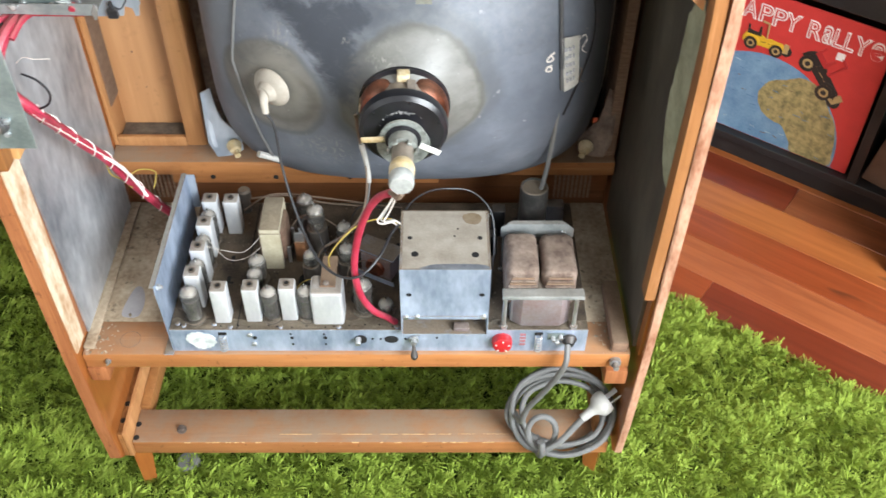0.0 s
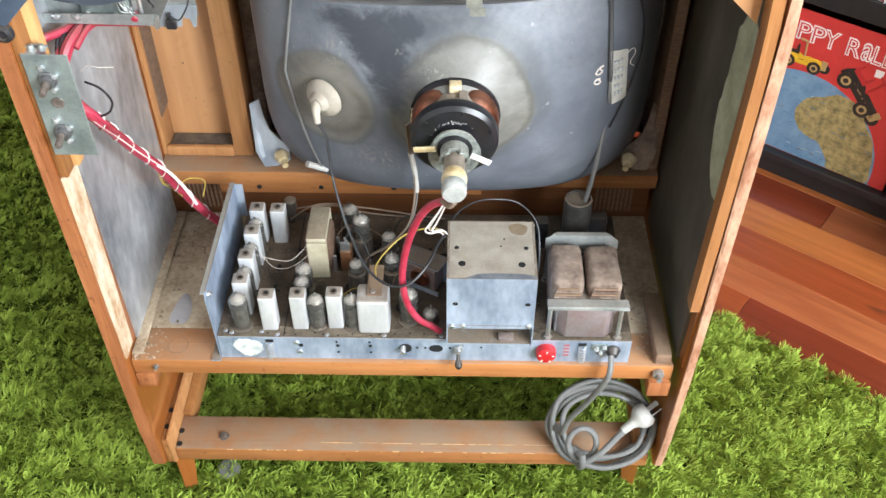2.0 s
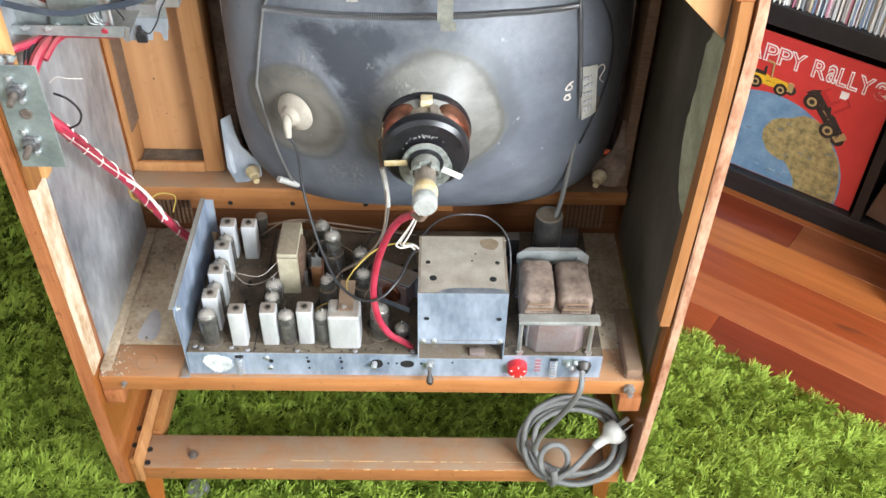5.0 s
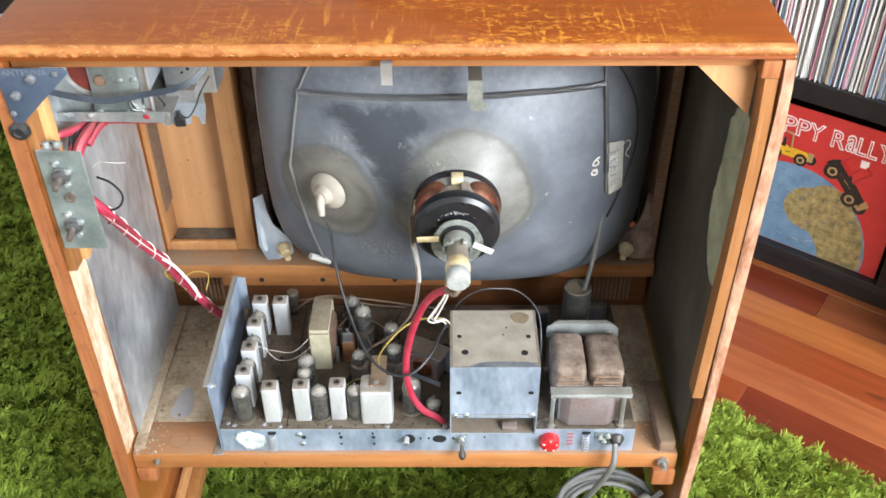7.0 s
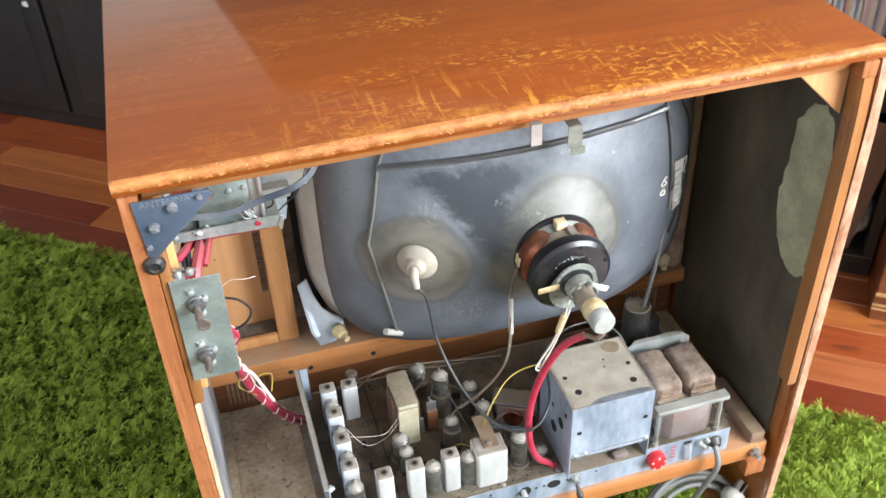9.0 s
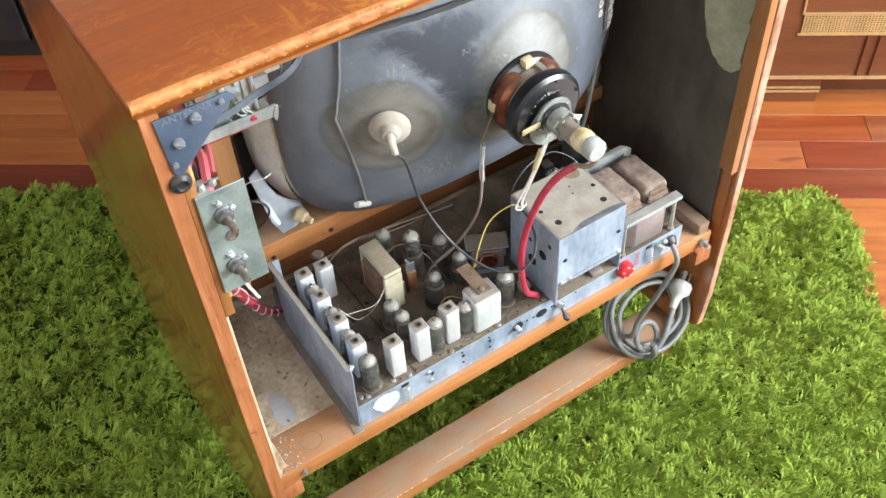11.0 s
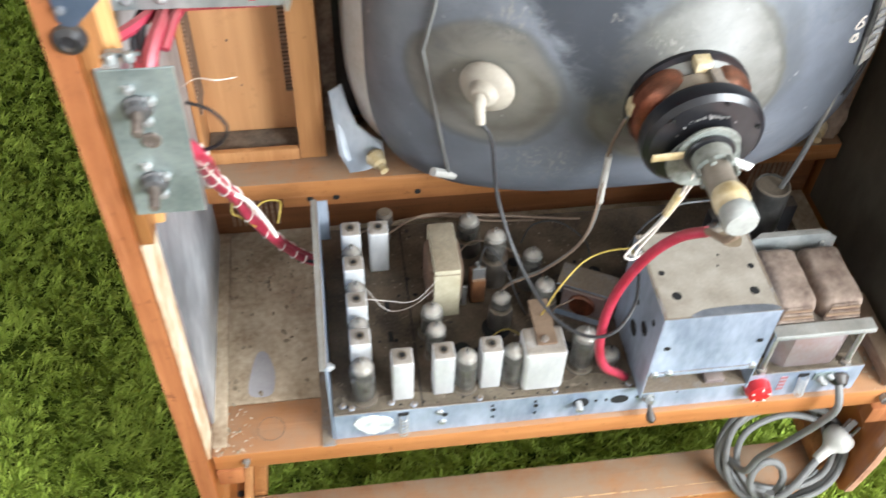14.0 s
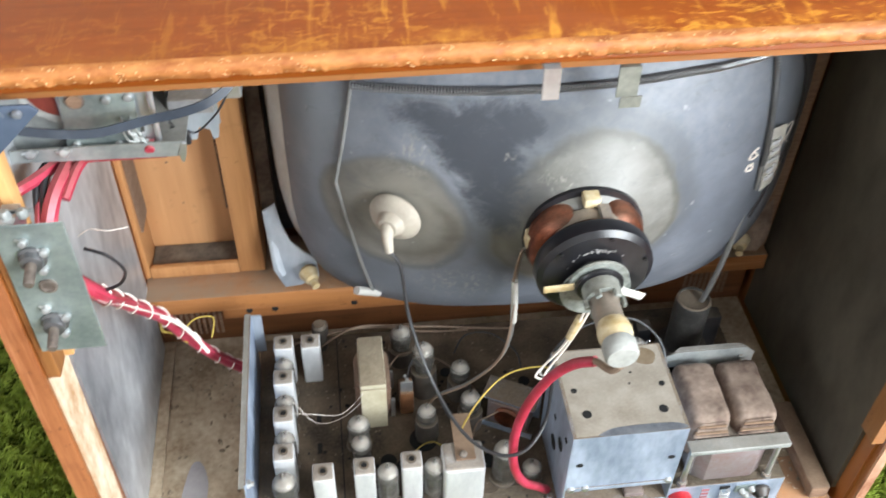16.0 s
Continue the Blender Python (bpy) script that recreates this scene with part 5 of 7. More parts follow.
# larger can with a strap
can = part("output_can", box(-0.051, -0.013, 0.024, 0.056, CT, 0.435, 0.004, 3), M["alu"], chas, "larger rounded aluminium can")
part("can_strap", box(-0.039, -0.021, 0.034, 0.0845, 0.4353, 0.4372, 0.0004, 1), M["cardboard"], can, "dusty strap over the can")
part("strap_screw", lathe([(0.0035, 0), (0.0035, 0.002), (0.002, 0.003), (0, 0.003)], 10, pose(-0.032, 0.039, 0.4373)), M["steel"], can)
# sound output transformer in a wax-paper cover
sot = part("audio_transformer", join(box(-0.1205, -0.0955, 0.118, 0.180, 0.4400, 0.4470, 0.002, 2), box(-0.1205, -0.0955, 0.118, 0.124, CT + 0.0005, 0.4398, 0.0015, 2), box(-0.1205, -0.0955, 0.174, 0.180, CT + 0.0005, 0.4398, 0.0015, 2)), M["wax"], chas, "small transformer in yellowed wax paper")
part("coil", box(-0.1255, -0.0905, 0.126, 0.172, CT + 0.004, 0.4385, 0.008, 3), M["coil_card"], sot, "dark brown paper-covered coil")
part("core", box(-0.1195, -0.0965, 0.1242, 0.1738, CT + 0.0005, CT + 0.012, 0.0008, 1), M["rust"], sot)
for x, y in ((-0.091, 0.130), (-0.0905, 0.165)):
    part("tag", box(x, x + 0.004, y, y + 0.003, CT + 0.001, 0.405), M["zinc_clean"], sot)
bc = part("paper_capacitor", box(-0.082, -0.068, 0.131, 0.152, CT, 0.412, 0.002, 2), M["brown"], chas, "brown moulded capacitor")
part("tag_strip", join(box(-0.081, -0.069, 0.134, 0.136, 0.412, 0.426), rod((-0.078, 0.14, 0.412), (-0.074, 0.139, 0.424), 0.0015), rod((-0.072, 0.146, 0.412), (-0.076, 0.143, 0.426), 0.0015)), M["zinc_clean"], bc)
part("rectifier_post", lathe([(0.006, CT), (0.006, 0.400), (0.0085, 0.402), (0.0085, 0.414), (0.006, 0.417), (0, 0.417)], 14, pose(-0.158, 0.228, 0)), M["dark_skirt"], chas, "dusty knob at the back of the deck")
valve(-0.075, 0.203, 0.050, 0.0115, None, 0.016)
# choke, turned on the deck
ck = pose(0.026, 0.112, CT, 0, 0, -28)
choke = part("choke", join(box(-0.027, 0.027, 0.014, 0.0155, 0, 0.042, 0, 1, ck), box(-0.027, 0.027, -0.012, 0.0155, 0.0422, 0.0437, 0, 1, ck), box(-0.027, 0.027, -0.0135, -0.012, 0.0, 0.008, 0, 1, ck)), M["zinc"], chas, "small choke in a dusty steel frame", 0)
part("core", box(-0.021, 0.021, -0.010, 0.013, 0.003, 0.036, 0.001, 1, ck), M["rust"], choke)
part("coil", lathe([(0.012, -0.016), (0.0135, -0.014), (0.0135, 0.012), (0.012, 0.014)], 18, ck @ Matrix.Translation((0, 0, 0.02)) @ pose(0, 0, 0, 90, 0, 0)), M["copper"], choke)
for x, y, r in ((-0.098, 0.078, 0.008), (-0.083, 0.069, 0.009), (-0.062, 0.099, 0.014), (0.000, 0.068, 0.0085), (-0.160, 0.020 + 0.095, 0.0), (-0.03, 0.18, 0.006), (0.05, 0.16, 0.006)):
    if r:
        part("socket_hole", rod((x, y, CT - 0.0005), (x, y, CT + 0.0005), r, 18), M["hole"], chas)
for y in (0.094, 0.130):
    part("slot", box(-0.166, -0.1615, y, y + 0.012, CT - 0.0002, CT + 0.0004), M["hole"], chas)
bm, rngc = bmesh.new(), random.Random(11)
for k in range(46):
    x, y = rngc.uniform(-0.175, 0.04), rngc.uniform(0.058, 0.235)
    disc_of_plate(bm, (x, y, CT), (0, 0, 1), rngc.choice((0.0011, 0.0015, 0.002)), 8, 0.0004)
for k in range(16):
    disc_of_plate(bm, (-0.21 + k * 0.017 + rngc.uniform(-0.004, 0.004), rngc.uniform(0.021, 0.026), CT), (0, 0, 1), 0.0013, 8, 0.0004)
tagged(part("rivet_holes", bm, M["hole"], chas, "many small drilled holes"), kind="stuff")
bm = bmesh.new()
for x, y in ((-0.206, 0.024), (-0.170, 0.026), (-0.150, 0.022), (-0.214, 0.027), (-0.09, 0.022), (-0.02, 0.022), (0.05, 0.022)):
    screw(bm, (x, y, CT), (0, 0, 1), 0.003, 0.0025)
tagged(part("deck_screws", bm, M["zinc"], chas, "dusty screw heads"), kind="stuff")


def dust_drift(n=90):
    """Pale dust that has settled thickly along the front of the deck, with a ragged inner border."""
    bm, rng = bmesh.new(), random.Random(33)
    lo, hi = [], []
    for i in range(n + 1):
        x = -0.2225 + 0.5020 * i / n
        deep = 0.034 + 0.010 * noise.noise(Vector((x * 28, 1.0, 0.0))) + 0.006 * noise.noise(Vector((x * 90, 5.0, 0.0))) + rng.uniform(-0.0012, 0.0012)
        lo.append((x, 0.0194)), hi.append((x, deep))
    a, b = [bm.verts.new((x, y, CT + 0.0003)) for x, y in lo], [bm.verts.new((x, y, CT + 0.0002)) for x, y in hi]
    for i in range(n):
        bm.faces.new((a[i], a[i + 1], b[i + 1], b[i]))
    bmesh.ops.solidify(bm, geom=bm.faces[:], thickness=0.0003)
    return bm


part("dust_drift", dust_drift(), surface("settled_beige_dust", (0.105, 0.080, 0.054), (0.30, 0.245, 0.180), 0.95, 0, 34, (1, 1, 1), 0.5, fine=300), chas, "settled beige dust along the front", 0)


def dust_clumps():
    """Fluff and grit lying on the deck."""
    bm, rng = bmesh.new(), random.Random(21)
    for k in range(900):
        x, y = rng.uniform(-0.218, 0.275), rng.choice((rng.uniform(0.02, 0.032), rng.uniform(0.02, 0.24)))
        r = rng.uniform(0.0003, 0.0012)
        m = pose(x, y, CT, rng.uniform(-30, 30), 0, rng.uniform(0, 180)) @ Matrix.Diagonal((rng.uniform(0.7, 2.0), 1, 0.5, 1))
        lathe([(r, 0), (r * 0.8, r * 0.7), (0, r)], 5, m, bm)
    return bm


tagged(part("dust_clumps", dust_clumps(), surface("grey_brown_dust", (0.11, 0.085, 0.06), (0.24, 0.195, 0.145), 0.95, 0, 90), chas, "loose grey-brown dust"), kind="stuff")

# front plate fittings
FY = 0.0172
BLOT = random.Random(6)
part("paint_blot", prism([(p.x + BLOT.uniform(-0.0013, 0.0013), p.z + BLOT.uniform(-0.0016, 0.0016)) for p in spline([(-0.204, 0, 0.358), (-0.200, 0, 0.372), (-0.186, 0, 0.374), (-0.174, 0, 0.368), (-0.169, 0, 0.356), (-0.178, 0, 0.347), (-0.192, 0, 0.344)], 6, True)], "y", FY - 0.0009, FY + 0.0001), surface("chalky_blot", (0.34, 0.38, 0.37), (0.68, 0.70, 0.66), 0.8, 0, 120, (1, 1, 1), 0.5), front, "pale rough blot of filler", 0)
for x in (-0.160, 0.221):
    part("spring_slot", box(x - 0.005, x + 0.005, FY - 0.0006, FY, 0.369, 0.374), M["hole"], front)
    part("spring", sweep(coil_points([(x, FY - 0.002, 0.370), (x, FY - 0.005, 0.345)], 0.0042, 6, 10), 0.0008, 5), M["zinc_clean"], front, "small bright coil spring")
for x, z, r in ((-0.122, 0.364, 0.0026), (-0.077, 0.364, 0.0022), (-0.077, 0.352, 0.0014), (-0.037, 0.364, 0.0022), (-0.037, 0.352, 0.0014), (-0.078, 0.371, 0.0014), (-0.038, 0.371, 0.0014), (0.020, 0.362, 0.0014), (0.030, 0.362, 0.0014), (0.060, 0.362, 0.0016), (0.098, 0.364, 0.0012)):
    part("panel_hole", rod((x, FY + 0.0003, z), (x, FY - 0.0006, z), r, 12), M["hole"], front)
part("oval_hole", lathe([(0.0085, 0), (0.0085, 0.0008)], 24, along((0.043, FY + 0.0003, 0.361), (0.043, -1, 0.361)) @ Matrix.Diagonal((1, 0.72, 1, 1))), M["hole"], front)
part("shaft_hole", rod((0.006, FY + 0.0003, 0.361), (0.006, FY - 0.0006, 0.361), 0.0075, 18), M["hole"], front)
part("shaft", lathe([(0.0035, 0), (0.0035, 0.009), (0.0028, 0.010), (0, 0.010)], 12, along((0.003, FY, 0.363), (0.001, -1, 0.30))), M["zinc_clean"], front)
for x, z in ((-0.127, 0.370), (-0.124, 0.353), (0.075, 0.372), (0.134, 0.373), (0.082, 0.375)):
    bm = bmesh.new()
    screw(bm, (x, FY, z), (0, -1, 0), 0.0034, 0.003)
    part("screw", bm, M["zinc_clean"], front)
part("toggle_bush", lathe([(0.006, 0), (0.006, 0.003), (0.004, 0.0035), (0.004, 0.008)], 14, along((0.070, FY, 0.362), (0.070, -1, 0.30))), M["zinc_clean"], front)
part("toggle_lever", lathe([(0.0018, 0), (0.0026, 0.008), (0.0045, 0.013), (0.0045, 0.017), (0.002, 0.02), (0, 0.02)], 12, along((0.070, FY - 0.006, 0.360), (0.071, FY - 0.020, 0.346))), M["black"], front, "black toggle switch lever")
knob = part("red_knob", lathe([(0.0122, 0), (0.0126, 0.003), (0.0114, 0.010), (0.0092, 0.0115), (0, 0.0115)], 24, along((0.177, FY, 0.360), (0.177, -1, 0.40))), M["red"], front, "round red plastic plug with pale marks")
for k in range(5):
    a = radians(k * 72 + 15)
    m = along((0.177, FY - 0.0113, 0.3604), (0.177, -1, 0.40)) @ pose(0, 0, 0, 0, 0, math.degrees(a))
    part("tooth", box(0.0070, 0.0096, -0.0007, 0.0007, 0, 0.0008, 0, 1, m), M["label"], knob)
bm = bmesh.new()
for k in range(4):
    add_box(bm, 0.1985, 0.2055, FY - 0.0003, FY + 0.0002, 0.350 + k * 0.006, 0.3535 + k * 0.006)
tagged(part("faded_print", bm, M["faded_red"], front, "faded red unreadable print", 0), kind="stuff")
part("terminal_plate", box(0.232, 0.252, FY - 0.001, FY, 0.362, 0.373), M["green_plate"], front)
bm = bmesh.new()
for x, z in ((0.238, 0.366), (0.243, 0.360), (0.247, 0.369)):
    screw(bm, (x, FY - 0.001, z), (0.2, -1, -0.2), 0.003, 0.006)
tagged(part("terminal_nuts", bm, M["zinc_clean"], front), kind="stuff")
part("cord_grommet", lathe([(0.009, 0), (0.0095, 0.003), (0.0075, 0.006), (0.005, 0.010)], 18, along((0.258, FY, 0.363), (0.256, -1, 0.20))), M["black"], front)

# high-voltage cage
HV = dict(x0=0.056, x1=0.158, y0=0.005, y1=0.101, z1=0.496)
cage = part("cage", prism([(0.005, 0.414), (0.005, 0.496), (0.101, 0.496), (0.101, CT), (0.0998, CT), (0.0998, 0.4948), (0.0062, 0.4948), (0.0062, 0.414)], "x", 0.0573, 0.1567), M["zinc"], chas, "square zinc high-voltage cage with a dusty top", 0)
for x0 in (0.056, 0.1568):
    part("side_panel", box(x0, x0 + 0.0012, 0.0052, 0.101, CT, 0.4958), M["zinc"], cage)
part("folded_lip", box(0.060, 0.154, 0.0035, 0.0048, 0.4135, 0.419, 0.0004, 1), M["zinc"], cage)
part("cage_floor", box(0.0574, 0.1566, 0.0064, 0.0996, CT + 0.004, CT + 0.006), M["zinc"], cage)
part("rust_block", box(0.118, 0.136, 0.010, 0.02, CT + 0.0062, CT + 0.012, 0.001), M["rust"], cage)
for x, y, r in ((0.073, 0.029, 0.0042), (0.141, 0.028, 0.0042), (0.067, 0.055, 0.0028), (0.147, 0.055, 0.0028), (0.118, 0.058, 0.0012), (0.122, 0.07, 0.0012)):
    part("vent_hole", rod((x, y, 0.4955), (x, y, 0.4964), r, 16), M["hole"], cage)
for x, z in ((0.066, 0.455), (0.149, 0.455)):
    part("vent_hole", lathe([(0.0027, 0), (0.0027, 0.0012)], 14, along((x, 0.0055, z), (x, -1, z)) @ Matrix.Diagonal((1.2, 0.9, 1, 1))), M["hole"], cage)
for y, z, r in ((0.035, 0.445, 0.007), (0.022, 0.470, 0.003), (0.06, 0.452, 0.003), (0.055, 0.42, 0.008)):
    part("vent_hole", rod((0.0565, y, z), (0.0554, y, z), r, 16), M["hole"], cage)
for x, z in ((0.062, 0.417), (0.152, 0.418), (0.075, 0.4175)):
    bm = bmesh.new()
    screw(bm, (x, 0.005, z), (0, -1, 0), 0.0034, 0.0035)
    part("screw", bm, M["zinc_clean"], cage)
part("dust_layer", box(0.0590, 0.1550, 0.0066, 0.0995, 0.4959, 0.49615), surface("even_beige_dust", (0.225, 0.195, 0.155), (0.335, 0.300, 0.250), 0.95, 0, 45, (1, 1, 1), 0.3, fine=420), cage, "even beige dust on the cage", 0)
part("brown_scorch", prism([(p.x, p.y) for p in spline([(0.132, 0.08, 0), (0.145, 0.078, 0), (0.150, 0.090, 0), (0.140, 0.097, 0), (0.128, 0.092, 0)], 4, True)], "z", 0.4959, 0.49635), surface("scorched_dust", (0.15, 0.105, 0.06), (0.21, 0.16, 0.105), 0.9, 0, 120), cage, "brownish stain", 0)
part("clean_band", prism([(p.x, p.y) for p in spline([(0.080, 0.0056, 0), (0.086, 0.0105, 0), (0.096, 0.0130, 0), (0.125, 0.0138, 0), (0.150, 0.0120, 0), (0.155, 0.0062, 0), (0.12, 0.0054, 0)], 4, True)], "z", 0.4958, 0.49635), M["blue_wipe"], cage, "wiped bluish patch of bare zinc", 0)

# mains transformer
pt = part("mains_transformer", box(0.186, 0.256, 0.030, 0.108, CT + 0.002, 0.434, 0.001, 1), M["steel"], chas, "mains transformer with two dusty paper coils")
part("core_face", prism([(0.188, 0.0299), (0.199, 0.0222), (0.245, 0.0222), (0.256, 0.0299)], "z", CT + 0.002, 0.429, 0.0006), M["rust"], pt, "reddish steel core face")
for x0, x1, top_z in ((0.1785, 0.2180, 0.4585), (0.2215, 0.2625, 0.4570)):
    bm = box(x0, x1, 0.036, 0.107, 0.398, top_z, 0.0095, 4)
    bmesh.ops.subdivide_edges(bm, edges=[e for e in bm.edges if e.calc_length() > 0.015], cuts=7, use_grid_fill=True)
    for vt in bm.verts:
        vt.co += Vector((0.4, 0.3, 1.0)) * 0.0011 * noise.noise(vt.co * 75) + Vector((0, 0, 0.0010)) * noise.noise(vt.co * 190)
    coil = part("coil", bm, M["paper"], pt, "dusty brown paper-wound coil", 60)
    for k in range(5):
        part("paper_layer", box(x0 + 0.003 + k * 0.0012, x1 - 0.003 - k * 0.0012, 0.0320 + k * 0.0008, 0.0365, 0.4365 + k * 0.0038, 0.4383 + k * 0.0040, 0.0006, 1), M["cardboard" if k % 2 else "paper"], coil, "frayed edge of the coil paper")
part("clamp_rail", join(box(0.174, 0.2695, 0.0165, 0.030, 0.4365, 0.4385, 0.0005, 1), box(0.174, 0.2695, 0.0165, 0.018, 0.4325, 0.4363, 0.0004, 1)), M["zinc_dull"], pt, "bent steel clamp rail", 0)
part("clamp_rail", join(prism([(0.176, 0.440), (0.265, 0.440), (0.265, 0.4535), (0.2555, 0.4615), (0.184, 0.4615), (0.176, 0.4560)], "y", 0.1140, 0.1156), prism([(0.184, 0.1158), (0.2555, 0.1158), (0.250, 0.1205), (0.190, 0.1205)], "z", 0.4600, 0.4616)), M["zinc_dull"], pt, "upright bent zinc clamp plate", 0)
for x, y in ((0.178, 0.022), (0.262, 0.022), (0.181, 0.119), (0.261, 0.119)):
    part("tie_bolt", rod((x, y, CT), (x, y, 0.4365 if y < 0.1 else 0.4400), 0.0026, 10), M["zinc_clean"], pt)
    part("nut", lathe([(0.005, 0), (0.005, 0.004), (0.003, 0.005)], 6, pose(x, y, CT)), M["steel"], pt)
bm = bmesh.new()
screw(bm, (0.252, 0.1138, 0.449), (0, -1, 0), 0.0030, 0.003)
part("screw", bm, M["zinc_dull"], pt)
# smoothing capacitor behind
ec = part("electrolytic_can", lathe([(0.0178, CT), (0.0178, 0.4655), (0.0172, 0.4690), (0.0155, 0.4700), (0.015, 0.4670), (0, 0.4665)], 28, pose(0.220, 0.1745, 0)), surface("dark_can_metal", (0.05, 0.048, 0.046), (0.13, 0.125, 0.115), 0.4, 0.4, 30, (1, 1, 1), 0.1, 0.7), chas, "dull cylindrical electrolytic can")
part("can_base", lathe([(0.027, CT), (0.027, CT + 0.02), (0.022, CT + 0.022)], 24, pose(0.220, 0.1745, 0)), M["black"], ec, "dark can base")
for x, y, w, h in ((0.250, 0.19, 0.012, 0.05), (0.178, 0.185, 0.008, 0.045), (0.165, 0.15, 0.010, 0.035)):
    part("dropper_resistor", box(x - w, x + w, y - 0.008, y + 0.008, CT, CT + h, 0.002), M["black"], chas, "dark ceramic resistor")
valve(0.150, 0.132, 0.085, 0.0125, None, 0.02)
part("wire_tuft", sweep(coil_points([(0.136, 0.128, 0.455), (0.163, 0.128, 0.458)], 0.006, 4, 10), 0.0006, 4), M["zinc_clean"], chas)

# ---- tuner in the upper corner ----
tun = thing("channel_tuner", (-0.26, 0.12, 0.79), "aluminium channel tuner box with a loose twin lead", "tuner")
part("mount_plate", join(prism([(-0.3345, 0.7770), (-0.2265, 0.7745), (-0.2235, 0.7870), (-0.3330, 0.7865)], "y", 0.0700, 0.0714), prism([(-0.3330, 0.0716), (-0.2240, 0.0716), (-0.2240, 0.1700), (-0.3330, 0.1700)], "z", 0.7755, 0.7768)), M["zinc_dull"], tun, "folded zinc mounting plate", 0)
part("hook_end", prism([(-0.2275, 0.7770), (-0.2240, 0.7860), (-0.2212, 0.7850), (-0.2225, 0.7760), (-0.2245, 0.7700), (-0.2262, 0.7705)], "y", 0.0690, 0.0718, 0.0003), M["zinc_clean"], tun, "bent hooked end of the plate", 0)
part("side_sheet", box(-0.3338, -0.3000, 0.0850, 0.0862, 0.7700, 0.8640), M["zinc_dull"], tun, "upright zinc sheet beside the tuner")
body = part("housing", box(-0.2975, -0.2440, 0.0790, 0.1900, 0.7972, 0.8650, 0.001, 1), M["zinc_bare"], tun, "plain metal tuner housing")
part("cover_plate", prism([(-0.2985, 0.7830), (-0.2930, 0.7790), (-0.2529, 0.7773), (-0.2500, 0.7830), (-0.2485, 0.8400), (-0.2480, 0.8640), (-0.2920, 0.8640), (-0.2945, 0.8200)], "y", 0.0768, 0.0785, 0.0004), M["green_plate"], tun, "flat pressed cover plate")
part("dial_hole", rod((-0.2853, 0.0772, 0.8187), (-0.2853, 0.0760, 0.8187), 0.0064, 20), M["old_steel"], body, "dark round hole with a worn bush")
part("bush", lathe([(0.0048, 0), (0.0048, 0.0016), (0, 0.0016)], 16, along((-0.2853, 0.0762, 0.8187), (-0.2853, -1, 0.8187))), M["cardboard"], body)
part("white_disc", lathe([(0.0305, 0), (0.0305, 0.0012)], 40, along((-0.2927, 0.0848, 0.8269), (-0.2927, -1, 0.8269))), M["cap_white"], tun, "milky round backing disc")
part("red_disc", lathe([(0.0240, 0), (0.0240, 0.0014)], 36, along((-0.2927, 0.0835, 0.8269), (-0.2927, -1, 0.8269))), surface("dark_red_card", (0.10, 0.014, 0.010), (0.17, 0.028, 0.017), 0.6), tun, "dark red round card")
part("red_card", box(-0.290, -0.236, 0.0720, 0.0900, 0.7725, 0.7745, 0, 1), surface("red_fibre", (0.20, 0.02, 0.025), (0.32, 0.04, 0.05), 0.6), tun, "red fibre strip under the plate")
part("fold_ridge", join(rod((-0.2390, 0.0755, 0.7850), (-0.2382, 0.0745, 0.8640), 0.0022, 10), box(-0.2470, -0.2400, 0.0770, 0.0785, 0.7850, 0.8640)), M["zinc_clean"], tun, "bright folded ridge")
part("side_flange", prism([(-0.2600, 0.7215), (-0.2290, 0.7225), (-0.2265, 0.7340), (-0.2185, 0.7310), (-0.2170, 0.7220), (-0.2130, 0.7230), (-0.2090, 0.7485), (-0.2565, 0.7490)], "y", 0.1550, 0.1562, 0.0003), M["zinc_bare"], tun, "notched blue-grey metal flange", 0)
part("flange_web", box(-0.2560, -0.2100, 0.1565, 0.1580, 0.7350, 0.7965), M["zinc_dull"], tun)
part("terminal", join(box(-0.2440, -0.2330, 0.1480, 0.1545, 0.7225, 0.7330, 0.001, 1), rod((-0.2385, 0.1500, 0.7330), (-0.2385, 0.1490, 0.7420), 0.0024, 10)), M["black"], tun, "small dark screw terminal")
part("lid", box(-0.2415, -0.1885, 0.1340, 0.1800, 0.7725, 0.8650, 0.001, 1), M["zinc_clean"], tun, "bright metal lid of the rear box")
part("lid_step", box(-0.2385, -0.2075, 0.1200, 0.1335, 0.7715, 0.7835, 0.0006, 1), M["steel"], tun)
for x, z, r in ((-0.2340, 0.806, 0.0018), (-0.2270, 0.812, 0.0022), (-0.2150, 0.801, 0.0018), (-0.2215, 0.797, 0.0013)):
    part("lid_hole", rod((x, 0.1345, z), (x, 0.1333, z), r, 12), M["hole"], tun)
for x, z in ((-0.292, 0.7835), (-0.265, 0.7825), (-0.2660, 0.8180), (-0.2520, 0.8190), (-0.2600, 0.8390), (-0.2905, 0.8540)):
    bm = bmesh.new()
    screw(bm, (x, 0.0768, z), (0, -1, 0.1), 0.0030, 0.0028)
    part("screw", bm, M["zinc_clean"], body)
for x in (-0.3200, -0.2990):
    bm = bmesh.new()
    screw(bm, (x, 0.0700, 0.7835), (0, -1, 0.4), 0.0034, 0.0035)
    rod((x - 0.005, 0.0690, 0.7850), (x + 0.005, 0.0680, 0.7860), 0.0010, 6, bm)
    part("screw", bm, M["zinc_clean"], body)
part("red_nut", lathe([(0.0038, 0), (0.0038, 0.005), (0.003, 0.007), (0, 0.007)], 12, along((-0.2455, 0.0760, 0.7830), (-0.2450, 0.05, 0.775))), M["red_wire"], tun)
rngt = random.Random(41)
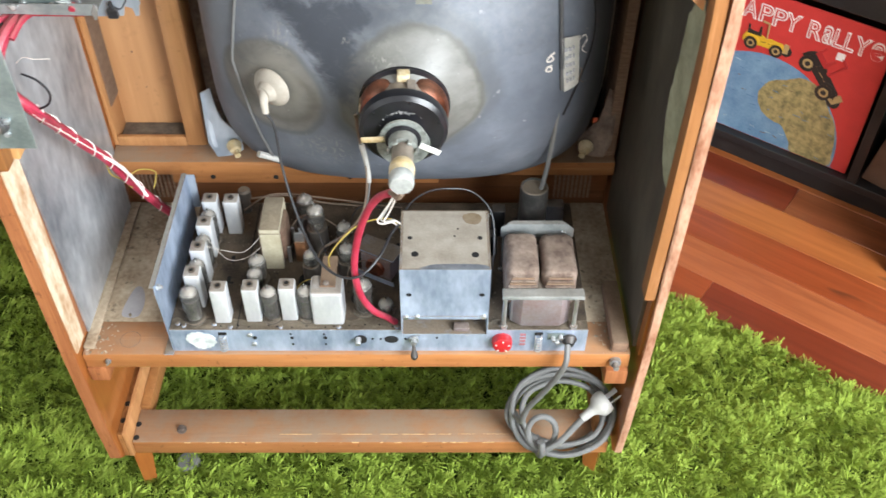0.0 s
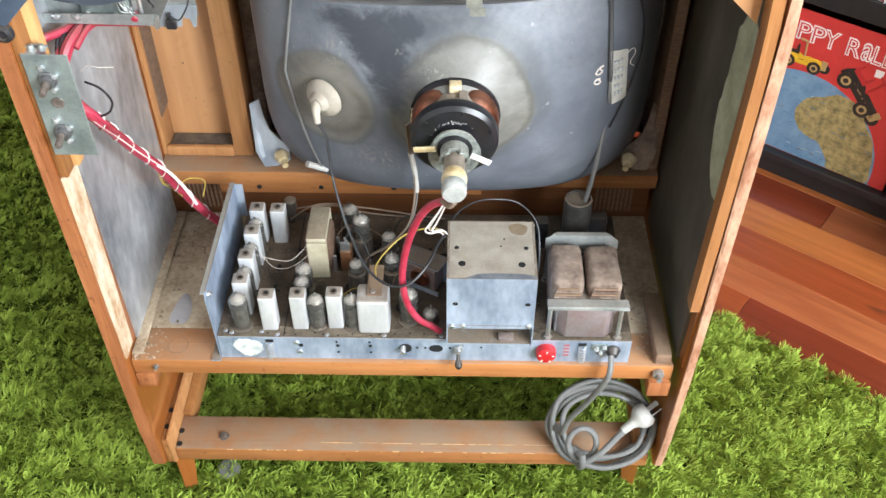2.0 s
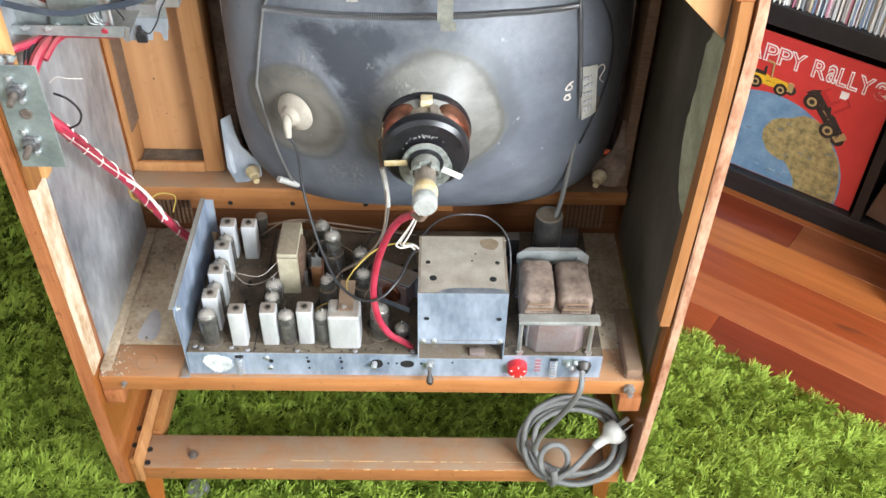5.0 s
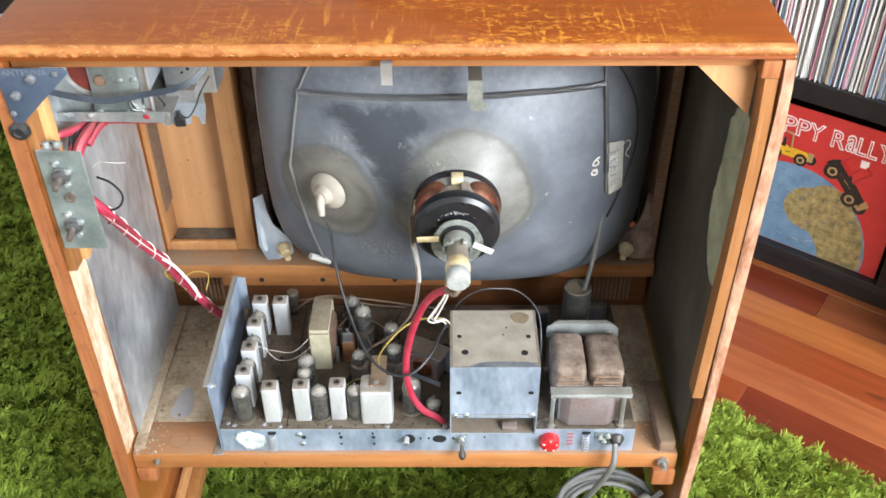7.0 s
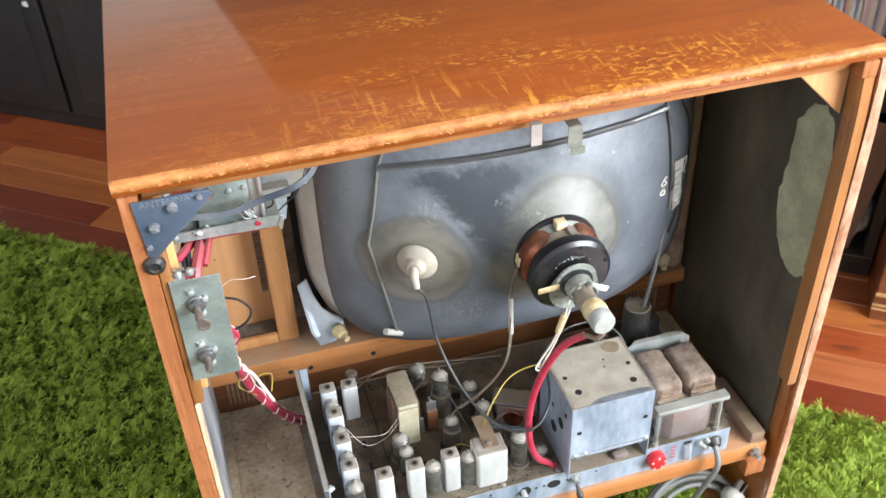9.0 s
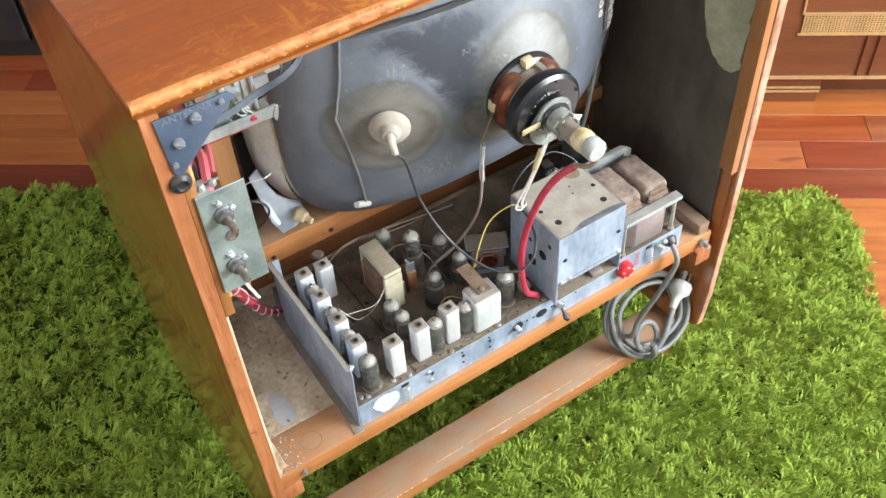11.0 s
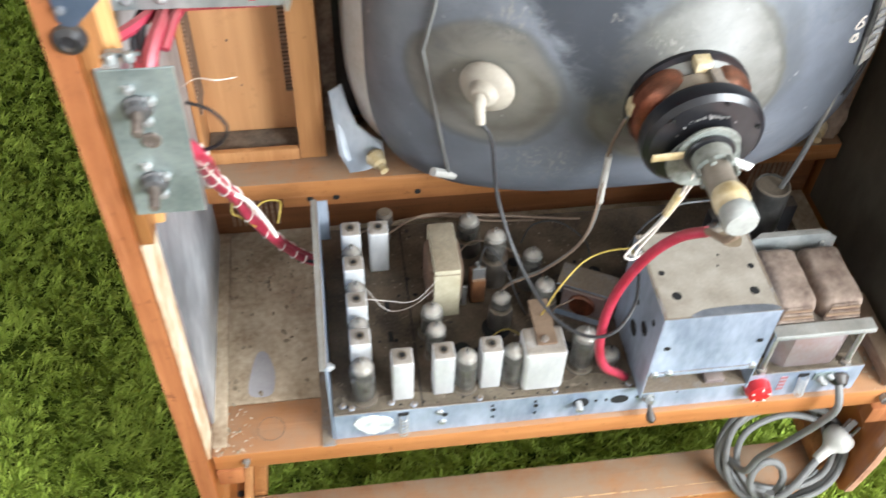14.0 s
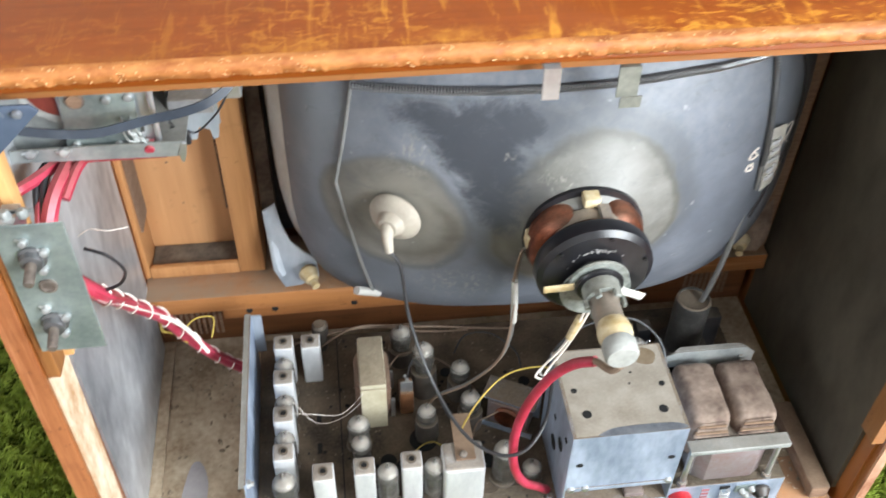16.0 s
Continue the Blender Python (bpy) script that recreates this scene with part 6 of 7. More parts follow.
for k in range(6):
    x, z = -0.2580 + 0.0018 * k, 0.7930 + rngt.uniform(-0.004, 0.006)
    part("solder_wire", sweep(spline([(x - 0.004, 0.0765, z + 0.006), (x, 0.0700, z + rngt.uniform(-0.002, 0.004)), (x + 0.003, 0.0690, z - 0.003), (-0.2460 + rngt.uniform(-0.002, 0.002), 0.0740, 0.7860)], 4), 0.0007, 5), M["zinc_dull"], tun)
for k in range(7):
    bmesh_blob = bmesh.new()
    bmesh.ops.create_icosphere(bmesh_blob, subdivisions=1, radius=rngt.uniform(0.0010, 0.0020), matrix=pose(-0.2570 + rngt.uniform(0, 0.014), 0.0755, 0.7880 + rngt.uniform(0, 0.014)))
    part("solder_blob", bmesh_blob, M["zinc_clean"], tun)
part("thin_lead", sweep(spline([(-0.2300, 0.0660, 0.8120), (-0.2285, 0.0720, 0.8000), (-0.2300, 0.0850, 0.7880), (-0.2340, 0.0950, 0.7800)], 6), 0.0008, 6), M["dark_wire"], tun)
part("thin_lead", sweep(spline([(-0.1900, 0.1200, 0.8000), (-0.2000, 0.1100, 0.7850), (-0.2120, 0.1280, 0.7600), (-0.2280, 0.1460, 0.7360), (-0.2370, 0.1480, 0.7400)], 6), 0.0008, 6), M["dark_wire"], tun)


def ribbon(path, w, t):
    """A flat lead: wide upright band along a path."""
    bm, rows = bmesh.new(), []
    for i, p in enumerate(path):
        d = (path[min(i + 1, len(path) - 1)] - path[max(i - 1, 0)]).normalized()
        n = d.cross(Vector((0, 0.35, 1))).normalized()
        s = n.cross(d).normalized()
        rows.append([bm.verts.new(p + s * a * w + n * b * t) for a, b in ((-1, -1), (1, -1), (1, 1), (-1, 1))])
    for a, b in zip(rows, rows[1:]):
        for k in range(4):
            bm.faces.new((a[k], a[(k + 1) % 4], b[(k + 1) % 4], b[k]))
    bm.faces.new(rows[0][::-1]), bm.faces.new(rows[-1])
    return bm


part("twin_lead", ribbon(spline([Vector(p) for p in ((-0.338, 0.044, 0.829), (-0.326, 0.046, 0.824), (-0.312, 0.048, 0.8185), (-0.298, 0.050, 0.814), (-0.284, 0.053, 0.810), (-0.269, 0.056, 0.808), (-0.253, 0.060, 0.809), (-0.237, 0.063, 0.811), (-0.220, 0.064, 0.8135), (-0.204, 0.067, 0.817), (-0.190, 0.074, 0.823), (-0.180, 0.084, 0.836), (-0.176, 0.100, 0.862))], 6), 0.0029, 0.0009), surface("blue_grey_lead", (0.012, 0.017, 0.027), (0.030, 0.041, 0.060), 0.4, 0, 40), tun, "flat blue-grey aerial lead")

# ---- aerial plate ----
ant = thing("aerial_plate", (-0.315, 0, 0.84), "dark blue-grey aerial socket plate screwed to the cabinet", "plate")
part("plate", prism([(-0.3435, 0.8735), (-0.283, 0.8735), (-0.279, 0.869), (-0.332, 0.818), (-0.3375, 0.8175), (-0.3405, 0.822)], "y", -0.0045, -0.0027, 0.0006), M["blue_plate"], ant)
for x, z, r in ((-0.313, 0.8635, 0.0048), (-0.330, 0.8475, 0.0048), (-0.3375, 0.829, 0.0028), (-0.2905, 0.8685, 0.0028)):
    bm = bmesh.new()
    screw(bm, (x, -0.0045, z), (0, -1, 0), r, r * 0.9)
    add_box(bm, x - r * 0.9, x + r * 0.9, -0.0045 - r * 1.0, -0.0045 - r * 0.8, z - 0.0006, z + 0.0006, Matrix.Translation((x, 0, z)) @ pose(0, 0, 0, 0, 30, 0) @ Matrix.Translation((-x, 0, -z)))
    part("screw", bm, M["blue_wipe"], ant)


def lettering(text, size, m, material, parent, name="lettering", depth=0.0002):
    cu = bpy.data.curves.new("text", "FONT")
    cu.body, cu.size, cu.extrude, cu.align_x = text, size, depth, "CENTER"
    ob = bpy.data.objects.new("text", cu)
    me = bpy.data.meshes.new_from_object(ob)
    bpy.data.objects.remove(ob)
    bpy.data.curves.remove(cu)
    bm = bmesh.new()
    bm.from_mesh(me)
    bpy.data.meshes.remove(me)
    bmesh.ops.transform(bm, matrix=m, verts=bm.verts[:])
    return part(name, bm, material, parent, "the word " + text.lower() + " in pale letters", 0)


lettering("ANTENNA", 0.0085, pose(-0.3175, -0.0047, 0.8662 + 0.0005, 90, 0, 0), M["faded_print"], ant)
bolt = lone("rubber_foot_bolt", lathe([(0.008, 0), (0.0095, 0.003), (0.0085, 0.007), (0.005, 0.009), (0.004, 0.007), (0, 0.007)], 20, along((-0.3375, 0.001, 0.81), (-0.3375, -1, 0.81))), M["black"], "dark round bolt head in the cabinet rail", "bolt")

# ---- control plate ----
ctl = thing("control_plate", (-0.31, 0, 0.73), "pale green zinc plate with two control spindles", "plate")
part("plate", box(-0.331, -0.288, -0.002, -0.0006, 0.672, 0.787, 0.0005, 1), M["green_plate"], ctl)
part("top_bracket", join(box(-0.331, -0.3165, -0.0004, 0.018, 0.7855, 0.787), box(-0.3178, -0.3165, 0.0, 0.018, 0.772, 0.7854)), M["zinc_clean"], ctl, "folded mounting ear", 0)
for x, z in ((-0.3125, 0.7605), (-0.3145, 0.7015)):
    p = part("potentiometer", lathe([(0.0088, 0), (0.0088, 0.002), (0.0072, 0.0028), (0.0066, 0.007), (0.0048, 0.0075)], 16, along((x, -0.002, z), (x, -1, z))), M["spring"], ctl, "hexagonal nut and bush")
    part("spindle", lathe([(0.0034, 0), (0.0034, 0.016), (0.0028, 0.0175), (0, 0.0175)], 12, along((x, -0.007, z), (x + 0.05, -1, z - 0.12))), M["old_steel"], p, "short tarnished spindle")
    part("pot_body", lathe([(0.012, 0), (0.012, 0.012), (0, 0.012)], 18, along((x, 0.0, z), (x, 1, z))), M["steel"], p)
    for dx, dz in ((-0.002, 0.013), (0.004, -0.011), (0.008, 0.004)):
        bm = bmesh.new()
        screw(bm, (x + dx, -0.002, z + dz), (0, -1, 0.3), 0.003, 0.005)
        rod((x + dx - 0.004, -0.003, z + dz + 0.003), (x + dx + 0.003, -0.006, z + dz + 0.001), 0.0008, 5, bm)
        part("solder_tag", bm, M["zinc_clean"], p)
for x, z in ((-0.322, 0.790), (-0.312, 0.7905)):
    part("wing_nut", join(lathe([(0.0035, 0), (0.0035, 0.004), (0.002, 0.006), (0, 0.006)], 8, along((x, 0.006, z - 0.003), (x, 0.002, z + 0.02))), box(x - 0.007, x + 0.006, 0.0055, 0.0065, z - 0.0005, z + 0.002)), M["zinc_dull"], ctl)
part("grommet", lathe([(0.0058, 0), (0.0058, 0.0014), (0.0042, 0.0018), (0.0040, 0.0004), (0, 0.0004)], 20, along((-0.310, -0.002, 0.735), (-0.310, -1, 0.735))), M["old_steel"], ctl, "tarnished round bush")

# ---- wiring loom and leads ----
LOOM = spline([(-0.306, 0.080, 0.770), (-0.311, 0.036, 0.758), (-0.307, 0.018, 0.730), (-0.291, 0.022, 0.700), (-0.295, 0.065, 0.648), (-0.297, 0.110, 0.590), (-0.291, 0.148, 0.535), (-0.284, 0.174, 0.482), (-0.267, 0.190, 0.432), (-0.253, 0.206, 0.394), (-0.241, 0.214, 0.372), (-0.2265, 0.2165, 0.362)], 8)
loom = thing("wiring_loom", (-0.27, 0.11, 0.40), "red cable loom laced with white cord", "cable")
part("red_sleeve", sweep(LOOM[14:], 0.0058, 12), M["red_wire"], loom)
for k, (mat, ph) in enumerate((("dark_wire", 0.6), ("red_wire", 2.2), ("lace", 3.7), ("red_wire", 5.1))):
    wp = [p + Vector((0.0062 * math.cos(ph + i * 0.05), 0.0045 * math.sin(ph + i * 0.05), 0.004 * math.sin(ph))) for i, p in enumerate(LOOM)]
    part("loom_wire", sweep(wp, 0.0022 if mat != "lace" else 0.0008, 6), M[mat], loom)
part("lacing", sweep(coil_points(LOOM[24:], 0.0066, 11, 14), 0.0008, 5), M["lace"], loom, "white waxed lacing cord")
for pts, mat, r in ((((-0.3345, 0.036, 0.774), (-0.326, 0.040, 0.778), (-0.318, 0.052, 0.776), (-0.308, 0.076, 0.770)), "red_wire", 0.0042), (((-0.300, 0.082, 0.768), (-0.302, 0.060, 0.772), (-0.308, 0.042, 0.764), (-0.313, 0.028, 0.745), (-0.314, 0.022, 0.715)), "red_wire", 0.0052), (((-0.290, 0.082, 0.770), (-0.294, 0.064, 0.772), (-0.300, 0.046, 0.764)), "red_wire", 0.0034), (((-0.311, 0.080, 0.768), (-0.3125, 0.056, 0.772), (-0.3125, 0.036, 0.758), (-0.309, 0.022, 0.742)), "dark_wire", 0.0026), (((-0.316, 0.080, 0.768), (-0.3175, 0.056, 0.772), (-0.3170, 0.038, 0.758), (-0.313, 0.024, 0.742)), "dark_wire", 0.0022), (((-0.290, 0.022, 0.742), (-0.276, 0.018, 0.738), (-0.268, 0.018, 0.724), (-0.274, 0.022, 0.708), (-0.286, 0.024, 0.700)), "dark_wire", 0.0012), (((-0.29, 0.02, 0.755), (-0.280, 0.016, 0.764), (-0.268, 0.012, 0.765), (-0.258, 0.02, 0.760)), "lace", 0.0003), (((-0.291, 0.145, 0.535), (-0.298, 0.162, 0.500), (-0.293, 0.178, 0.476), (-0.280, 0.170, 0.470)), "yellow_wire", 0.0010), (((-0.283, 0.170, 0.486), (-0.272, 0.186, 0.486), (-0.258, 0.200, 0.470), (-0.262, 0.192, 0.450)), "yellow_wire", 0.0008), (((-0.293, 0.135, 0.553), (-0.280, 0.145, 0.530), (-0.272, 0.160, 0.495), (-0.262, 0.164, 0.462)), "lace", 0.0020)):
    part("loose_wire", sweep(spline(pts, 7), r, 7), M[mat], loom)


def lead(name, pts, r, mat, label, per=9, seg=8):
    path = spline(pts, per)
    return lone(name, sweep(path, r, seg), M[mat], label, "cable", base=path[-1])


lead("anode_lead", [CAP + capn * 0.019 + Vector((0.003, -0.002, -0.018)), (-0.080, 0.108, 0.615), (-0.074, 0.092, 0.565), (-0.058, 0.062, 0.518), (-0.036, 0.026, 0.492), (-0.010, 0.006, 0.484), (0.014, 0.004, 0.488), (0.034, 0.022, 0.500), (0.046, 0.055, 0.503), (0.055, 0.085, 0.49)], 0.0016, "dark_wire", "thin dark high-voltage lead to the anode cap")
lead("red_base_lead", [(0.052, -0.018, 0.630), (0.040, -0.008, 0.616), (0.028, 0.001, 0.592), (0.017, 0.008, 0.558), (0.009, 0.012, 0.520), (0.006, 0.012, 0.485), (0.010, 0.014, 0.446), (0.022, 0.020, 0.412), (0.038, 0.026, 0.392), (0.048, 0.030, CT)], 0.0041, "red_wire", "thick red sleeved cable from the tube base", 9, 12)
lead("dark_base_lead", [(0.064, -0.036, 0.645), (0.059, -0.032, 0.636), (0.052, -0.019, 0.631), (0.044, -0.011, 0.622)], 0.0028, "brown_wire", "dark leads entering a red sleeve", 6)
for k, (o, mat) in enumerate((((0, 0, 0), "brown_wire"), ((0.003, 0.002, 0.002), "grey_cord"), ((0.0015, 0.003, -0.001), "brown_wire"))):
    o = Vector(o)
    lead("yoke_lead", [Vector((0.012, 0.075, 0.655)) + o, Vector((0.013, 0.095, 0.605)) + o, Vector((0.018, 0.106, 0.55)) + o, Vector((0.010, 0.105, 0.49)) + o, Vector((-0.018, 0.115, 0.44)) + o, Vector((-0.046, 0.130, 0.404)) + o, Vector((-0.055, 0.135, CT))], 0.0011, mat, "thin dusty yoke lead")
lone("yoke_lead_sleeve", sweep(spline([(0.0145, 0.097, 0.600), (0.0185, 0.107, 0.560), (0.0195, 0.108, 0.535)], 5), 0.0030, 10), M["plug"], "pale plastic sleeve on the yoke leads", "sleeve")
for k in range(3):
    o = Vector((0.002 * k, 0.003 * (k % 2), 0.001 * k))
    lead("white_lead", [Vector((0.060, 0.036, 0.640)) + o, Vector((0.058, 0.046, 0.600)) + o, Vector((0.050, 0.054, 0.560)) + o, Vector((0.036 + 0.002 * k, 0.058, 0.530)) + o, Vector((0.031 + 0.002 * k, 0.056, 0.521)) + o, Vector((0.037, 0.054, 0.519)) + o, Vector((0.047, 0.064, 0.512)) + o, Vector((0.053, 0.085, 0.485)) + o], 0.0010, "plug" if k % 2 else "lace", "pale looped lead from the yoke")
lone("yoke_lead_sleeve", sweep([(0.0585, 0.0475, 0.604), (0.0535, 0.0515, 0.575)], 0.0032, 10), M["cream"], "yellowed sleeve on the pale leads", "sleeve")
lead("yellow_lead", [(-0.030, 0.066, 0.437), (-0.028, 0.058, 0.462), (-0.016, 0.066, 0.478), (0.004, 0.078, 0.492), (0.024, 0.082, 0.499), (0.045, 0.080, 0.502), (0.054, 0.090, 0.480)], 0.0009, "yellow_wire", "thin yellow lead rising from the can")
lead("loop_lead", [(0.052, 0.105, 0.47), (0.066, 0.108, 0.500), (0.088, 0.112, 0.516), (0.112, 0.115, 0.518), (0.140, 0.120, 0.508), (0.162, 0.105, 0.490), (0.166, 0.080, 0.460), (0.164, 0.07, 0.42), (0.165, 0.07, CT)], 0.0011, "dark_wire", "thin black looping wire")
lead("back_lead", [(-0.20, 0.225, 0.385), (-0.15, 0.228, 0.40), (-0.10, 0.228, 0.405), (-0.05, 0.225, 0.395), (0.0, 0.23, 0.385)], 0.0012, "brown_wire", "dusty brown wire along the deck")
lead("back_lead", [(-0.16, 0.222, 0.385), (-0.12, 0.225, 0.41), (-0.06, 0.222, 0.408), (0.02, 0.226, 0.39), (0.05, 0.23, 0.382)], 0.0012, "brown_wire", "dusty brown wire along the deck")
lead("deck_wire", [(-0.074, 0.142, 0.424), (-0.066, 0.150, 0.440), (-0.050, 0.135, 0.425), (-0.040, 0.120, 0.400), (-0.030, 0.112, CT)], 0.0008, "dark_wire", "thin black wire looping over the deck", 6, 6)
lead("deck_wire", [(-0.090, 0.176, 0.400), (-0.076, 0.182, 0.412), (-0.050, 0.185, 0.404), (-0.022, 0.172, 0.392), (0.000, 0.150, CT)], 0.0009, "brown_wire", "dusty brown wire looping over the deck", 6, 6)
lead("deck_wire", [(-0.082, 0.070, CT), (-0.070, 0.078, 0.394), (-0.055, 0.082, 0.398), (-0.040, 0.075, 0.392), (-0.024, 0.070, CT)], 0.0007, "yellow_wire", "thin yellow wire looping over the deck", 6, 6)
lead("deck_wire", [(0.010, 0.098, 0.415), (0.000, 0.090, 0.420), (-0.010, 0.094, 0.405), (-0.016, 0.090, CT)], 0.0008, "brown_wire", "dusty brown wire looping over the deck", 6, 6)
lead("deck_wire", [(-0.018, 0.205, CT), (-0.006, 0.210, 0.400), (0.020, 0.205, 0.406), (0.045, 0.190, 0.392), (0.050, 0.178, CT)], 0.0010, "dark_wire", "thin black wire looping over the deck", 6, 6)
lead("cobweb_thread", [(-0.118, 0.115, 0.440), (-0.140, 0.108, 0.420), (-0.165, 0.112, 0.418), (-0.186, 0.104, 0.434)], 0.0003, "lace", "fine stray thread over the cans", 6, 4)
lead("cobweb_thread", [(-0.185, 0.12, 0.43), (-0.165, 0.115, 0.40), (-0.14, 0.118, 0.40), (-0.115, 0.125, 0.42)], 0.0003, "lace", "fine stray thread over the cans", 6, 4)

# ---- mains cord ----
cord = thing("mains_cord", (0.26, 0.04, 0.136), "coiled grey mains cord with a pale plug", "cord")
c0, e1, e2 = Vector((0.268, 0.046, 0.172)), Vector((1, 0, 0)), Vector((0, 0.60, 0.80))
loop = [(0.256, 0.010, 0.362), (0.254, -0.006, 0.345), (0.247, -0.004, 0.315), (0.232, 0.004, 0.268), (0.217, 0.012, 0.225), (0.211, 0.016, 0.190)]
rng = random.Random(4)
for k in range(46):
    a = math.pi * 1.02 + k * math.tau / 8
    r1, r2 = 0.064 + 0.008 * math.sin(k * 0.21) + rng.uniform(-0.003, 0.003), 0.054 + 0.008 * math.cos(k * 0.17) + rng.uniform(-0.003, 0.003)
    nrm = e1.cross(e2)
    loop.append(c0 + e1 * math.cos(a) * r1 + e2 * math.sin(a) * r2 + nrm * (0.013 * math.sin(k * 0.37)))
part("flex", sweep(spline(loop, 8), 0.0038, 10), M["grey_cord"], cord, "grey rubber flex")
tie = [Vector((0.240, 0.012, 0.172)) + Vector((math.cos(a) * 0.019, math.sin(a) * 0.010, math.sin(a) * 0.021)) for a in [k * math.tau / 12 for k in range(13)]]
part("flex_loop", sweep(spline(tie, 4), 0.0042, 10), M["grey_cord"], cord, "small loop tied round the coil")
part("flex_tie", sweep(spline([(0.238, -0.004, 0.172), (0.240, -0.008, 0.152), (0.238, 0.004, 0.132), (0.236, 0.03, 0.136)], 5), 0.0048, 10), M["grey_cord"], cord)
part("flex_tail", sweep(spline([(0.238, -0.006, 0.150), (0.262, -0.002, 0.168), (0.285, 0.012, 0.188), (0.297, 0.020, 0.196)], 6), 0.0044, 10), M["grey_cord"], cord)
pm = along((0.292, 0.018, 0.194), (0.326, 0.036, 0.212))
plug = part("plug", lathe([(0.0050, 0), (0.0058, 0.002), (0.0066, 0.016), (0.0090, 0.021), (0.0142, 0.026), (0.0165, 0.031), (0.0165, 0.039), (0.0142, 0.043), (0, 0.043)], 24, pm), M["plug"], cord, "pale round moulded plug")
for k in range(3):
    m = pm @ pose(0, 0, 0, 0, 0, 90 + k * 120)
    part("pin", box(0.006, 0.0075, -0.003, 0.003, 0.043, 0.060, 0, 1, m), M["zinc_clean"], plug)


# ---- floorboards: pieces of the floor ----
def plank_mesh(length, width, material):
    bm = box(-length / 2, length / 2, -width / 2, width / 2, -0.006, 0.0, 0)
    top = [e for e in bm.edges if all(v.co.z > -0.001 for v in e.verts)]
    bmesh.ops.bevel(bm, geom=top, offset=0.0008, segments=1, profile=0.5, affect="EDGES")
    return as_mesh("plank", bm, material, 0)


def lay_plank(u0, u1, v, tone):
    ob = new("plank", plank_mesh(u1 - u0 - 0.0006, 0.0834, TONES[tone]))
    ob.matrix_world = RM @ pose((u0 + u1) / 2, v, 0.0)
    ob.parent = floor


# courses beside the rug, each from its seams: (end along the wall, tone)
COURSES = {
    7: ((-2.30, "red"), (-1.50, "dark"), (-0.45, "dark"), (0.224, "red"), (1.15, "dark"), (2.30, "brown")),
    8: ((-2.00, "red"), (-1.265, "dark"), (-0.20, "orange"), (0.580, "salmon"), (1.45, "dark"), (2.30, "red")),
    9: ((-1.90, "brown"), (-0.60, "orange"), (0.724, "red"), (1.60, "brown"), (2.30, "salmon")),
    10: ((-1.70, "red"), (-0.70, "orange"), (0.95, "orange"), (1.75, "salmon"), (2.30, "dark")),
    11: ((-1.13, "red"), (-1.02, "dark"), (-0.30, "brown"), (0.250, "dark"), (1.30, "brown"), (2.30, "orange")),
    12: ((-1.80, "dark"), (-0.80, "red"), (0.55, "orange"), (1.50, "red"), (2.30, "brown")),
}
rngp = random.Random(14)
for row in range(-8, 17):
    v = 0.752 + 0.084 * (row - 8)
    if v > 1.44:
        break
    start = -2.95
    if row in COURSES:
        for end, tone in COURSES[row]:
            lay_plank(start, end, v, tone)
            start = end
        continue
    start += rngp.uniform(0, 0.4)
    while start < 2.2:
        end = start + rngp.choice((0.5, 0.8, 0.9, 1.2))
        if not (start > -1.45 and end < 0.55 and v < 0.50):
            lay_plank(start, end, v, rngp.choice(("dark", "red", "red", "orange", "brown", "salmon")))
        start = end


def room_thing(name, u, v, z, label, category, group=""):
    return thing(name, uv(u, v, z), label, category, group, "", ROOM)


# ---- black record shelving ----
bk = room_thing("record_shelf", 0.0, 1.05, 0.0, "black wooden shelving full of record sleeves", "shelf")
part("plinth", box(-0.45, 0.455, 0.012, 0.35, 0.0, 0.040, 0.001, 1), M["bookcase"], bk)
part("bottom_board", box(-0.45, 0.455, 0.0, 0.36, 0.0404, 0.056, 0.001, 1), M["bookcase"], bk)
part("middle_board", box(-0.45, 0.455, 0.0, 0.36, 0.388, 0.428, 0.001, 1), M["bookcase"], bk)
part("top_board", box(-0.45, 0.455, 0.0, 0.36, 0.79, 0.815, 0.001, 1), M["bookcase"], bk)
for u0 in (-0.45, -0.06, 0.324, 0.437):
    part("upright", box(u0, u0 + 0.018, 0.003, 0.358, 0.0564, 0.3876), M["bookcase"], bk)
for u0 in (-0.45, 0.437):
    part("upright", box(u0, u0 + 0.018, 0.003, 0.358, 0.4284, 0.7896), M["bookcase"], bk)
part("back_board", box(-0.45, 0.455, 0.3605, 0.365, 0.0, 0.815), M["bookcase"], bk)

# record cover standing in the lower bay
cov = room_thing("record_cover", 0.16, 1.068, 0.057, "red record cover with a globe and vintage cars", "record cover")
flat = {n: plain(n, c, 0.35, 0, 0.08) for n, c in dict(cover_red=(0.54, 0.045, 0.04), sea_blue=(0.14, 0.27, 0.40), sea_dark=(0.08, 0.17, 0.28), land_ochre=(0.42, 0.30, 0.07), car_yellow=(0.66, 0.40, 0.03), car_black=(0.03, 0.025, 0.022), car_red=(0.42, 0.03, 0.03), cover_white=(0.75, 0.72, 0.68), hub_tan=(0.40, 0.28, 0.12), map_brown=(0.16, 0.11, 0.05), map_pale=(0.36, 0.46, 0.50)).items()}
flat["sea_blue"] = surface("printed_sea", (0.085, 0.18, 0.30), (0.20, 0.33, 0.45), 0.35, 0, 25, bumps=0)
flat["land_ochre"] = surface("printed_land", (0.11, 0.105, 0.045), (0.47, 0.36, 0.16), 0.35, 0, 70, bumps=0, fine=420)
CU, CZ = 0.16, 0.057
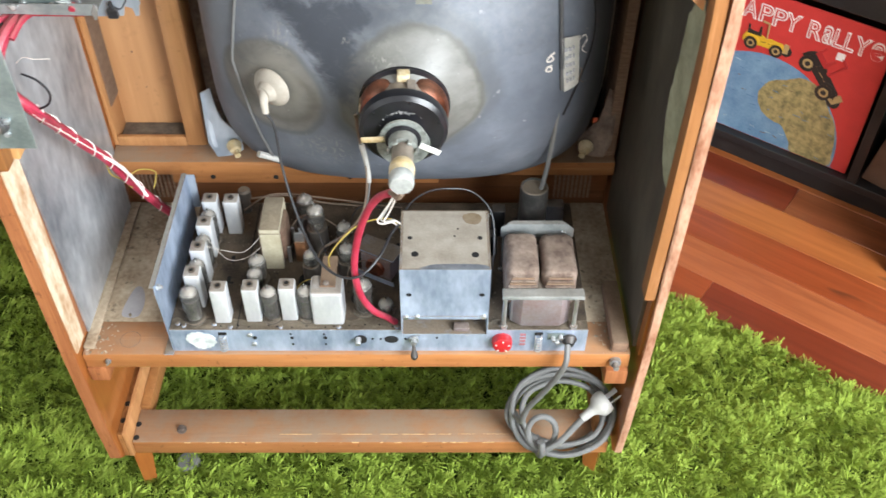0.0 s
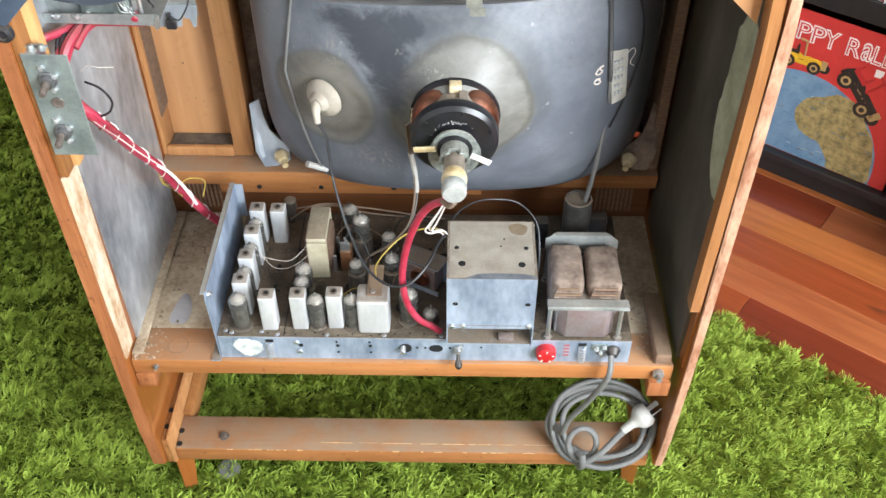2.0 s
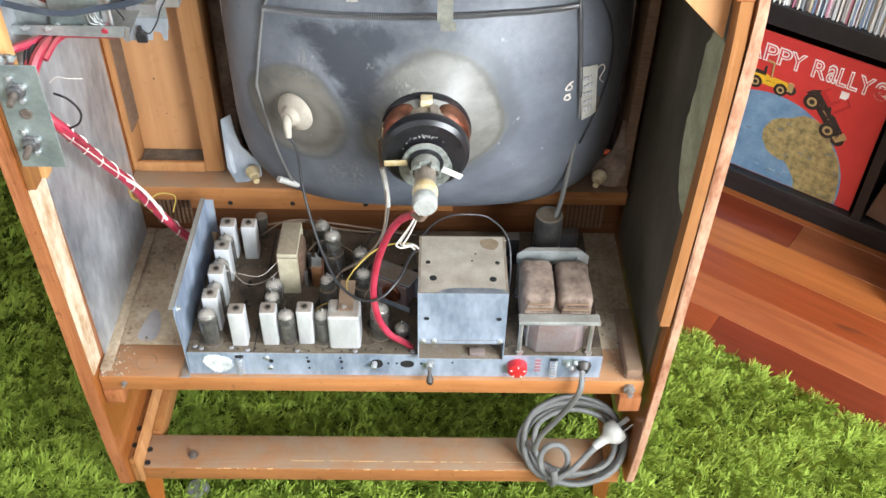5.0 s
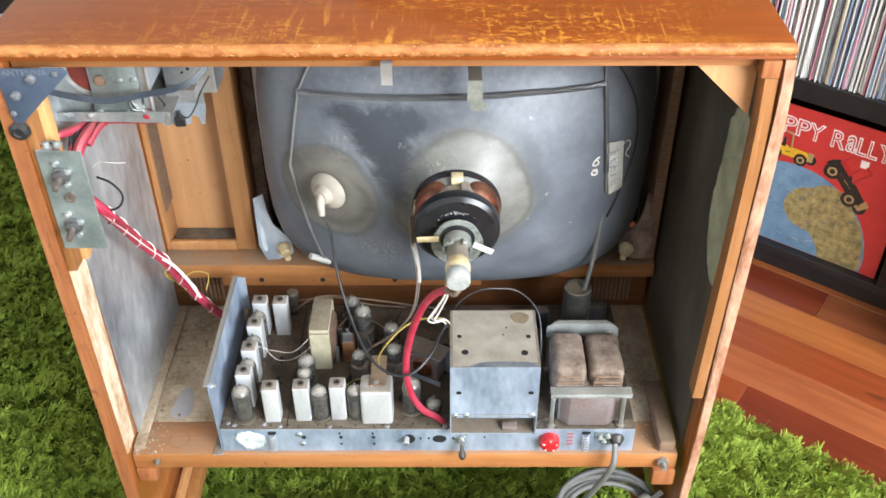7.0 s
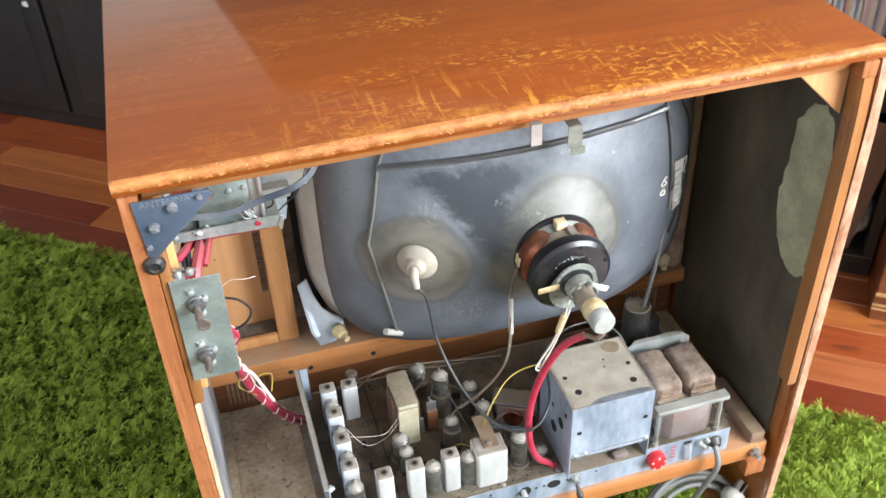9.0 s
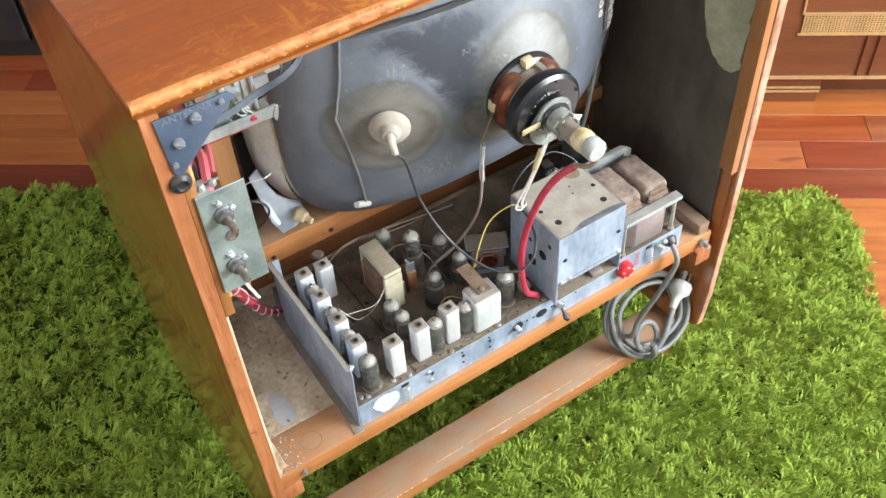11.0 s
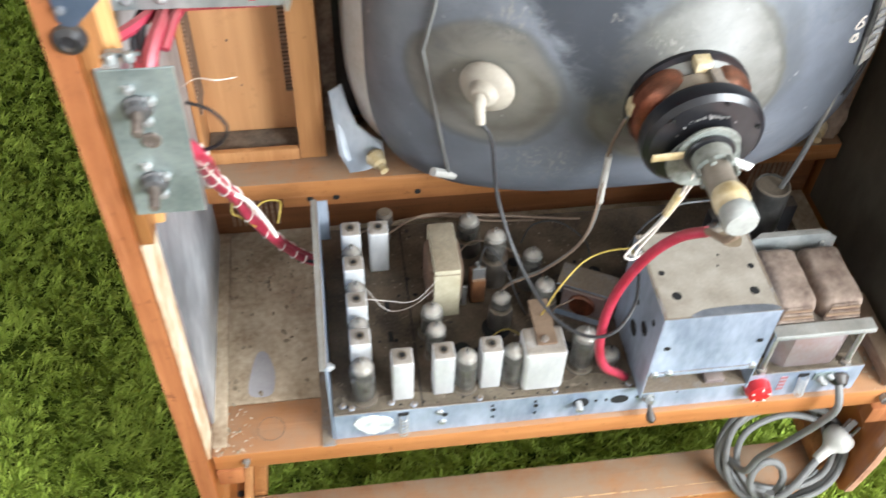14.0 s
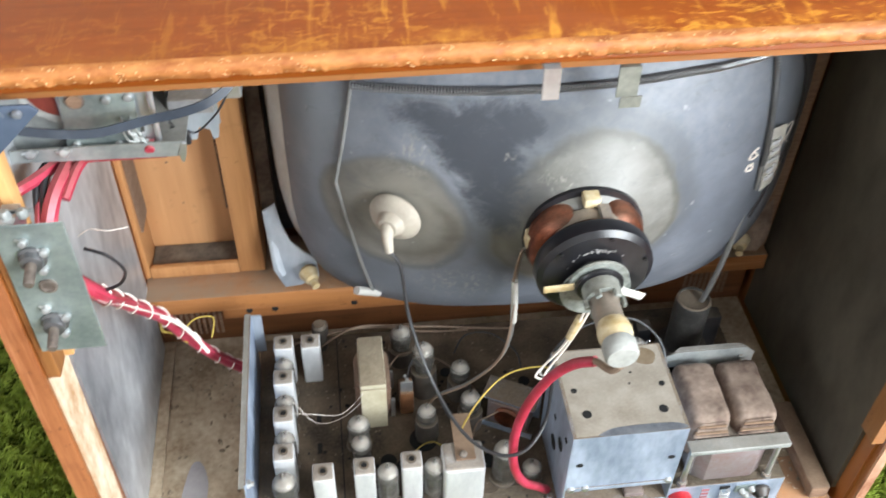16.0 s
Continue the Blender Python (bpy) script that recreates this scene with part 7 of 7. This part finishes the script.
part("sleeve", box(-0.155, 0.155, 0.0, 0.004, 0.0, 0.308, 0.0006, 1), flat["cover_red"], cov)


def cover_shape(name, pts, level, mat, label=""):
    bm = bmesh.new()
    y = -0.0003 * level
    a = [bm.verts.new((u - CU, y, z - CZ)) for u, z in pts]
    b = [bm.verts.new((u - CU, 0.0005, z - CZ)) for u, z in pts]
    bm.faces.new(a), bm.faces.new(b[::-1])
    for i in range(len(a)):
        j = (i + 1) % len(a)
        bm.faces.new((a[i], b[i], b[j], a[j]))
    return part(name, bm, flat[mat], cov, label, 0)


def ring_pts(cu, cz, r, n=40, k=1.0):
    return [(cu + r * math.cos(i * math.tau / n), cz + r * k * math.sin(i * math.tau / n)) for i in range(n)]


gu, gz, gr = 0.118, 0.078, 0.167
globe_pts = [(max(0.0065, u), z) for u, z in ((gu + gr * math.cos(radians(a)), gz + gr * math.sin(radians(a))) for a in range(-6, 187, 3)) if z > 0.0585]
cover_shape("globe", [(0.291, 0.0585)] + globe_pts + [(0.0065, 0.0585)], 1, "sea_blue", "printed blue globe")
land = [(0.112, 0.150), (0.116, 0.175), (0.130, 0.196), (0.155, 0.208), (0.178, 0.222), (0.205, 0.222), (0.228, 0.205), (0.245, 0.180), (0.262, 0.160), (0.275, 0.125), (0.280, 0.085), (0.276, 0.0585), (0.205, 0.0585), (0.196, 0.075), (0.185, 0.092), (0.172, 0.108), (0.150, 0.112), (0.128, 0.122)]
rngl = random.Random(6)
cover_shape("land", [(p.x + rngl.uniform(-0.001, 0.001), max(0.0585, p.z + rngl.uniform(-0.001, 0.001))) for p in spline([(a, 0, b) for a, b in land], 3, True)], 2, "land_ochre", "printed ochre continent")


def printed_car(name, cu, cz, size, tilt, body, flip=1):
    c, s = math.cos(radians(tilt)), math.sin(radians(tilt))

    def at(pts):
        return [(cu + (x * flip * c - z * s) * size, cz + (x * flip * s + z * c) * size) for x, z in pts]

    cover_shape(name, at([(-0.5, 0.0), (0.46, 0.0), (0.5, 0.16), (0.42, 0.22), (0.1, 0.24), (0.02, 0.20), (-0.06, 0.26), (-0.44, 0.26), (-0.5, 0.12)]), 3, body, "printed vintage car")
    cover_shape("car_seat", at([(-0.42, 0.22), (-0.10, 0.22), (-0.12, 0.46), (-0.16, 0.46), (-0.18, 0.30), (-0.38, 0.32), (-0.40, 0.44), (-0.44, 0.44)]), 4, "car_black" if body != "car_black" else "car_red")
    for x in (-0.3, 0.30):
        q = at([(x, 0.0)])[0]
        cover_shape("car_wheel", ring_pts(q[0], q[1], 0.155 * size, 20), 5, "car_black")
        cover_shape("car_hub", ring_pts(q[0], q[1], 0.09 * size, 14), 6, "hub_tan")
        cover_shape("car_wheel", ring_pts(q[0], q[1], 0.05 * size, 12), 7, "car_black")
    cover_shape("car_lamp", ring_pts(*at([(0.5, 0.18)])[0], 0.05 * size, 10), 7, "hub_tan")


def car_extras(cu, cz, size, tilt, frame_mat, wing_mat):
    """Wings over the wheels, a windscreen frame, spare wheel and far-side wheels."""
    c, s = math.cos(radians(tilt)), math.sin(radians(tilt))

    def at(pts):
        return [(cu + (x * c - z * s) * size, cz + (x * s + z * c) * size) for x, z in pts]

    for x in (-0.3, 0.30):
        arc = [(x + r * math.cos(a), r * math.sin(a)) for r, angs in ((0.215, range(20, 170, 14)), (0.165, range(160, 10, -14))) for a in (radians(k) for k in angs)]
        cover_shape("car_wing", at(arc), 8, wing_mat)
    cover_shape("car_screen", at([(0.02, 0.22), (0.05, 0.22), (0.03, 0.60), (-0.14, 0.62), (-0.14, 0.58), (0.0, 0.57)]), 8, frame_mat)
    cover_shape("car_grille", at([(0.44, 0.02), (0.56, 0.03), (0.57, 0.24), (0.45, 0.25)]), 8, "hub_tan")
    q = at([(0.53, 0.07)])[0]
    cover_shape("car_wheel", ring_pts(q[0], q[1], 0.12 * size, 18), 4, "car_black")
    for k in range(5):
        cover_shape("car_line", at([(-0.42 + 0.17 * k, 0.10), (-0.30 + 0.17 * k, 0.11), (-0.30 + 0.17 * k, 0.125), (-0.42 + 0.17 * k, 0.115)]), 4, "car_black" if frame_mat == "hub_tan" else "hub_tan")


printed_car("yellow_car", 0.096, 0.258, 0.084, 0, "car_yellow")
car_extras(0.096, 0.258, 0.084, 0, "hub_tan", "car_yellow")
printed_car("black_car", 0.2055, 0.234, 0.106, -47, "car_black")
car_extras(0.2055, 0.234, 0.106, -47, "car_red", "car_black")
rngm = random.Random(12)
for k in range(46):
    u0, z0, ln = rngm.uniform(0.02, 0.265), rngm.uniform(0.066, 0.235), rngm.uniform(0.004, 0.018)
    if (u0 + ln - gu) ** 2 + (z0 - gz) ** 2 > (gr - 0.008) ** 2:
        continue
    tip = rngm.uniform(-0.003, 0.003)
    cover_shape("map_mark", [(u0, z0), (u0 + ln, z0 + tip), (u0 + ln, z0 + tip + 0.0008), (u0, z0 + 0.0010)], 4, rngm.choice(("sea_dark", "sea_dark", "map_brown", "map_pale")))
cover_shape("price_sticker", [(0.228, 0.284), (0.243, 0.284), (0.243, 0.299), (0.228, 0.299)], 3, "cover_white")


def outline_letter(ch, x, wide, z, high, parent):
    """One hollow letter: pale strokes with a red core."""
    for bold, depth, mat in ((0.0026, 0.0006, flat["cover_white"]), (-0.0016, 0.0010, flat["cover_red"])):
        cu = bpy.data.curves.new("text", "FONT")
        cu.body, cu.size, cu.extrude, cu.offset = ch, 0.05, depth, bold * 0.6
        ob = bpy.data.objects.new("text", cu)
        me = bpy.data.meshes.new_from_object(ob)
        bpy.data.objects.remove(ob)
        bpy.data.curves.remove(cu)
        bm = bmesh.new()
        bm.from_mesh(me)
        bpy.data.meshes.remove(me)
        if bold > 0:
            x0, x1 = min(v.co.x for v in bm.verts), max(v.co.x for v in bm.verts)
            y0, y1 = min(v.co.y for v in bm.verts), max(v.co.y for v in bm.verts)
        fit_m = Matrix.Diagonal((wide / (x1 - x0), high / (y1 - y0), 1, 1)) @ Matrix.Translation((-x0, -y0, 0))
        bmesh.ops.transform(bm, matrix=pose(x, 0.0, z, 90, 0, 0) @ fit_m, verts=bm.verts[:])
        part("lettering", bm, mat, parent, "hollow letter of the cover title", 0)


for ch, x, wide in (("H", -0.148, 0.027), ("A", -0.1185, 0.029), ("P", -0.087, 0.026), ("P", -0.0605, 0.026), ("Y", -0.0380, 0.030), ("R", 0.0060, 0.027), ("a", 0.0335, 0.0195), ("L", 0.0535, 0.0185), ("L", 0.0735, 0.0185), ("Y", 0.0900, 0.029), ("e", 0.1200, 0.024)):
    outline_letter(ch, x, wide, 0.3060 - CZ, 0.0365, cov)
lean_rec = room_thing("record_sleeve", 0.375, 1.072, 0.057, "brown-edged record sleeve leaning in a shelf bay", "record")
part("sleeve", box(-0.03, 0.03, 0.0, 0.004, 0.0, 0.30, 0.0006, 1, pose(0, 0, 0, 0, 8, 0)), plain("brown_card", (0.16, 0.10, 0.07), 0.6), lean_rec)
bagm, bagt, bagb = nodes_of("clear_plastic_bag")
bagb.inputs["Base Color"].default_value, bagb.inputs["Roughness"].default_value = (0.42, 0.42, 0.42, 1), 0.25
bump(bagt, bagb, noise_tex(bagt, coords(bagt), 60, 4), 0.8, 0.01)
bag = bmesh.new()
bmesh.ops.create_icosphere(bag, subdivisions=3, radius=1.0)
for vt in bag.verts:
    n = noise.noise(vt.co * 2.3) * 0.35
    vt.co = Vector((0.395, 1.12, 0.115)) + Vector((vt.co.x * 0.038, vt.co.y * 0.05, vt.co.z * 0.058)) * (1 + n)
bmesh.ops.transform(bag, matrix=RM, verts=bag.verts[:])
lone("plastic_bag", bag, bagm, "crumpled clear plastic bag in the shelf bay", "bag")

# ---- row of records ----
def sleeve_paper():
    m, t, b = nodes_of("record_spines")
    info = t.nodes.new("ShaderNodeObjectInfo")
    r = t.nodes.new("ShaderNodeValToRGB")
    r.color_ramp.interpolation = "CONSTANT"
    cols = [(0.70, 0.69, 0.68), (0.52, 0.53, 0.52), (0.16, 0.24, 0.38), (0.74, 0.74, 0.74), (0.60, 0.22, 0.34), (0.34, 0.46, 0.62), (0.64, 0.63, 0.58), (0.05, 0.05, 0.06), (0.72, 0.72, 0.70), (0.50, 0.42, 0.28), (0.68, 0.48, 0.56), (0.46, 0.56, 0.64), (0.74, 0.72, 0.64)]
    e = r.color_ramp.elements
    while len(e) < len(cols):
        e.new(0.5)
    for i, (el, c) in enumerate(zip(e, cols)):
        el.position, el.color = i / len(cols), (*c, 1)
    link(t, info.outputs["Random"], r.inputs[0])
    wear = ramp(t, noise_tex(t, coords(t, (40, 40, 6)), 3.0, 4), [(0.45, grey(0.0)), (0.75, grey(0.6))])
    link(t, mixed(t, wear, r.outputs[0], (0.62, 0.58, 0.52)), b.inputs["Base Color"])
    b.inputs["Roughness"].default_value = 0.6
    return m


SPINE = sleeve_paper()
rngr = random.Random(31)
SLEEVES = []
for k in range(8):
    th = rngr.uniform(0.0018, 0.0042)
    SLEEVES.append((th, as_mesh("record_sleeve", box(-th / 2, th / 2, 0, 0.305, 0, 0.308 + rngr.uniform(-0.004, 0.003), 0.0004, 1), SPINE, 0)))
u = -0.16
while u < 0.43:
    th, me = rngr.choice(SLEEVES)
    ob = new("record_sleeve", me)
    ob.matrix_world = RM @ pose(u + th / 2, 1.052 + rngr.uniform(0, 0.012), 0.4285, 0, rngr.uniform(-0.6, 0.6), 0)
    tagged(ob, "worn cardboard record sleeve upright on a black shelf", "record", "row of records")
    u += th + 0.0005

# ---- wooden radiogram console ----
con = room_thing("stereo_console", 0.46, 0.915, 0.0, "reddish veneered stereo console with gold mesh grilles", "console")
part("body", box(0.0, 1.35, 0.0, 0.40, 0.066, 0.76, 0.002, 1), M["console"], con)
for u0 in (0.0, 1.17):
    fb = part("foot_block", box(u0, u0 + 0.176, 0.008, 0.39, 0.0, 0.0655, 0.001, 1), M["console"], con)
    for z in (0.026, 0.036):
        part("gold_stripe", box(u0 - 0.001, u0 + 0.177, 0.006, 0.0078, z, z + 0.0045), M["gold"], fb)
part("gold_line", box(0.0, 1.35, -0.003, -0.0004, 0.0665, 0.074), M["gold"], con)
part("toe_board", box(0.177, 1.169, 0.05, 0.08, 0.0, 0.065), M["console"], con)


def grille(z0, z1):
    g = part("grille", box(0.105, 1.30, -0.0012, -0.0004, z0, z1), M["mesh_back"], con, "gold mesh speaker grille")
    for a, b, c, d in ((0.100, 1.305, z0 - 0.004, z0), (0.100, 1.305, z1, z1 + 0.003)):
        part("gold_edge", box(a, b, -0.004, -0.0004, c, d), M["gold"], g)
    bm = bmesh.new()
    for k in range(200):
        u = 0.106 + k * 0.006
        add_box(bm, u, u + 0.0026, -0.0026, -0.0013, z0, z1)
    for k in range(9):
        z = z0 + (z1 - z0) * (k + 0.25) / 9
        add_box(bm, 0.105, 1.30, -0.0034, -0.0027, z, z + 0.0024)
    tagged(part("mesh", bm, M["gold"], g, "woven gold mesh", 0), kind="stuff")


for x0 in (0.238, 0.262):
    part("door_bead", box(x0, x0 + 0.005, -0.004, -0.0004, 0.076, 0.172), M["console"], con)
grille(0.178, 0.222)
grille(0.345, 0.389)
part("gold_line", box(0.100, 0.1035, -0.004, -0.0004, 0.2255, 0.3405), M["gold"], con)

# ---- hi-fi corner ----
spk = thing("loudspeaker", (-1.205, 1.775, 0.0), "small silver-grey loudspeaker with a black oval front", "speaker", "", "", 36.0)
part("cabinet", box(-0.085, 0.085, 0.0, 0.20, 0.0, 0.29, 0.004, 2), plain("speaker_grey", (0.34, 0.35, 0.37), 0.4), spk)
part("baffle", box(-0.085, 0.085, -0.010, -0.0004, 0.0, 0.29, 0.003, 2), plain("speaker_frame", (0.50, 0.51, 0.53), 0.35), spk)
oval = [(0.062 * math.copysign(abs(math.cos(a)) ** 0.6, math.cos(a)), 0.145 + 0.125 * math.copysign(abs(math.sin(a)) ** 0.6, math.sin(a))) for a in [k * math.tau / 40 for k in range(40)]]
part("grille", prism(oval, "y", -0.013, -0.0102, 0.001), M["black"], spk, "black oval front grille")
for z, r in ((0.085, 0.040), (0.20, 0.028)):
    dr = part("driver", lathe([(r * 0.78, 0), (r, 0.002), (r, 0.005), (r * 0.88, 0.006), (r * 0.80, 0.003)], 36, pose(0, -0.013, z, 90, 0, 0)), M["silver"], spk, "silver driver ring")
    part("cone", lathe([(r * 0.82, 0.003), (r * 0.5, 0.0012), (r * 0.3, 0.0012), (r * 0.28, 0.003), (0, 0.005)], 32, pose(0, -0.013, z, 90, 0, 0)), M["black"], dr)
hifi = room_thing("stereo_unit", -2.18, 1.085, 0.0, "silver stereo unit standing on the floor", "stereo")
part("case", box(-0.11, 0.09, 0.01, 0.30, 0.0, 0.34, 0.006, 2), plain("stereo_case", (0.08, 0.09, 0.11), 0.35), hifi)
part("fascia", box(-0.112, 0.060, -0.012, 0.0096, 0.004, 0.336, 0.008, 3), M["silver"], hifi, "brushed silver fascia")
part("trim", box(0.0605, 0.092, -0.016, 0.0096, 0.002, 0.338, 0.006, 3), plain("pale_trim", (0.66, 0.67, 0.70), 0.3, 0.4), hifi)
part("display", box(-0.09, 0.03, -0.0135, -0.0122, 0.22, 0.29), M["black"], hifi)
blk = room_thing("black_cabinet", -1.54, 1.095, 0.0, "low black cabinet against the wall", "cabinet")
part("carcass", box(-0.50, 0.85, 0.004, 0.34, 0.0, 0.62, 0.003, 1), M["bookcase"], blk)
for u0 in (-0.495, -0.04, 0.415):
    d = part("door", box(u0, u0 + 0.44, -0.012, 0.0034, 0.05, 0.60, 0.002, 1), M["bookcase"], blk)
    part("door_panel", box(u0 + 0.05, u0 + 0.39, -0.0155, -0.0124, 0.10, 0.55, 0.002, 1), M["black"], d)
    part("handle", rod(uv(0, 0, 0) + Vector((u0 + 0.41, -0.03, 0.36)), Vector((u0 + 0.41, -0.0125, 0.36)), 0.008), M["silver"], d)
